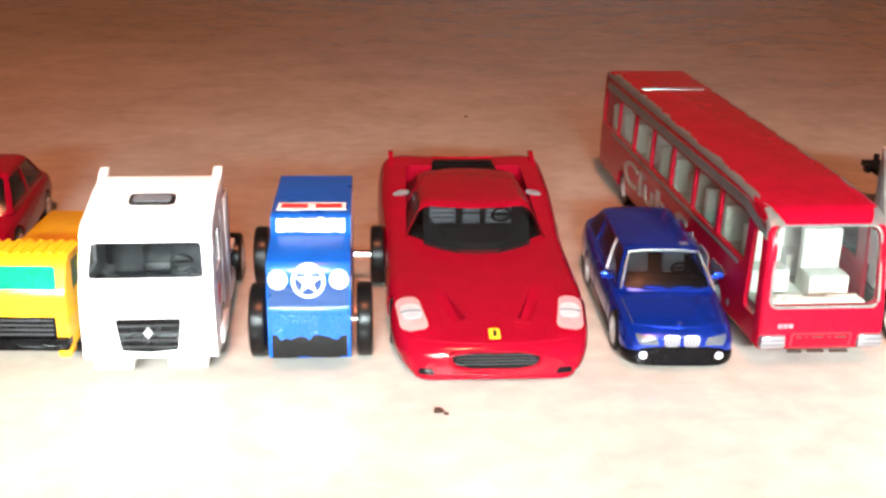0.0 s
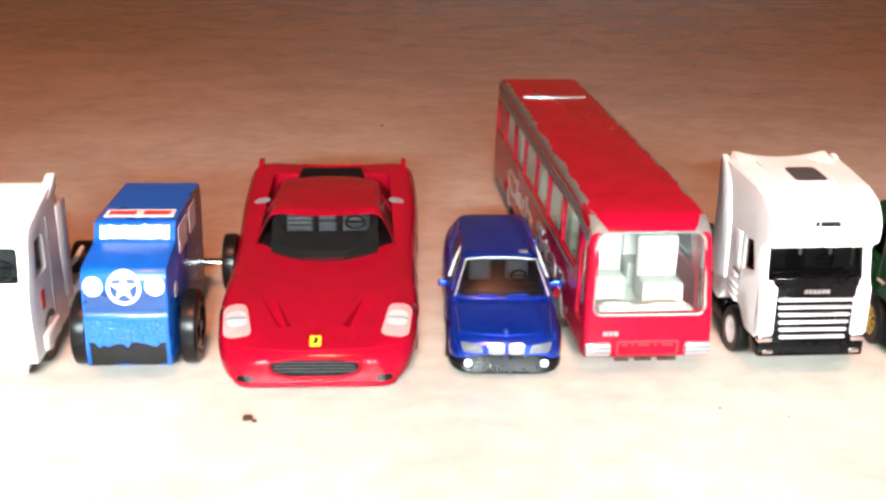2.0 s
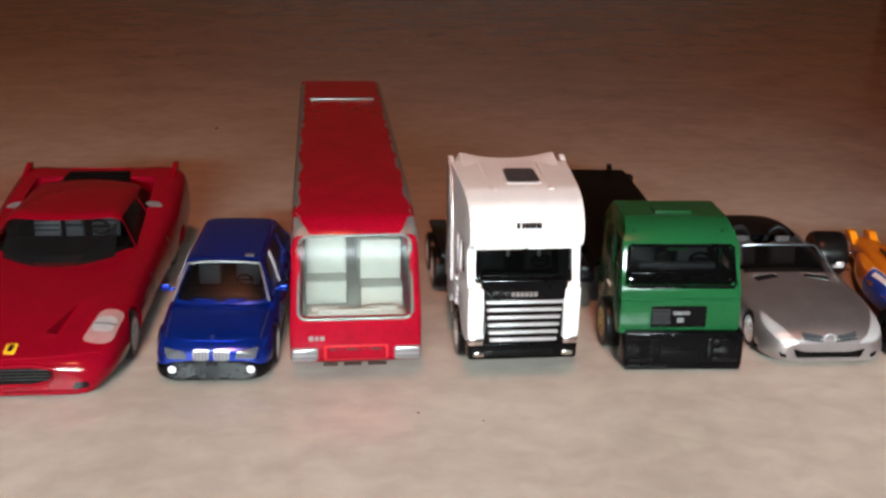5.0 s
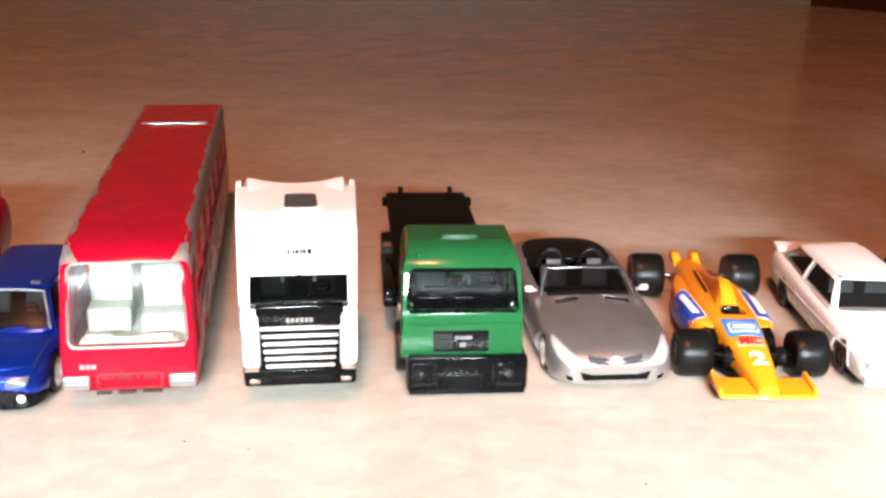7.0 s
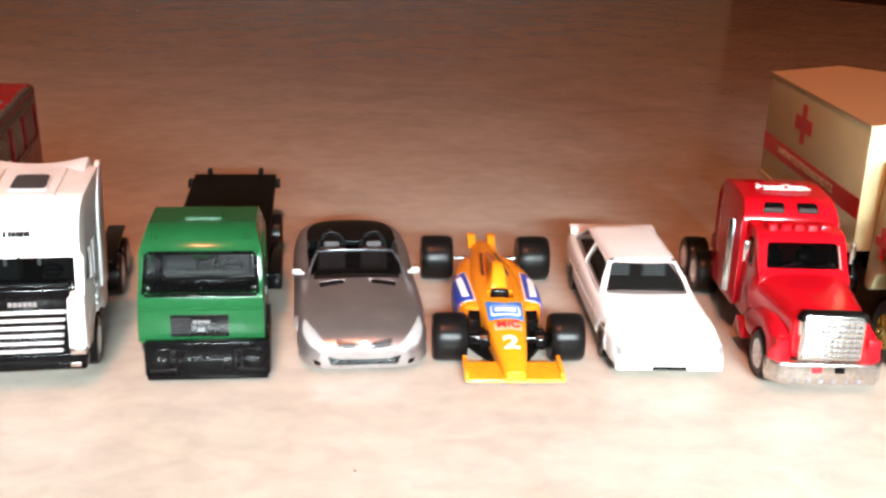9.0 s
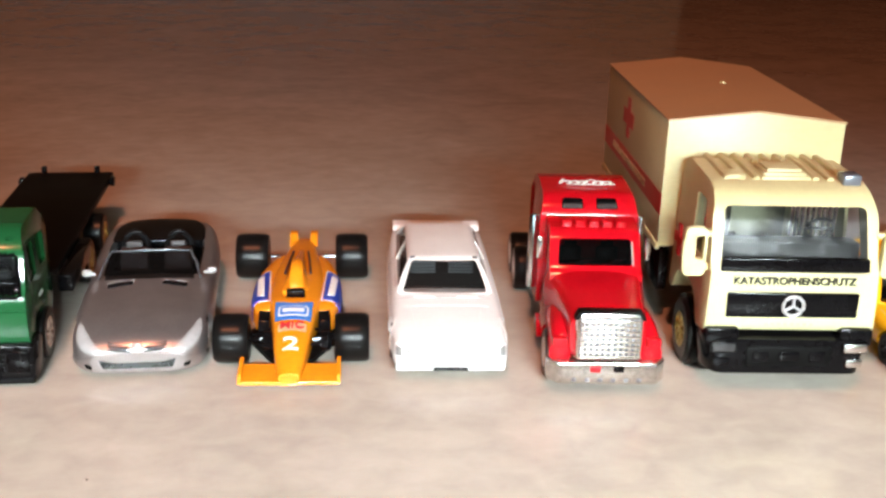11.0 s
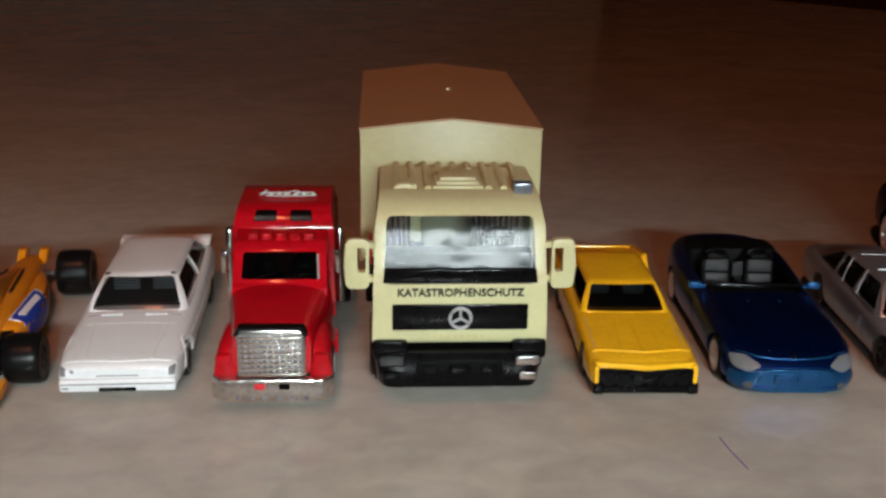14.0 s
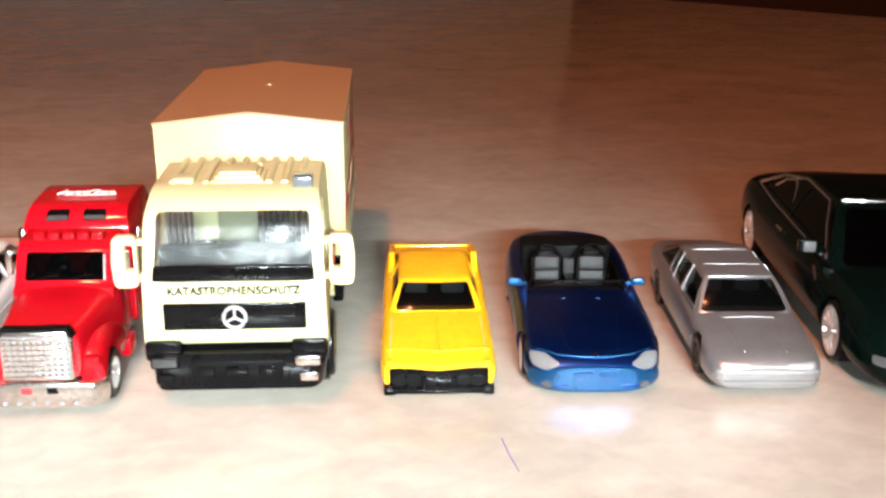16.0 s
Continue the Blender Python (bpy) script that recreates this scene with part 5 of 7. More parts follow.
# ---- trucks, bus and tractor-like jeep ----
def cab_shell(root, profile, hw, paint, screen, windows=(), pane=SMOKED, taper=0.0, bevel=1.2, wall=1.1, rear_window=None, floor=None, label="", round_r=2.0, crown=0.0, flare=0.0):
    """A truck's cab: a side profile (y, z) drawn out to the half width, hollow, with openings and panes. Returns its surface."""
    top = max(z for y, z in profile)
    back, front = max(y for y, z in profile), min(y for y, z in profile)

    def narrowed(bm):
        for v in bm.verts:
            v.co.x *= 1 - taper * max(0.0, v.co.z / top) - crown * max(0.0, (v.co.z / top - 0.86) / 0.14)
            v.co.x *= 1 - flare * (back - v.co.y) / (back - front)
        return bm
    solid = narrowed(prism(rounded(profile, round_r), "x", -hw, hw, bevel, 3))
    tree = skin(solid)
    cy, cz = sum(p[0] for p in profile) / len(profile), sum(p[1] for p in profile) / len(profile)
    depth, high = back - front, top - min(z for y, z in profile)
    inner = [(cy + (y - cy) * (1 - 2 * wall / depth), cz + (z - cz) * (1 - 2 * wall / high)) for y, z in profile]
    if floor:
        inner = [(y, max(z, floor)) for y, z in inner]
    cutters = [narrowed(prism(inner, "x", -hw + wall, hw - wall)), prism(screen, "y", front - 20, front + depth * 0.5)]
    panes = [("windscreen", screen, "y", -300)]
    for w in windows:
        for s in (-1, 1):
            cutters.append(prism(w, "x", s * hw * 0.4, s * (hw + 12)))
            panes.append(("side_window", w, "x", s * 300))
    part("cab", cut(solid, *cutters), paint, root, label)
    for name, o, axis, start in panes:
        cu, cv = sum(p[0] for p in o) / len(o), sum(p[1] for p in o) / len(o)
        grown = [(cu + (u - cu) * 1.03, cv + (v - cv) * 1.03) for u, v in o]
        part(name, patch(tree, grown, axis, start, -0.35, 8, 0.12), pane, root)
    return tree


def wipers(root, y, z, spots, material=BLACK):
    for x0, x1 in spots:
        part("wiper", tube([(x0, y, z), ((x0 + x1) / 2, y + 0.2, z + 0.7), (x1, y + 0.4, z + 1.2)], 0.28, 6), material, root)


def white_tractor():
    root = thing("white_tractor_truck", "white die-cast tractor truck with small black grille", "toy truck", -55.5, 244.1, 4.3)
    prof = [(0.6, 4.6), (0, 12), (0.4, 22), (1.6, 25), (4.6, 33.4), (6.5, 37), (24, 41), (33, 42), (33, 5), (14, 4.6)]
    screen = rounded([(-13.4, 25.2), (13.4, 25.2), (12.8, 33.2), (-12.8, 33.2)], 1.2)
    tree = cab_shell(root, prof, 16, WHITE, screen, [rounded([(8, 24), (17, 24), (17, 33), (10, 33)], 1)], DULL_PANE, 0.05, floor=20)
    part("grille", patch(tree, rounded([(-7.6, 15.6), (7.6, 15.6), (6.6, 7.6), (0, 7.0), (-6.6, 7.6)], 0.6), "y", -90, 0.3), BLACK, root, "black slatted trapezoid grille")
    for k in range(4):
        part("grille_slat", box(-6.8 + 0.25 * k, 6.8 - 0.25 * k, -0.75, -0.2, 13.9 - 1.8 * k, 14.3 - 1.8 * k), DARK_SEAT, root)
    ring = lathe([(0, 1.1), (0.4, 1.0), (0.4, 0.6), (0, 0.5)], (0, -1.0, 12.4), "y", 4)
    for v in ring.verts:
        v.co.z = 12.4 + (v.co.z - 12.4) * 1.5
    part("badge", ring, SILVER_LIGHT, root, "plain silver diamond badge")
    for s in (-1, 1):
        part("bumper_foot", box(*sorted((s * 4.0, s * 13.6)), -0.4, 5, 2.6, 6.2, 0.8), WHITE, root)
        part("roof_fairing", prism(rounded([(25, 39.2), (34, 39.6), (35, 43.6), (32.5, 43.2)], 0.6), "x", s * 13.2, s * 15.4, 0.5), WHITE, root)
        part("side_deflector", box(*sorted((s * 14.6, s * 15.8)), 31, 40, 8, 36, 0.5), WHITE_PLASTIC, root)
        part("step", box(*sorted((s * 15.2, s * 16.8)), 8, 22, 5, 9.5, 0.8), WHITE_PLASTIC, root)
        part("sun_visor_clip", box(*sorted((s * 1.6, s * 8.4)), -0.4, 0.6, 22.9, 23.2), PRINT_GREY, root)
        part("door_gap", box(*sorted((s * 15.62, s * 15.9)), 20, 20.5, 8, 36), PRINT_GREY, root)
        part("fuel_tank", box(*sorted((s * 11.5, s * 15.6)), 38, 52, 4, 10, 1.2), WHITE_PLASTIC, root)
        for y in (66,):
            wheel(root, s * 13.2, y, 7.2, 6.4, RIM, 0.55, 6)
        wheel(root, s * 13.6, 15, 7.0, 4.4, RIM, 0.6, 6)
        part("mudguard_bar", tube([(s * 13, 42, 14), (s * 14.4, 50, 14.6), (s * 14.4, 58, 15.2)], 0.7, 8), WHITE, root)
    hatch = part("roof_hatch", patch(tree, rect(-5.6, 5.6, 15.4, 20.4, 1.6), "z", 90, 0.4), PRINT_BLACK, root, "black framed roof hatch")
    part("hatch_glass", patch(tree, rect(-4.6, 4.6, 16.3, 19.4, 1.0), "z", 90, 0.7), LIGHT_SEAT, hatch)
    part("worn_corner", patch(tree, rect(-15.0, -12.6, 34.0, 35.6, 0.3), "y", -90, 0.12), BARE, root)
    part("badge_print", box(15.5, 15.8, 10, 13, 15, 20, 0.1), PRINT_RED, root, "small red side print")
    part("chassis", box(-6, 6, 10, 78, 6.5, 10.5, 0.6), BLACK, root)
    part("coupling", lathe([(0, 5), (1.6, 5), (2, 4)], (0, 62, 10.4), "z", 20), BLACK, root)
    part("cab_lining", box(-14, 14, 25, 26, 20.4, 39, 0.3), DIM_SEAT, root)
    part("dash", box(-13, 13, 5, 10, 20.4, 24.4, 0.8), BLACK, root)
    seats(root, DARK_SEAT, (-7, 7), 17, 20.5, 8, 9)
    steering(root, 7, 11, 26, 2.6)


def white_long_hauler():
    root = thing("white_long_haul_truck", "white die-cast truck with high roof and striped grille", "toy truck", 148.8, 253.6, 4.0)
    prof = [(0.8, 10.4), (0.3, 17), (0.6, 24.8), (1.6, 26), (3.0, 34.0), (-0.3, 35.2), (-1.2, 38), (-0.6, 41.5), (2.6, 45.0), (9, 47.0), (24, 48.2), (31, 48.6), (31, 12), (26, 11), (23, 15), (12, 15), (8, 10.4)]
    screen = rounded([(-11.9, 25.4), (11.9, 25.4), (11.7, 33.9), (-11.7, 33.9)], 0.6)
    tree = cab_shell(root, prof, 15.2, WHITE, screen, [rounded([(5.5, 26.5), (12, 25), (12, 33.2), (7.5, 33.8)], 0.8)], SMOKE_DARK, 0.0, 3.0, floor=20, round_r=1.6, flare=0.10)
    part("lower_panel", box(-10.6, 10.6, -0.4, 2.6, 21.6, 26.6, 0.5), BLACK, root, "black panel under the windscreen")
    bars(root, "nameplate_bar", SILVER, [(-3.2 + 1.1 * k, -2.4 + 1.1 * k) for k in range(6)], (-0.75, -0.4, 22.6, 23.6))
    part("grille", box(-9.6, 9.6, -0.4, 2.0, 10.2, 21.8, 0.3), BLACK, root, "black grille opening")
    for k in range(6):
        part("grille_bar", box(-8.3 - 0.24 * k, 8.3 + 0.24 * k, -1.1, 0.4, 10.9 + 1.95 * k, 11.7 + 1.95 * k, 0.3), SILVER_LIGHT, root)
    part("bumper", box(-13.6, 13.6, -1.0, 6, 6.0, 10.4, 0.9), BLACK, root, "black lower bumper")
    part("bumper_recess", box(-7.4, 7.4, -1.25, -0.6, 7.0, 8.8, 0.3), BLACK_MATT, root)
    for s in (-1, 1):
        part("headlight", box(*sorted((s * 9.8, s * 13.6)), -0.9, 2, 9.8, 11.8, 0.6), CHROME, root)
        part("fog_lamp", box(*sorted((s * 9.6, s * 12.4)), -1.4, 1, 7.0, 8.4, 0.5), CHROME, root)
        part("cheek", box(*sorted((s * 9.7, s * 13.9)), -0.8, 3, 11.6, 24.8, 1.0), WHITE, root)
        wheel(root, s * 12.2, 17, 6.2, 4.2, RIM, 0.58, 6)
        wheel(root, s * 12.4, 66, 6.2, 6.4, RIM, 0.55, 6)
        wheel(root, s * 12.4, 82, 6.2, 6.4, RIM, 0.55, 6)
        part("mudguard", box(*sorted((s * 8.8, s * 14.2)), 57, 92, 12.2, 13.6, 0.6), BLACK, root)
        part("side_tank", box(*sorted((s * 8, s * 13.2)), 26, 52, 4, 10.5, 1.0), BLACK, root)
        part("interior_post", box(*sorted((s * 3.4, s * 4.2)), 3.2, 3.8, 31.4, 33.6, 0.2), WHITE_PLASTIC, root)
        bars(root, "side_print", PRINT_GREY, [(s * 14.4 - 0.2, s * 14.4 + 0.2)], (14, 20, 22.5, 23.6))
        part("door_line", box(*sorted((s * 14.1, s * 14.45)), 13.4, 13.8, 18, 34), PRINT_GREY, root)
    rows = []
    for y, low, high in ((12, 44.0, 45.0), (18, 45.4, 46.8), (24, 46.6, 48.6), (30, 48.2, 50.2), (34, 48.8, 51.0), (34.5, 46.0, 50.4)):
        top = [(13.9 * u, y, low + (high - low) * abs(u) ** 2.2) for u in (-1, -0.8, -0.5, 0, 0.5, 0.8, 1)]
        rows.append(top + [(13.9 * u, y, 36.0) for u in (1, 0.8, 0.5, 0, -0.5, -0.8, -1)])
    part("roof_deflector", smooth(loft(rows), 1), WHITE, root)
    for s in (-1, 1):
        wing = prism(rounded([(22, 18.5), (33.5, 16.5), (33.5, 49.6), (30, 48.8), (25, 44), (22.5, 35)], 1.2), "x", s * 14.0, s * 15.4, 0.6)
        part("side_fairing", wing, WHITE, root, "white side fairing behind the door")
        part("rear_side_panel", box(*sorted((s * 14.2, s * 14.75)), 14.6, 20.6, 25.0, 33.6, 0.3), WHITE_PLASTIC, root)
        for k in range(3):
            part("side_step", box(*sorted((s * 14.2, s * 14.9)), 14.5, 20.5, 14.8 + 1.8 * k, 15.7 + 1.8 * k, 0.3), WHITE_PLASTIC, root)
    hatch = part("roof_hatch", patch(tree, rounded([(-3.6, 11.6), (5.6, 11.6), (5.4, 22.4), (-3.4, 22.4)], 1.6), "z", 90, 0.35), WHITE_PLASTIC, root, "recessed roof hatch")
    part("hatch_glass", patch(tree, rounded([(-3.1, 12.2), (5.1, 12.2), (4.9, 21.8), (-2.9, 21.8)], 1.4), "z", 90, 0.6), DIM_SEAT, hatch)
    for s in (-1, 1):
        part("roof_rib", patch(tree, [(s * 6.4, 8), (s * 7.6, 8), (s * 8.2, 27), (s * 6.6, 27)], "z", 90, 0.55, 6, 0.8), WHITE, root)
        part("sun_visor_edge", box(*sorted((s * 0.2, s * 12.6)), -0.5, 1.2, 34.4, 35.4, 0.4), WHITE, root)
        part("door_handle", box(*sorted((s * 14.2, s * 15.0)), 15.5, 18.5, 21.0, 22.0, 0.3), WHITE_PLASTIC, root)
    bars(root, "forehead_print", PRINT_BLACK, [(-2.7, -2.0), (-1.5, -0.9), (-0.7, 0.1), (0.3, 0.9), (1.0, 1.8), (2.0, 3.2)], (-1.6, 0.4, 40.0, 41.1))
    part("chassis", box(-5, 5, 20, 94, 7, 11, 0.6), BLACK, root)
    part("coupling", lathe([(0, 6), (1.6, 6), (2, 4)], (0, 72, 11), "z", 20), BLACK, root)
    part("dash", box(-10, 10, 4, 8, 21, 26.6, 0.6), BLACK, root)
    seats(root, DARK_SEAT, (-6, 6), 13, 21, 7, 9)
    steering(root, 5.6, 9.5, 28.0, 2.2)
    part("cab_lining", box(-12.6, 12.6, 19, 20, 18.2, 41, 0.3), BLACK_MATT, root)
    wipers(root, 0.2, 25.9, ((-7, -1.4), (0.8, 7)))


def green_flatbed():
    root = thing("green_flatbed_truck", "green die-cast truck with black empty flat bed", "toy truck", 188.9, 259.1, 0.6)
    prof = [(0.4, 9.5), (0, 16), (0.6, 22), (2.4, 25), (5.0, 33), (8, 36), (12, 37.4), (27, 37.6), (29, 34), (29, 10), (20, 10), (18, 14), (9, 14), (7, 10)]
    screen = rounded([(-13.4, 22.8), (13.4, 22.8), (12.8, 31.6), (-12.8, 31.6)], 1.2)
    tree = cab_shell(root, prof, 15.6, GREEN, screen, [rounded([(8, 23.4), (16, 23.4), (16, 32), (9.5, 32)], 0.8), rounded([(19, 24), (25, 24), (25, 32), (19, 32)], 0.8)], DULL_PANE, 0.06, 3.4, floor=20, round_r=4.0, crown=0.10)
    part("grille", patch(tree, rect(-7.4, 6.6, 12.0, 17.6, 0.4), "y", -90, 0.3), BLACK, root, "black ribbed grille")
    for k in range(6):
        part("grille_rib", box(-7.2, -2.6, -0.75, -0.2, 13.1 + 0.7 * k, 13.4 + 0.7 * k), DARK_SEAT, root)
    bars(root, "nameplate_bar", GREY_SEAT, [(-2.0, -1.0), (-0.8, 0.2), (0.4, 1.6), (1.7, 2.2)], (-0.9, -0.3, 15.6, 16.4))
    bars(root, "nameplate_mark", GREY_SEAT, [(-0.8, 0.8)], (-0.9, -0.3, 13.6, 14.6))
    part("bumper", box(-14.0, 16.6, -1.6, 8, 1.6, 11.0, 1.0), BLACK, root, "chunky black plastic bumper")
    part("bumper_recess", box(-5, 5, -1.9, -1.4, 2.6, 6.2, 0.3), BLACK_MATT, root)
    for s in (-1, 1):
        for k in range(3):
            part("bumper_slot", box(*sorted((1.2 + s * 7.5, 1.2 + s * 13.8)), -2.0, -1.4, 3.2 + 2.4 * k, 4.4 + 2.4 * k, 0.3), RUBBER, root)
        wheel(root, s * 14.2, 17, 6.8, 4.2, GOLD if s < 0 else CHROME, 0.6, 8)
        wheel(root, s * 14.6, 72, 6.8, 6.0, GOLD, 0.6, 8)
        wheel(root, s * 14.6, 98, 6.8, 6.0, GOLD, 0.6, 8)
        part("roof_bump", lathe([(0, 0.9), (0.5, 0.8), (0.8, 0.2)], (s * 11.2, 7.2, 35.0), "z", 10), GREEN, root)
        part("bed_hinge", box(*sorted((s * 8.2, s * 10.0)), 138.5, 140.5, 15, 18.6, 0.4), BLACK, root)
        part("bed_peg", box(*sorted((s * 14.5, s * 16.2)), 130, 134, 13.6, 16.4, 0.4), BLACK, root)
        part("side_box", box(*sorted((s * 14.6, s * 18.6)), 38, 66, 9.5, 14.2, 0.6), BLACK, root)
        bars(root, "door_print", PRINT_WHITE, [(s * 15.1 - 0.2, s * 15.1 + 0.2)], (14, 18, 17.6, 18.2))
    for s in (-1, 1):
        part("screen_glint", box(*sorted((s * 12.2, s * 13.0)), 2.2, 2.7, 23.4, 24.2, 0.15), CHROME, root)
    part("roof_step", patch(tree, rect(-4.8, 4.8, 15, 20.5, 0.6), "z", 90, 0.5, 6, 0.8), GREEN, root)
    seam("screen_sill", root, tree, [(-13.4, 22.4), (13.4, 22.4)], "y", -90, 0.45, BLACK, "black gasket under the windscreen")
    seam("screen_head", root, tree, [(-12.8, 32.0), (12.8, 32.0)], "y", -90, 0.45, BLACK)
    seam("nose_crease", root, tree, [(-15.0, 19.2), (15.0, 19.2)], "y", -90, 0.4, GREEN)
    seam("nose_foot", root, tree, [(-14.6, 10.6), (14.6, 10.6)], "y", -90, 0.5, GREEN)
    for s in (-1, 1):
        seam("screen_post", root, tree, [(s * 13.8, 22.6), (s * 13.1, 31.8)], "y", -90, 0.45, BLACK)
        seam("door_line", root, tree, [(7.5, 14.5), (7.5, 23), (9, 33)], "x", s * 90, 0.15, SEAM)
        seam("door_line", root, tree, [(17.8, 14.5), (17.8, 33)], "x", s * 90, 0.15, SEAM)
    for x0, x1 in ((-12.6, -7.4), (-6.4, -4.6), (7.0, 8.8), (9.8, 15.2)):
        part("bumper_block", box(x0, x1, -2.2, -1.2, 4.0, 9.6, 0.5), BLACK, root)
    part("bumper_step", box(-13.4, 16.0, -1.9, 2, 1.0, 2.8, 0.5), BLACK, root)
    part("flat_bed", box(-14.6, 14.6, 40, 140, 14.0, 16.4, 0.5), BLACK_MATT, root, "empty black flat bed")
    part("chassis", box(-6, 6, 14, 136, 7, 14.2, 0.5), BLACK, root)
    part("dash", box(-12, 12, 6, 11, 20, 24.6, 1.0), BLACK, root)
    # pink bar imitates a pinkish reflection behind the windscreen
    part("pink_reflection", box(-6.6, -4.0, 12, 13, 29.0, 29.8, 0.2), surface("pink_reflection_tone", (0.6, 0.08, 0.16), 0.4), root)
    seats(root, DARK_SEAT, (-7, 7), 17, 20.5, 8, 8)
    part("dash_top", box(-9.5, 10.5, 8.5, 10.5, 24.4, 26.0, 0.5), DIM_SEAT, root, "grey dashboard seen through the windscreen")
    part("sun_screen", prism(rounded([(-3.6, 31.6), (-2.4, 29.6), (2.4, 29.6), (3.6, 31.6)], 0.8), "y", 7.6, 8.4, 0.2), GREEN, root)
    steering(root, 7, 12, 26, 2.4)
    part("cab_lining", box(-13.4, 13.4, 20, 21, 20.2, 35, 0.3), BLACK, root)
    wipers(root, 1.4, 24.6, ((-8, -2), (1.5, 8)))


def rescue_truck():
    root = thing("rescue_truck", "pale yellow rescue truck with box body and red crosses", "toy truck", 388.2, 242.1, -5.3)
    prof = [(0.2, 16.5), (0, 24), (0.6, 32), (2.0, 34), (5.75, 46.4), (9.4, 49.6), (14, 51), (35, 51.6), (38.5, 50), (38.5, 15), (34, 15), (31, 21), (25, 23), (16, 23), (11, 20), (8.6, 15)]
    screen = rounded([(-18.2, 31.6), (18.2, 31.6), (17.4, 46.8), (-17.4, 46.8)], 1.6)
    tree = cab_shell(root, prof, 21.4, CREAM, screen, [rounded([(10, 32), (22, 32), (22, 46), (14, 46)], 1.2)], WAVY_GLASS, 0.06, 2.2, floor=28, round_r=2.0, crown=0.05)
    part("screen_sill", prism([(-18.4, 31.8), (18.4, 31.8), (18.0, 35.2), (-18.0, 35.2)], "y", 0.6, 2.4, 0.3), BLACK, root, "black sill below the windscreen")
    wipers(root, 0.4, 33.4, ((-14, -4), (2, 12)))
    grille = part("grille", box(-16.2, 16.2, -0.7, 0.8, 20.4, 26.8, 0.4), BLACK, root, "black horizontal grille")
    for k in range(5):
        part("grille_line", box(-15.8, 15.8, -0.85, -0.4, 21.1 + 1.15 * k, 21.4 + 1.15 * k), BLACK, grille)
    pts = [(2.5 * math.cos(a), -1.0, 23.6 + 2.5 * math.sin(a)) for a in [2 * math.pi * i / 28 for i in range(29)]]
    badge = tube(pts, 0.42, 6)
    for k in range(3):
        a = math.radians(90 + 120 * k)
        add(badge, tube([(0, -0.95, 23.6), (2.4 * math.cos(a), -0.95, 23.6 + 2.4 * math.sin(a))], 0.32, 6))
    part("badge", badge, SILVER_LIGHT, root, "plain silver ring badge")
    lettering("KATASTROPHENSCHUTZ", 1.9, root, PRINT_BLACK, (0, -0.05 + 0.3, 29.6), rx=92, width=30, depth=0.35)
    bars(root, "small_print", surface("faded_print", (0.50, 0.44, 0.22), 0.5), [(-6.4 + 1.6 * k, -5.4 + 1.6 * k) for k in range(8)], (-0.05, 0.5, 18.2, 18.8))
    outline = rounded([(-20.8, 2.6), (-18.6, -2.0), (18.6, -2.0), (20.8, 2.6), (20.8, 9), (-20.8, 9)], 2.2)
    low = prism(outline, "z", 5.8, 15.2, 0.9)
    for v in low.verts:
        if v.co.z < 8:
            v.co.x *= 0.955
            v.co.y += 0.5
    part("bumper", low, BLACK, root, "black plastic front bumper")
    part("bumper_recess", box(-10.6, 10.6, -2.3, -1.6, 8.2, 13.4, 0.5), BLACK_MATT, root)
    part("tow_eye", box(-2.6, 2.6, -2.8, -2, 9.6, 12.2, 0.5), BLACK, root)
    for k in range(2):
        part("bumper_slot", box(-9 + 14 * k, -5 + 14 * k, -2.6, -2.0, 9.4, 12.2, 0.4), BLACK, root)
    for s in (-1, 1):
        part("bumper_corner", box(*sorted((s * 12.4, s * 20.9)), -1.4, 7, 13.0, 17.8, 1.0), BLACK, root)
        lamp = part("headlight", box(*sorted((s * 13.0, s * 19.6)), -2.5, -1.4, 11.6, 14.8, 0.5), BLACK, root, "black lamp block")
        # right lamps chrome, left ones dark: the right side's glint is put into the material
        part("lamp_glass", box(*sorted((s * 13.5, s * 19.2)), -2.8, -2.2, 12.1, 14.3, 0.4), CHROME if s > 0 else UNLIT_LENS, lamp)
        part("fog_lamp", box(*sorted((s * 14.4, s * 18.6)), -2.5, -1.4, 8.0, 10.2, 0.5), CHROME if s > 0 else BLACK, root)
        for z0 in (31.0, 39.5):
            part("mirror_arm", box(*sorted((s * 20, s * 24)), 3.5, 5.5, z0, z0 + 1.6, 0.4), CREAM, root)
        frame_o = rounded([(s * 21.6, 29.8), (s * 27.2, 29.8), (s * 27.6, 36), (s * 27.0, 42.2), (s * 21.6, 42.2)], 1.6)
        hole = rounded([(s * 22.4, 34.0), (s * 24.4, 34.0), (s * 24.4, 40.2), (s * 22.4, 40.2)], 0.6)
        part("mirror", cut(prism(frame_o, "y", 2.4, 4.6, 0.4), prism(hole, "y", -5, 12)), CREAM, root, "pale yellow square mirror frame")
        part("wheel_arch", lathe([(0, 9.6), (3.0, 9.6)], (s * 18.9 - 1.5, 20, 8.6), "x", 28), BLACK, root)
        wheel(root, s * 18.6, 20, 8.6, 6.0, GOLD, 0.55, 8)
        wheel(root, s * 18.6, 96, 8.6, 8.0, GOLD, 0.55, 8)
        cross = box(*sorted((s * 21.0, s * 21.7)), 28.6, 31.0, 26, 34.5)
        add(cross, box(*sorted((s * 21.0, s * 21.7)), 25.6, 34.0, 29.0, 31.4))
        part("cab_cross", cross, PRINT_RED, root, "red cross on the cab door")
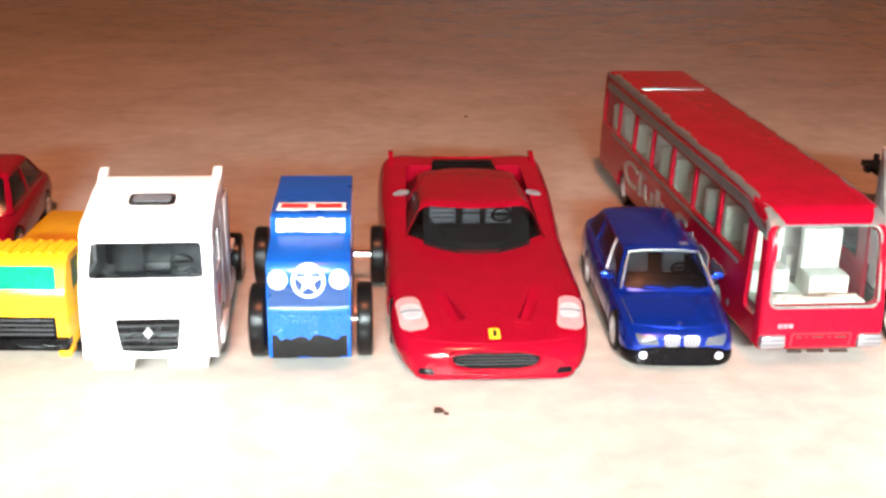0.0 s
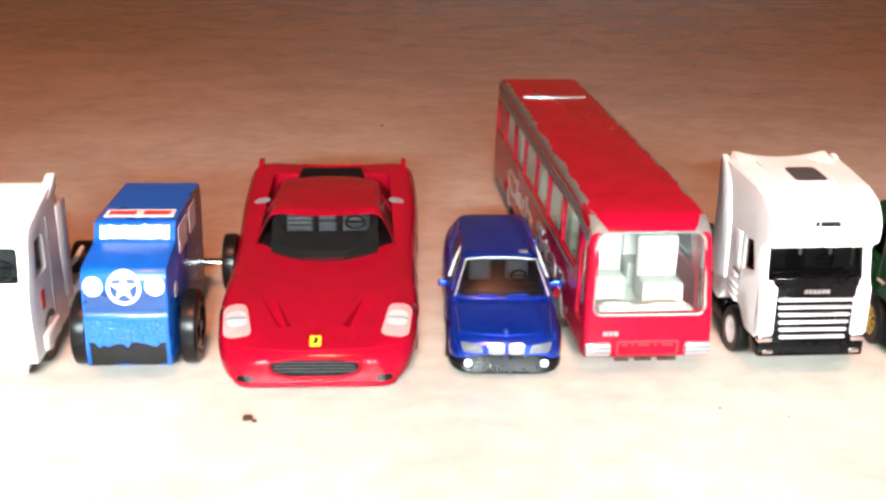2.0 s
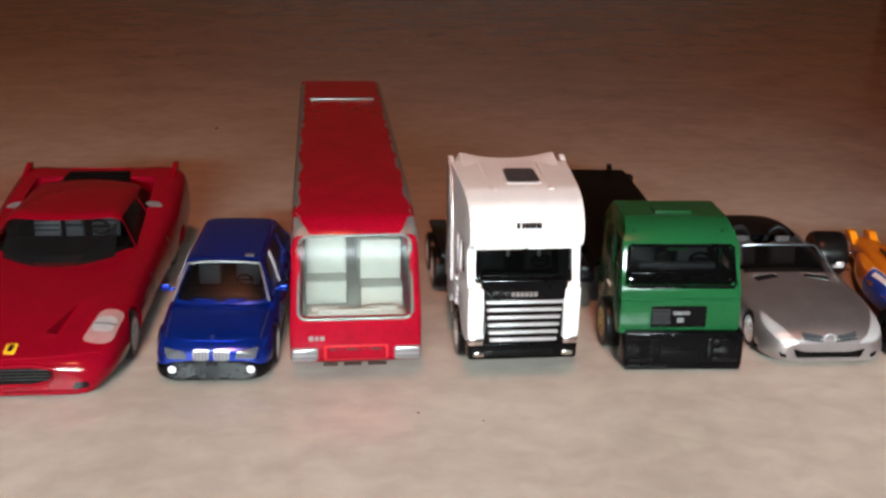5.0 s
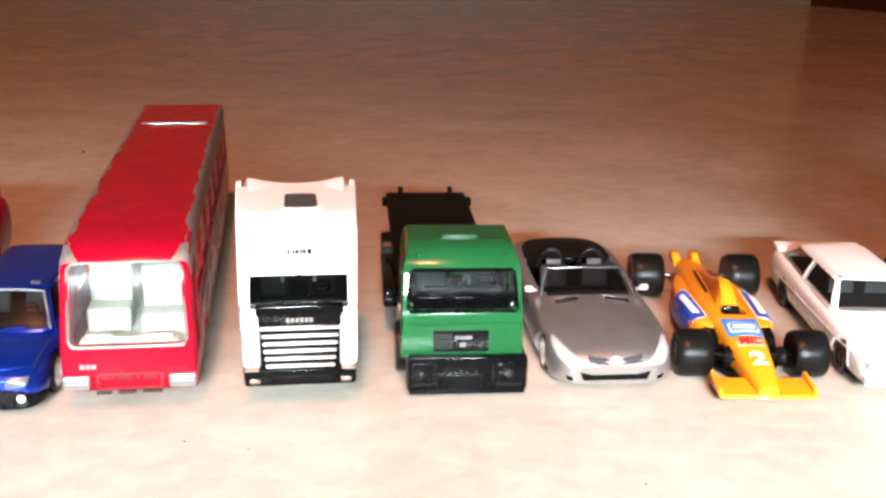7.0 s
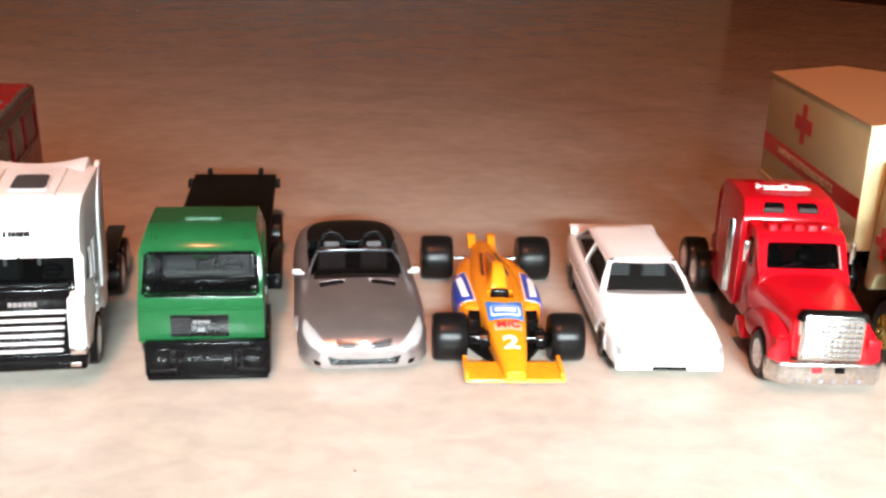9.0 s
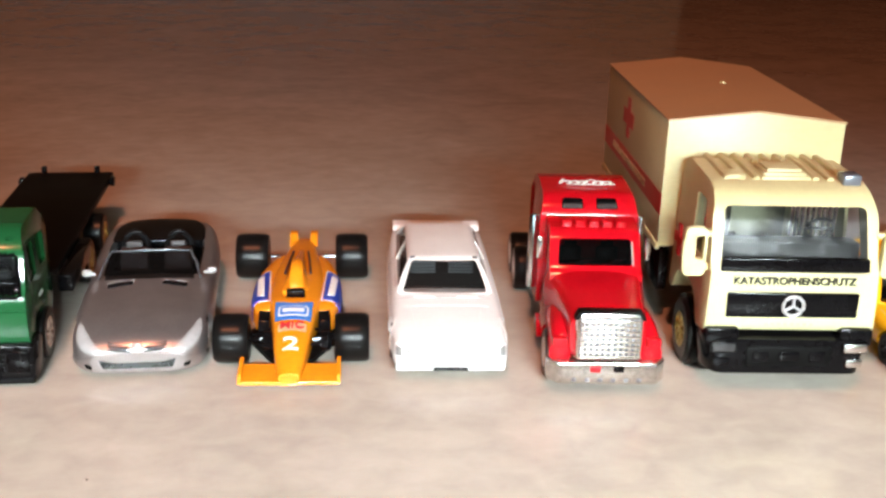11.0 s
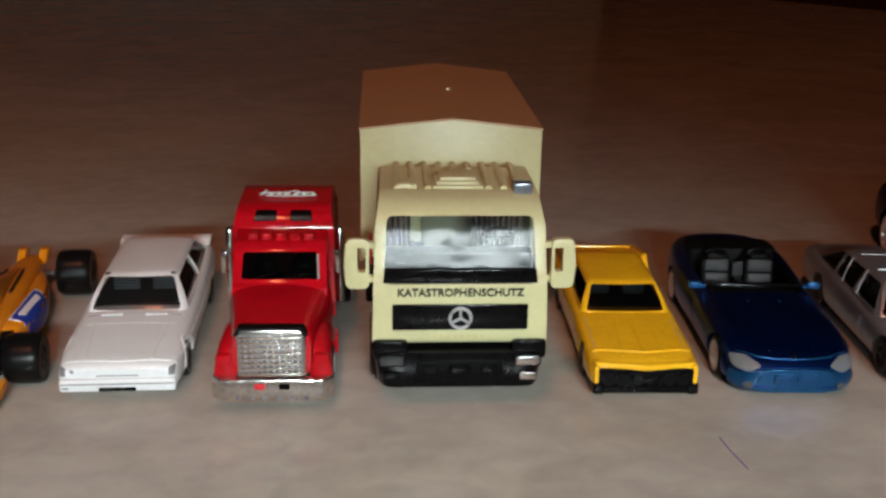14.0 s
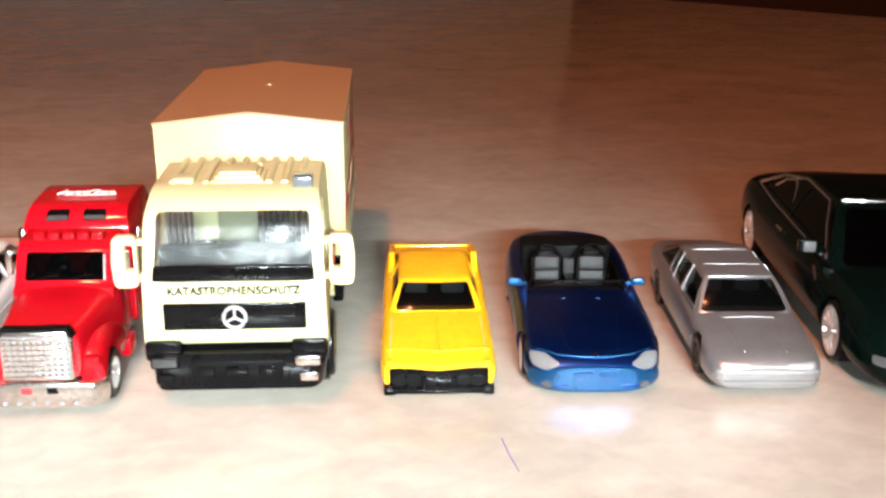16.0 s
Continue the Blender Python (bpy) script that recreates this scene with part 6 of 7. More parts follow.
        bars(root, "door_print", PRINT_BLACK, [(s * 21.2 - 0.4, s * 21.2 + 0.4)], (16, 21, 26.5, 29.5))
    for k in range(9):
        x = -14.8 + 3.7 * k
        if abs(x) > 5:
            part("roof_rib", tube([(x, 15, 51.0), (x, 26, 51.7), (x, 36.5, 51.6)], 0.9, 8), CREAM, root)
        else:
            part("roof_rib", tube([(x, 30, 51.7), (x, 36.5, 51.6)], 0.9, 8), CREAM, root)
    for k in range(3):
        part("roof_hatch", box(-6.2 + 0.9 * k, 6.2 - 0.9 * k, 15 + k, 27 - k, 50.6 + 0.8 * k, 51.8 + 0.8 * k, 0.4), CREAM, root)
    part("roof_vent", box(-15.4, -10, 15.5, 21, 50.4, 52.2, 0.7), CREAM, root)
    part("beacon", box(13.2, 17.8, 12.0, 17.0, 50.4, 53.2, 0.5), surface("grey_blue_lamp", (0.20, 0.23, 0.27), 0.2, metal=0.5, coat=0.6), root, "grey-blue beacon on the roof")
    # box body with a shallow ridged roof
    bw, y0, y1 = 24.2, 42, 132
    sect = [(-bw, 24), (bw, 24), (bw, 59.9), (0, 62.5), (-bw, 59.9)]
    t3 = prism(sect, "y", y0, y1, 0.35, 2)
    tree3 = skin(t3)
    body = part("box_body", t3, CREAM, root, "pale yellow box body")
    cover = prism([(-bw - 0.25, 59.6), (-bw - 0.25, 60.1), (0, 62.9), (bw + 0.25, 60.1), (bw + 0.25, 59.6), (0, 62.3)], "y", y0 - 0.2, y1 + 0.2)
    part("box_roof", cover, CREAM_BOX, body, "tan ridged roof cover")
    part("roof_pip", lathe([(0, 1.0), (0.4, 0.9), (0.7, 0.2)], (1.5, 84, 62.7), "z", 12), CREAM, body)
    for s in (-1, 1):
        part("red_band", patch(tree3, rect(y0 + 0.3, y1 - 0.3, 33.0, 39.0), "x", s * 90, 0.12, 4), PRINT_RED, body, "red band along the box")
        lettering("KATASTROPHENSCHUTZ", 2.1, body, FADED_PRINT, (s * (bw + 0.25), (y0 + y1) / 2 + 2, 36.2), rx=90, rz=90 * s, width=52, depth=0.12)
        big = patch(tree3, rect(92.2, 96.6, 42.8, 55.6), "x", s * 90, 0.12, 2)
        add(big, patch(tree3, rect(86.6, 102.2, 46.8, 51.4), "x", s * 90, 0.16, 2))
        part("red_cross", big, PRINT_RED, body, "red cross")
        part("lower_edge", box(*sorted((s * (bw - 0.6), s * (bw + 0.5))), y0, y1, 23.0, 25.0, 0.3), CREAM, body)
        part("side_skirt", box(*sorted((s * 20, s * 23)), 44, 78, 10, 23.5, 0.8), BLACK, root)
    part("chassis", box(-9, 9, 10, 120, 10, 24, 0.8), BLACK, root)
    part("dash", box(-18, 18, 7, 13, 28, 37.4, 1.0), BLACK_MATT, root)
    steering(root, 10, 15, 38.5, 3.6)
    part("rear_panel", box(-8, 8, 34.5, 35.5, 28.4, 46, 0.4), surface("olive_panel", (0.22, 0.22, 0.13), 0.5), root)
    seats(root, BLACK, (-10, 10), 24, 28, 9, 5, 3)
    for s in (-1, 1):
        for k in range(5 if s < 0 else 9):
            part("curtain_rib", lathe([(35, 0.62), (46.5, 0.62)], (-17.4 + 1.35 * k if s < 0 else 4.4 + 1.4 * k, 20, 0), "z", 8), CHROME, root)


def red_bonnet_truck():
    root = thing("red_bonnet_truck", "glossy red die-cast bonneted truck with chrome grille", "toy truck", 343.4, 243.4, -5.6)
    hood = hull([(2, 9.0, 9, 20.6, 21.4), (3, 9.4, 8.6, 21.2, 22.0), (10, 10.2, 8.4, 21.9, 22.6), (20, 11.6, 8.4, 22.6, 23.3), (27, 12.8, 8.4, 23.0, 23.8), (29, 12.8, 8.4, 23.0, 23.8)])
    part("bonnet", hood, TRUCK_RED, root)
    prof = [(24, 8), (24, 23), (26, 24), (29.5, 31.4), (32, 33.2), (46, 34.4), (46, 8)]
    screen = rounded([(-9.8, 24.6), (9.8, 24.6), (9.4, 31.0), (-9.4, 31.0)], 0.9)
    cab_shell(root, prof, 12.6, TRUCK_RED, screen, [rounded([(31, 23), (38, 22.4), (38, 30.4), (33, 31)], 0.8)], BLACK_GLASS, 0.06, 1.2, floor=20, round_r=1.2)
    # pale strip painted in as the glint along the right windscreen pillar
    part("pillar_glint", tube([(9.9, 25.6, 25.0), (9.6, 28.6, 30.6)], 0.22, 6), SILVER_LIGHT, root, "pale strip for the glint on the right pillar")
    sleeper = prism(rounded([(40, 8), (40, 34), (41.5, 37.0), (45, 39.0), (58, 40.0), (65, 39.2), (67, 36), (67, 8)], 3.0), "x", -13.4, 13.4, 2.8, 4)
    for v in sleeper.verts:
        v.co.x *= 1 - 0.09 * max(0.0, (v.co.z - 33.5) / 6.5)
    t2 = skin(sleeper)
    part("sleeper", sleeper, TRUCK_RED, root)
    for s in (-1, 1):
        part("sleeper_window", patch(t2, rounded([(s * 1.8, 35.7), (s * 7.8, 35.7), (s * 7.3, 38.0), (s * 1.8, 38.0)], 0.6), "y", -90, 0.2), BLACK, root, "black-framed roof window")
        part("sleeper_pane", patch(t2, rounded([(s * 2.1, 35.9), (s * 7.5, 35.9), (s * 7.2, 36.8), (s * 2.1, 36.8)], 0.3), "y", -90, 0.4), DARK_SEAT, root)
        fender = smooth(loft([[(s * (8.2 + a * 6.0), y, 5.0 + b * h) for a, b in ((0, 0), (1, 0), (1, 0.55), (0.86, 0.9), (0.45, 1.0), (0, 1.0))] for y, h in ((2.6, 8.5), (3.4, 10.5), (8, 12.4), (14, 13.0), (20, 12.0), (26, 9.6), (29, 8.0))]), 1)
        part("fender", arches(fender, 30, [(12, 7.2)], 6.2, 7), TRUCK_RED, root)
        wheel(root, s * 12.0, 12, 6.2, 4.4, RIM, 0.62, 8)
        for y in (74, 88):
            wheel(root, s * 13.2, y, 6.6, 7.0, RIM, 0.55, 8)
        part("exhaust_pipe", lathe([(12, 1.3), (32, 1.3), (33, 0.9)], (s * 14.7, 44, 0), "z", 14), CHROME, root, "upright chrome exhaust pipe")
        part("step", prism(rounded([(25, 4.5), (34, 4.5), (32, 9), (26, 9)], 0.8), "x", s * 11.8, s * 14.6, 0.4), TRUCK_RED, root)
        part("headlight", box(*sorted((s * 9.8, s * 13.4)), 1.4, 4, 12.0, 14.6, 0.6), TRUCK_RED, root)
        part("mirror", box(*sorted((s * 13.6, s * 15.2)), 30, 31, 25, 31, 0.3), CHROME, root)
    part("grille_shell", box(-8.2, 8.2, -0.2, 3.6, 9.4, 21.8, 1.0), GRILLE_CHROME, root, "chrome grille shell")
    part("grille_cap", prism(rounded([(-8.8, 20.2), (-7.6, 22.4), (7.6, 22.4), (8.8, 20.2), (7.8, 20.2), (7.0, 21.7), (-7.0, 21.7), (-7.8, 20.2)], 0.4), "y", -0.5, 2.4, 0.2), BLACK_MATT, root, "dark rim over the grille")
    part("grille_recess", box(-7.3, 7.3, -0.45, 0.4, 10.2, 20.6, 0.2), GREY_SEAT, root)
    for k in range(10):
        part("grille_bar", box(-6.95 + 1.45 * k, -6.25 + 1.45 * k, -0.8, 0.2, 10.4, 20.4, 0.15), GRILLE_CHROME, root)
    for k in range(8):
        part("grille_slat", box(-7.2, 7.2, -0.95 + 0.06 * (k % 2), -0.3, 10.5 + 1.3 * k, 11.15 + 1.3 * k, 0.18), GRILLE_CHROME, root)
    bumper = [(-14.6, 2.4), (-12.2, -0.6), (12.2, -0.6), (14.6, 2.4), (14.6, 5.4), (11.6, 2.6), (-11.6, 2.6), (-14.6, 5.4)]
    part("bumper", prism(bumper, "z", 3.4, 9.0, 0.5), GRILLE_CHROME, root, "wide chrome bumper")
    for s in (-1, 1):
        part("bumper_lamp", box(*sorted((s * 1.6, s * 4.2)), -0.95, -0.2, 6.6, 8.2, 0.3), PRINT_RED if s < 0 else BLACK, root, "small red and black bumper lamp")
    for k in range(6):
        part("bumper_rivet", box(-8.6 + 3.2 * k, -7.4 + 3.2 * k, -0.9, -0.2, 3.9, 5.0, 0.3), GREY_SEAT, root)
    for k in range(5):
        part("roof_light", smooth(box(-8.6 + 3.6 * k, -5.8 + 3.6 * k, 32.4, 36.0, 32.8, 35.0, 0.5), 1), TRUCK_RED, root)
    # a flowing white script on the roof, as plain strokes
    pts = []
    for k in range(181):
        t = k / 180
        turn = 2 * math.pi * 6.5 * t
        tall = 2.3 if t < 0.13 else (1.9 if 0.52 < t < 0.66 else 0.95)
        rise = tall * math.cos(turn)
        pts.append((-7.2 + 14.4 * t + 0.85 * math.sin(turn) + 0.45 * rise, 52.6 + rise + (tall - 0.95) * 0.8, 40.05))
    stroke = tube(pts, 0.17, 6)
    add(stroke, tube([(-5.4, 50.6, 40.05), (-1, 50.2, 40.05), (4, 50.3, 40.05), (8.2, 51.0, 40.05)], 0.15, 6))
    part("roof_script", stroke, PRINT_WHITE, root, "white scrawl-like print")
    part("chassis", box(-5.5, 5.5, 28, 98, 7, 12, 0.6), BLACK, root)
    part("coupling", lathe([(0, 5.4), (1.8, 5.4), (2.2, 4)], (0, 80, 12), "z", 20), BLACK, root)
    part("dash", box(-9, 9, 28, 32, 20.4, 25.0, 0.6), BLACK, root)
    seats(root, BLACK, (-5, 5), 36, 20.5, 6, 6)
    part("seat_bar", box(-4.0, 4.0, 33, 34, 29.4, 30.6, 0.3), PRINT_RED, root, "red bar inside the cab")
    wipers(root, 25.4, 25.4, ((-6, -1), (2, 7)), BLACK)


def jagged(u0, u1, v_edge, v_in, n, seed):
    """A strip's outline with one torn side."""
    rnd = random.Random(seed)
    line = []
    for k in range(n + 1):
        u = u0 + (u1 - u0) * k / n
        line.append((u, v_edge + (v_in - v_edge) * (0.45 + 0.75 * rnd.random())))
    return [(u0, v_edge)] + line + [(u1, v_edge)] if u0 != u1 else line


def red_coach():
    root = thing("red_coach", "chipped red die-cast coach with ivory seats inside", "toy bus", 108.2, 251.5, 4.0)
    hw = 15.9
    prof = [(0.8, 5.2), (0, 10), (0.3, 14), (2.4, 33), (4.6, 37.8), (9, 40.4), (30, 41.8), (176, 43.6), (182, 42.0), (184, 30), (184, 5.6), (120, 5)]
    screen = rounded([(-13.4, 17.2), (13.4, 17.2), (12.8, 36.6), (-12.8, 36.6)], 2.2)
    wins = [rounded([(4.5, 13), (12.5, 13), (12.5, 34), (7, 34)], 1.2)]
    for k in range(7):
        a = 17.0 + 23.2 * k
        wins.append(rect(a, a + 21.2, 23.5, 36, 0.8))

    def narrowed(bm):
        for v in bm.verts:
            v.co.x *= 1 - 0.07 * max(0.0, (v.co.z - 16) / 26)
        return bm
    long_box = prism(rounded(prof, 3.0), "x", -hw, hw)
    bmesh.ops.bisect_plane(long_box, geom=long_box.verts[:] + long_box.edges[:] + long_box.faces[:], plane_co=(0, 0, 16), plane_no=(0, 0, 1))
    bmesh.ops.bevel(long_box, geom=[e for e in long_box.edges if e.is_manifold and e.calc_face_angle(0) > 0.8], offset=1.4, segments=3, profile=0.5, affect="EDGES")
    solid = narrowed(long_box)
    tree = skin(solid)
    inner = narrowed(prism([(2.2, 13.4), (4.4, 33), (8, 39.4), (179, 41.4), (181.4, 30), (181.4, 13)], "x", -hw + 1.1, hw - 1.1))
    bmesh.ops.bisect_plane(inner, geom=inner.verts[:] + inner.edges[:] + inner.faces[:], plane_co=(0, 0, 16), plane_no=(0, 0, 1))
    cutters = [inner, prism(screen, "y", -20, 20)]
    cutters += [prism([(s * 9.5, 187), (s * 21, 187), (s * 21, 173.5)], "z", -5, 70) for s in (-1, 1)]
    for w in wins:
        for s in (-1, 1):
            cutters.append(prism(w, "x", s * 6, s * 30))
    body = part("body", arches(cut(solid, *cutters), 30, [(35, 6.6), (143, 6.6)], 6.0, 5.6), BUS_RED, root)
    part("windscreen", patch(tree, [(u * 1.02, 26 + (v - 26) * 1.02) for u, v in screen], "y", -300, -0.3, 8, 0.12), GLASS, root)
    for w in wins:
        cu, cv = sum(p[0] for p in w) / len(w), sum(p[1] for p in w) / len(w)
        for s in (-1, 1):
            part("side_window", patch(tree, [(cu + (u - cu) * 1.04, cv + (v - cv) * 1.04) for u, v in w], "x", s * 300, -0.5, 4, 0.12), SIDE_GLASS, root)
    rim_pts = []
    for u, v in [(u * 1.03, 26 + (v - 26) * 1.025) for u, v in screen + screen[:1]]:
        hit = tree.ray_cast(Vector((u, -300, v)), Vector((0, 1, 0)))[0]
        rim_pts.append(hit)
    part("screen_rim", tube(rim_pts, 0.38, 8), BARE, root, "bare grey worn windscreen rim")
    for s in (-1, 1):
        strip = jagged(6, 177, s * 14.9, s * 13.1, 60, 3 + s)
        part("worn_roof_edge", patch(tree, [(v, u) for u, v in strip], "z", 90, 0.1, 14), BARE, root, "paint worn to grey metal along the roof edge")
        rnd = random.Random(40 + s)
        corner = [(s * 15.0, 4.4), (s * 15.0, 10)] + [(s * (13.8 - 0.7 * k + rnd.uniform(-0.4, 0.3)), 9 - 1.1 * k + rnd.uniform(-0.6, 0.6)) for k in range(4)] + [(s * 10.6, 4.4)]
        part("worn_corner", patch(tree, corner, "z", 90, 0.14, 8), BARE, root, "paint worn off the roof's front corner")
        rail = rect(4, 176, 36.6, 39.4)
        part("window_rail", patch(tree, rail, "x", s * 90, 0.1, 10), BARE, root, "bare metal rail above the windows")
        part("headlight", box(*sorted((s * 9.2, s * 15.6)), -0.7, 2, 6.4, 10.0, 0.7), SILVER_GREY, root, "worn silver headlight block")
        for k in range(2):
            part("lamp_line", box(*sorted((s * 9.4, s * 15.3)), -0.9, -0.5, 7.5 + 1.2 * k, 7.8 + 1.2 * k), GREY_SEAT, root)
        wheel(root, s * 12.4, 35, 6.0, 4.8, RIM, 0.6, 8)
        wheel(root, s * 12.4, 143, 6.0, 4.8, RIM, 0.6, 8)
        part("belt_chip", patch(tree, rect(20, 162, 21.6, 22.4), "x", s * 90, 0.12, 10), BARE, root, "worn grey line under the windows")
        for k in range(10):
            rnd = random.Random(70 + k + s)
            u, v = 22 + 13 * k + rnd.uniform(-4, 4), rnd.uniform(8, 19)
            o = [(u + rnd.uniform(0.5, 1.8) * math.cos(a), v + rnd.uniform(0.4, 1.4) * math.sin(a)) for a in [i * math.pi / 5 for i in range(10)]]
            part("paint_chip", patch(tree, o, "x", s * 90, 0.08, 3), BARE, root)
    lettering("Club Star", 8.4, root, SILVER_GREY, (-hw + 0.0, 84, 14.6), rx=90, rz=-90, width=112, depth=0.3, name="side_lettering")
    lettering("Club Star", 8.4, root, SILVER_GREY, (hw - 0.0, 84, 14.6), rx=90, rz=90, width=112, depth=0.3, name="side_lettering")
    part("roof_strip", box(-11.4, 11.4, 140, 142.4, 42.4, 43.5, 0.3), SILVER_GREY, root, "worn silver roof strip")
    part("panel_groove", patch(tree, rect(-7.8, 7.8, 6.2, 10.4, 0.5), "y", -90, 0.05), PRINT_RED, root, "darker groove round the number panel")
    part("number_panel", patch(tree, rect(-7.2, 7.2, 6.8, 9.8, 0.4), "y", -90, 0.25), BUS_RED, root)
    bars(root, "panel_chip", BROWN_DARK, [(-6.4, -5.0), (-4.2, -3.6), (-2.4, 0.4), (1.6, 2.2), (3.4, 6.2)], (-0.35, 0.4, 9.2, 9.6))
    bars(root, "bumper_chip", BROWN_DARK, [(-8, -4.5), (-3, 1.2), (2.8, 7.4)], (0.1, 1.2, 5.0, 5.5))
    bars(root, "nameplate_bar", SILVER_GREY, [(-11.4, -10.2), (-9.9, -9.0), (-8.7, -7.6)], (-0.15, 0.4, 11.8, 12.9))
    part("floor", box(-13, 13, 3, 181, 12.2, 13.6, 0.2), IVORY, root)
    part("dash", box(-11.8, 11.8, 2.8, 7.5, 13, 17.4, 0.6), IVORY, root)
    for x0, x1, y in ((-9, 6, 3.0), (2, 10, 4.6), (-10.5, -4, 5.0)):
        part("dash_slat", box(x0, x1, y, y + 1.2, 17.4, 18.5, 0.2), IVORY, root)
    for k in range(10):
        for s in (-1, 1):
            y = 14 + 16.4 * k + (5 if s < 0 else 0)
            bm = box(*sorted((s * 1.6, s * 12.4)), y, y + 8, 13.4, 20, 0.8)
            add(bm, box(*sorted((s * 1.6, s * 12.2)), y + 6.4, y + 9.6, 13.4, 30.5, 0.9))
            part("seat", bm, IVORY, root)


def blue_jeep():
    root = thing("blue_wooden_jeep", "blue painted wooden toy jeep with white star", "toy car", -17.6, 245.7, 3.0)
    prof = [(0.8, 4.4), (0, 10), (0, 17.4), (0.5, 18.6), (0.5, 26.5), (1.6, 29.2), (8, 30.4), (15.5, 31.4), (17.6, 35.4), (19, 35.9), (55, 35.6), (57, 32), (57, 5), (54, 4.4)]
    solid = prism(rounded(prof, 1.2), "x", -9.9, 9.9, 0.5, 2)
    tree = skin(solid)
    part("body", solid, BLUE_WOOD, root)
    part("rough_panel", patch(tree, rect(-9.5, 9.5, 5.0, 17.0), "y", -90, 0.05, 4), BLUE_ROUGH, root, "rough brushed blue paint")
    part("dark_band", patch(tree, rect(-9.4, 9.4, 18.0, 24.0), "y", -90, 0.08), BLUE_DARK_BAND, root)
    rnd = random.Random(4)
    smear = [(-9.0 + 18 * k / 16, 5.0 + rnd.uniform(-0.3, 0.4)) for k in range(17)] + [(9.0 - 18 * k / 16, 10.8 + rnd.uniform(-1.2, 0.6)) for k in range(17)]
    part("painted_bumper", patch(tree, smear, "y", -90, 0.12), PRINT_BLACK, root, "ragged black painted bumper")
    for s in (-1, 1):
        part("painted_lamp", patch(tree, oval(s * 7.2, 25.2, 2.3, 2.4), "y", -90, 0.12), PRINT_WHITE, root, "white round painted lamp")
        part("side_band", patch(tree, rect(20, 32, 26.5, 33.4, 0.4), "x", s * 90, 0.12), PRINT_WHITE, root, "white painted side window")
        part("side_band", patch(tree, rect(36, 46, 26.5, 33.4, 0.4), "x", s * 90, 0.12), PRINT_WHITE, root, "white painted side window")
        part("side_mark", patch(tree, oval(12, 20, 2.0, 2.0), "x", s * 90, 0.12), PRINT_WHITE, root)
        part("axle", tube([(s * 8, 14, 9.4), (s * 14, 14, 9.4)], 1.0, 10), CHROME, root)
        part("axle", tube([(s * 8, 64, 8.6), (s * 17, 64, 8.6)], 1.2, 10), CHROME, root)
        wheel(root, s * 13.2, 14, 9.4, 4.0, BLACK, 0.72, 3)
        wheel(root, s * 16.8, 64, 8.6, 4.0, BLACK, 0.72, 3)
    star_ring = patch(tree, oval(0, 24.8, 4.0, 4.2, 32), "y", -90, 0.12, 16)
    part("star_disc", star_ring, PRINT_WHITE, root, "white ring round a star")
    part("star_field", patch(tree, oval(0, 24.8, 3.2, 3.4, 32), "y", -90, 0.22, 10), BLUE_DARK_BAND, root)
    pts = []
    for k in range(10):
        a, r = math.radians(90 + 36 * k), (3.2 if k % 2 == 0 else 1.3)
        pts.append((r * math.cos(a), 24.8 + r * 1.05 * math.sin(a)))
    part("star", patch(tree, pts, "y", -90, 0.32, 8), PRINT_WHITE, root, "white five-pointed star")
    edge = [(-8.4 + 16.8 * k / 14, 32.0 + rnd.uniform(-0.15, 0.15)) for k in range(15)] + [(8.4 - 16.8 * k / 14, 35.0 + rnd.uniform(-0.4, 0.2)) for k in range(15)]
    part("painted_windscreen", patch(tree, edge, "y", -90, 0.12), PRINT_WHITE, root, "white painted windscreen")
    plate = part("roof_panel", patch(tree, rect(-8.6, 8.6, 21.5, 27.5), "z", 90, 0.12), PRINT_WHITE, root, "white panel with two red bars")
    for s in (-1, 1):
        part("red_bar", patch(tree, rect(*sorted((s * 1.0, s * 7.6)), 22.9, 26.1), "z", 90, 0.22, 4), PRINT_RED, plate)


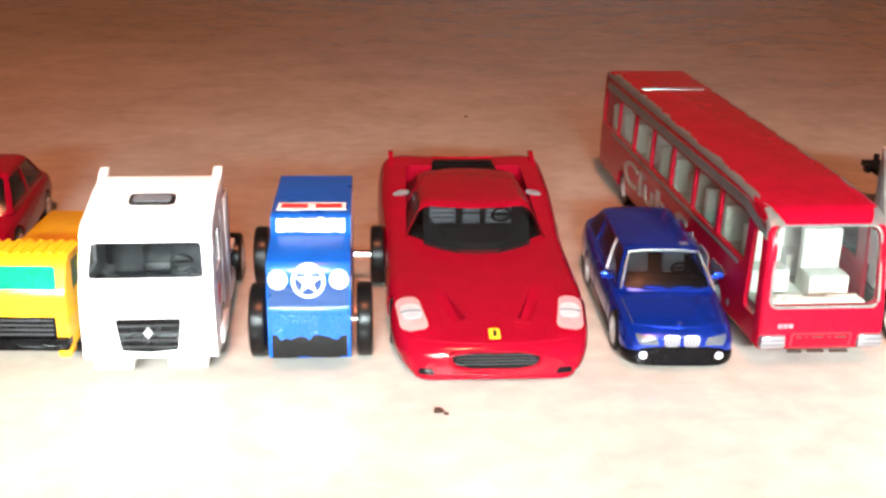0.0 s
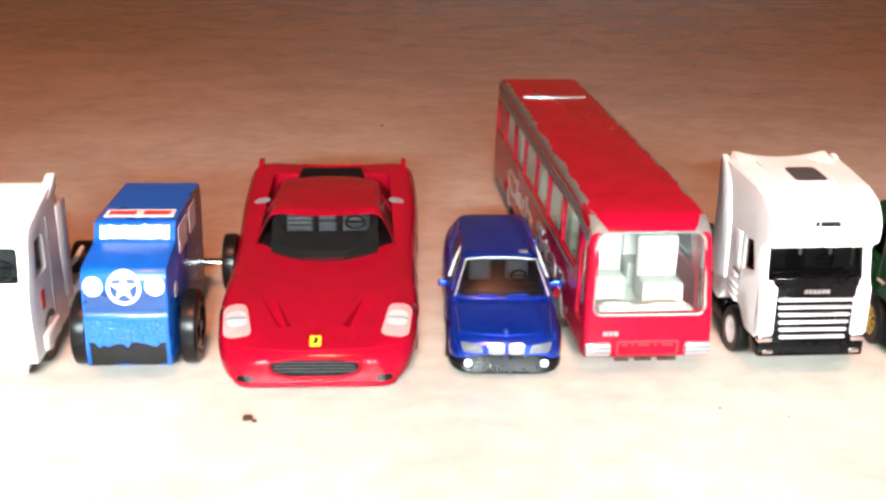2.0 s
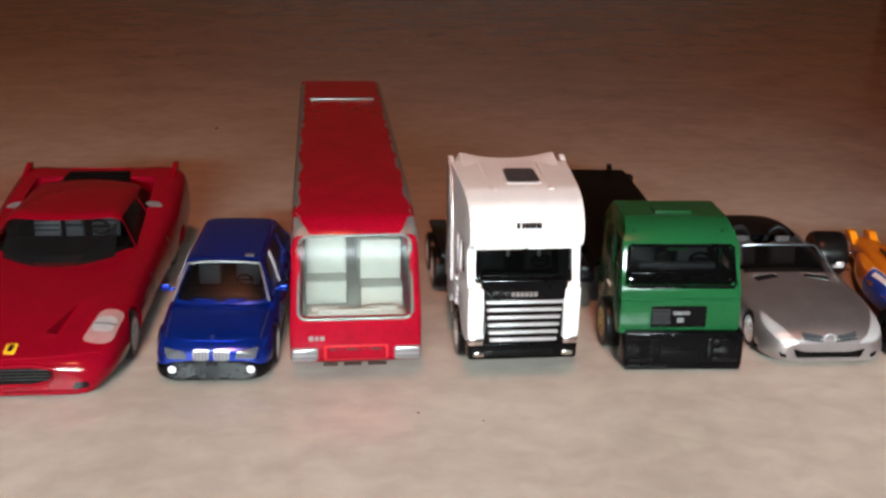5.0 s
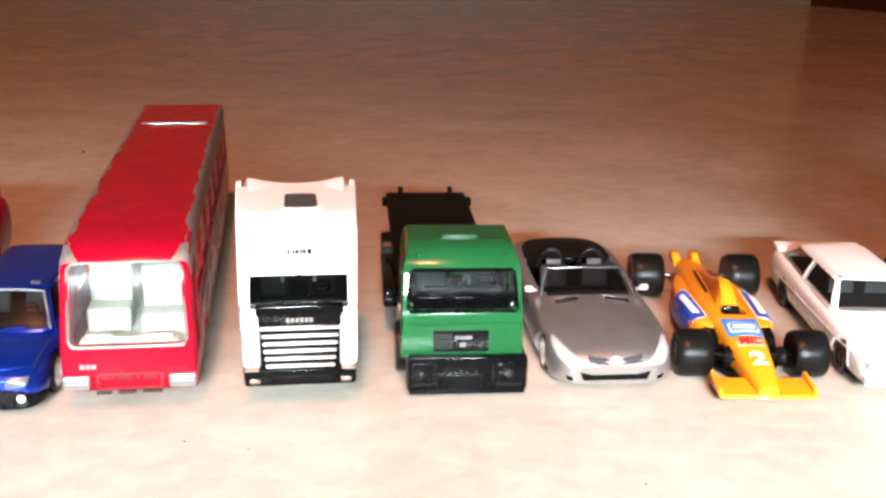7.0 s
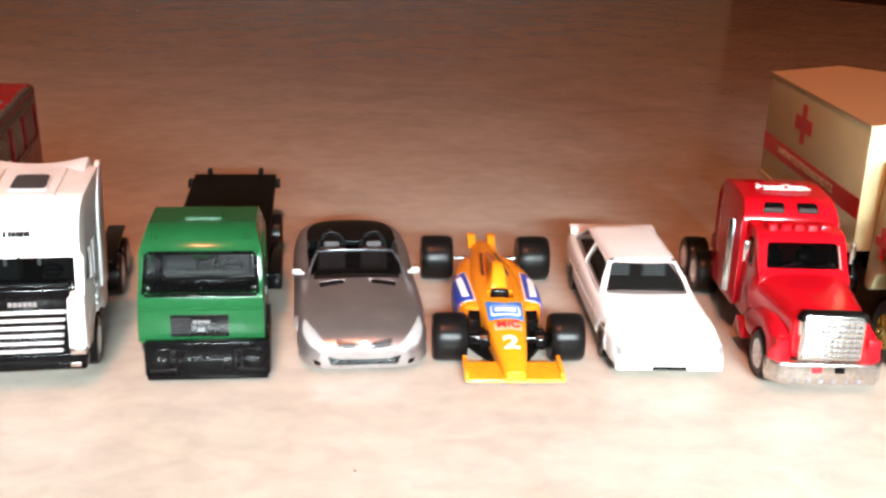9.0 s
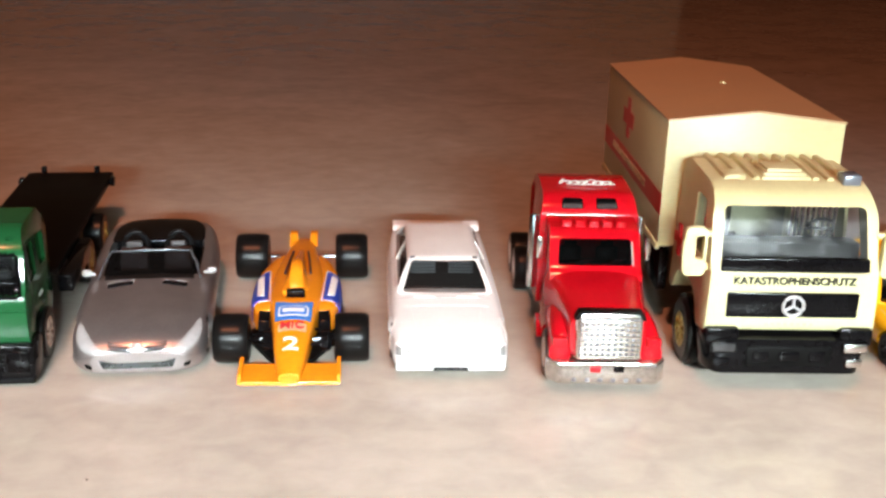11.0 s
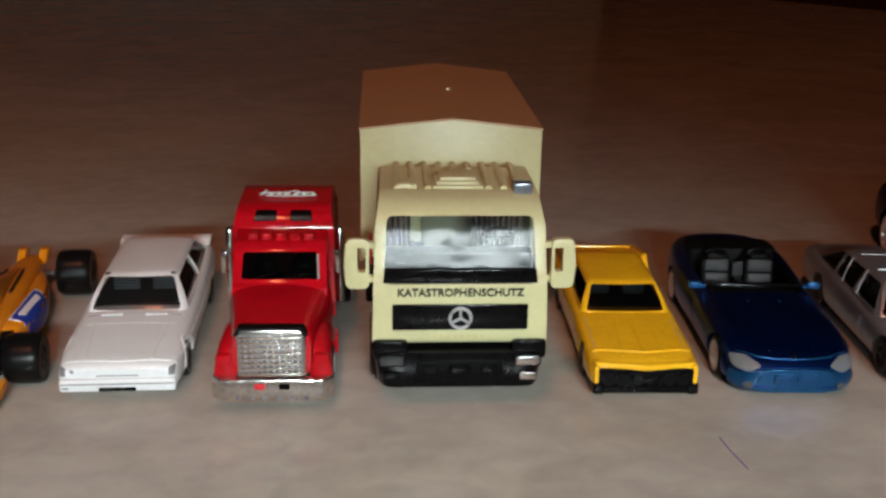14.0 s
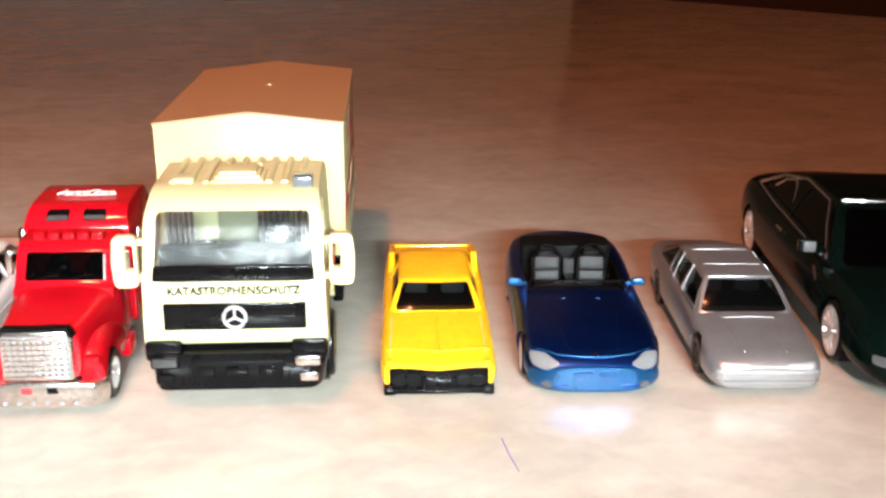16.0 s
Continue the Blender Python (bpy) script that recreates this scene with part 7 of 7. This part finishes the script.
def yellow_truck():
    root = thing("yellow_truck", "yellow die-cast truck with green windows and black grille", "toy truck", -90.7, 246.6, 0.4)
    prof = [(0.4, 6), (0, 14), (0.8, 20.6), (4.0, 27), (6, 28.2), (17, 28.4), (18, 6)]
    screen = rounded([(-13.0, 21.2), (13.0, 21.2), (12.4, 26.4), (-12.4, 26.4)], 0.8)
    cab_shell(root, prof, 15.6, YELLOW, screen, [rounded([(7, 19), (14, 19), (14, 26.4), (8, 26.4)], 0.8)], GREEN_GLASS, 0.05, 1.6, floor=18, round_r=1.4)
    for k in range(11):
        part("roof_rib", tube([(-13 + 2.6 * k, 7, 28.0), (-13 + 2.6 * k, 16.4, 28.2)], 0.75, 8), YELLOW, root)
    part("grille", box(-12.6, 12.6, -0.6, 1.0, 9.8, 14.8, 0.3), BLACK, root, "black slatted grille")
    for k in range(4):
        part("grille_slat", box(-12.2, 12.2, -0.9, -0.3, 10.3 + 1.2 * k, 10.8 + 1.2 * k, 0.1), DARK_SEAT, root)
    part("bumper", box(-15.4, 15.4, -1.4, 3, 6.4, 9.6, 0.6), BLACK, root, "black bumper")
    part("interior", box(-13, 13, 3, 16, 17, 18.4), surface("dark_green_interior", (0.01, 0.09, 0.06), 0.5), root)
    for s in (-1, 1):
        part("bumper_corner", box(*sorted((s * 12.6, s * 15.8)), -1.0, 4, 4.6, 6.8, 0.6), YELLOW, root)
        wheel(root, s * 13.4, 14, 6.4, 4.4, RIM, 0.6, 6)
        wheel(root, s * 13.4, 64, 6.4, 5.0, RIM, 0.6, 6)
    part("stake_post", box(12.6, 14.6, 24, 26, 14, 30, 0.4), YELLOW, root)
    part("load_bed", box(-15, 15, 20, 84, 10, 15, 0.8), YELLOW, root)
    part("chassis", box(-6, 6, 10, 82, 6, 11, 0.6), BLACK, root)


def red_car_behind():
    st = [(0, 11, 3, 10, 11), (2, 13.6, 2.6, 12, 13), (14, 15, 2.6, 14, 15), (40, 15.2, 2.6, 15, 16), (62, 14.6, 3, 15, 15.6), (66, 13, 4, 14, 15)]
    c = (14, 25, 14, 24, 48, 60, 13.6, 10.5)
    car("red_small_car", "red die-cast car with dark window standing behind the yellow truck", (-129, 312, 6), st, RED, 30, (13, 52), 5.2, 4.6, c, (), SMOKED, (0.5,), CHROME)


red_car_behind()
yellow_truck()
white_tractor()
blue_jeep()
red_coach()
white_long_hauler()
green_flatbed()
red_bonnet_truck()
rescue_truck()


# ---- specks and marks on the table ----
def crumb(x, y, r, seed, label="dark crumb lying on the table"):
    rnd = random.Random(seed)
    bm = bmesh.new()
    bmesh.ops.create_icosphere(bm, subdivisions=2, radius=1.0)
    for v in bm.verts:
        v.co = Vector((v.co.x * r * 1.3, v.co.y * r, v.co.z * r * 0.6)) * (1 + rnd.uniform(-0.3, 0.3))
    low = min(v.co.z for v in bm.verts)
    for v in bm.verts:
        v.co += Vector((x, y, -low))
    tagged(part("crumb", bm, BROWN_DARK, None), label, "crumb", "crumbs on the table")


crumb(13.2, 228.0, 0.9, 1)
crumb(15.0, 227.0, 0.5, 2)
crumb(123, 236, 0.22, 3)
crumb(138, 232, 0.2, 4)
crumb(225, 213, 0.2, 5)
crumb(30, 535, 0.6, 6, "pale crumb lying on the table")
mark = tube([(446.2, 219.2, 0.02), (446.3, 212, 0.02), (446.9, 204.5, 0.02)], 0.16, 6)
tagged(part("pen_mark", mark, surface("violet_ink", (0.16, 0.10, 0.34), 0.5), None), "thin violet pen line on the table", "pen mark", kind="structure")
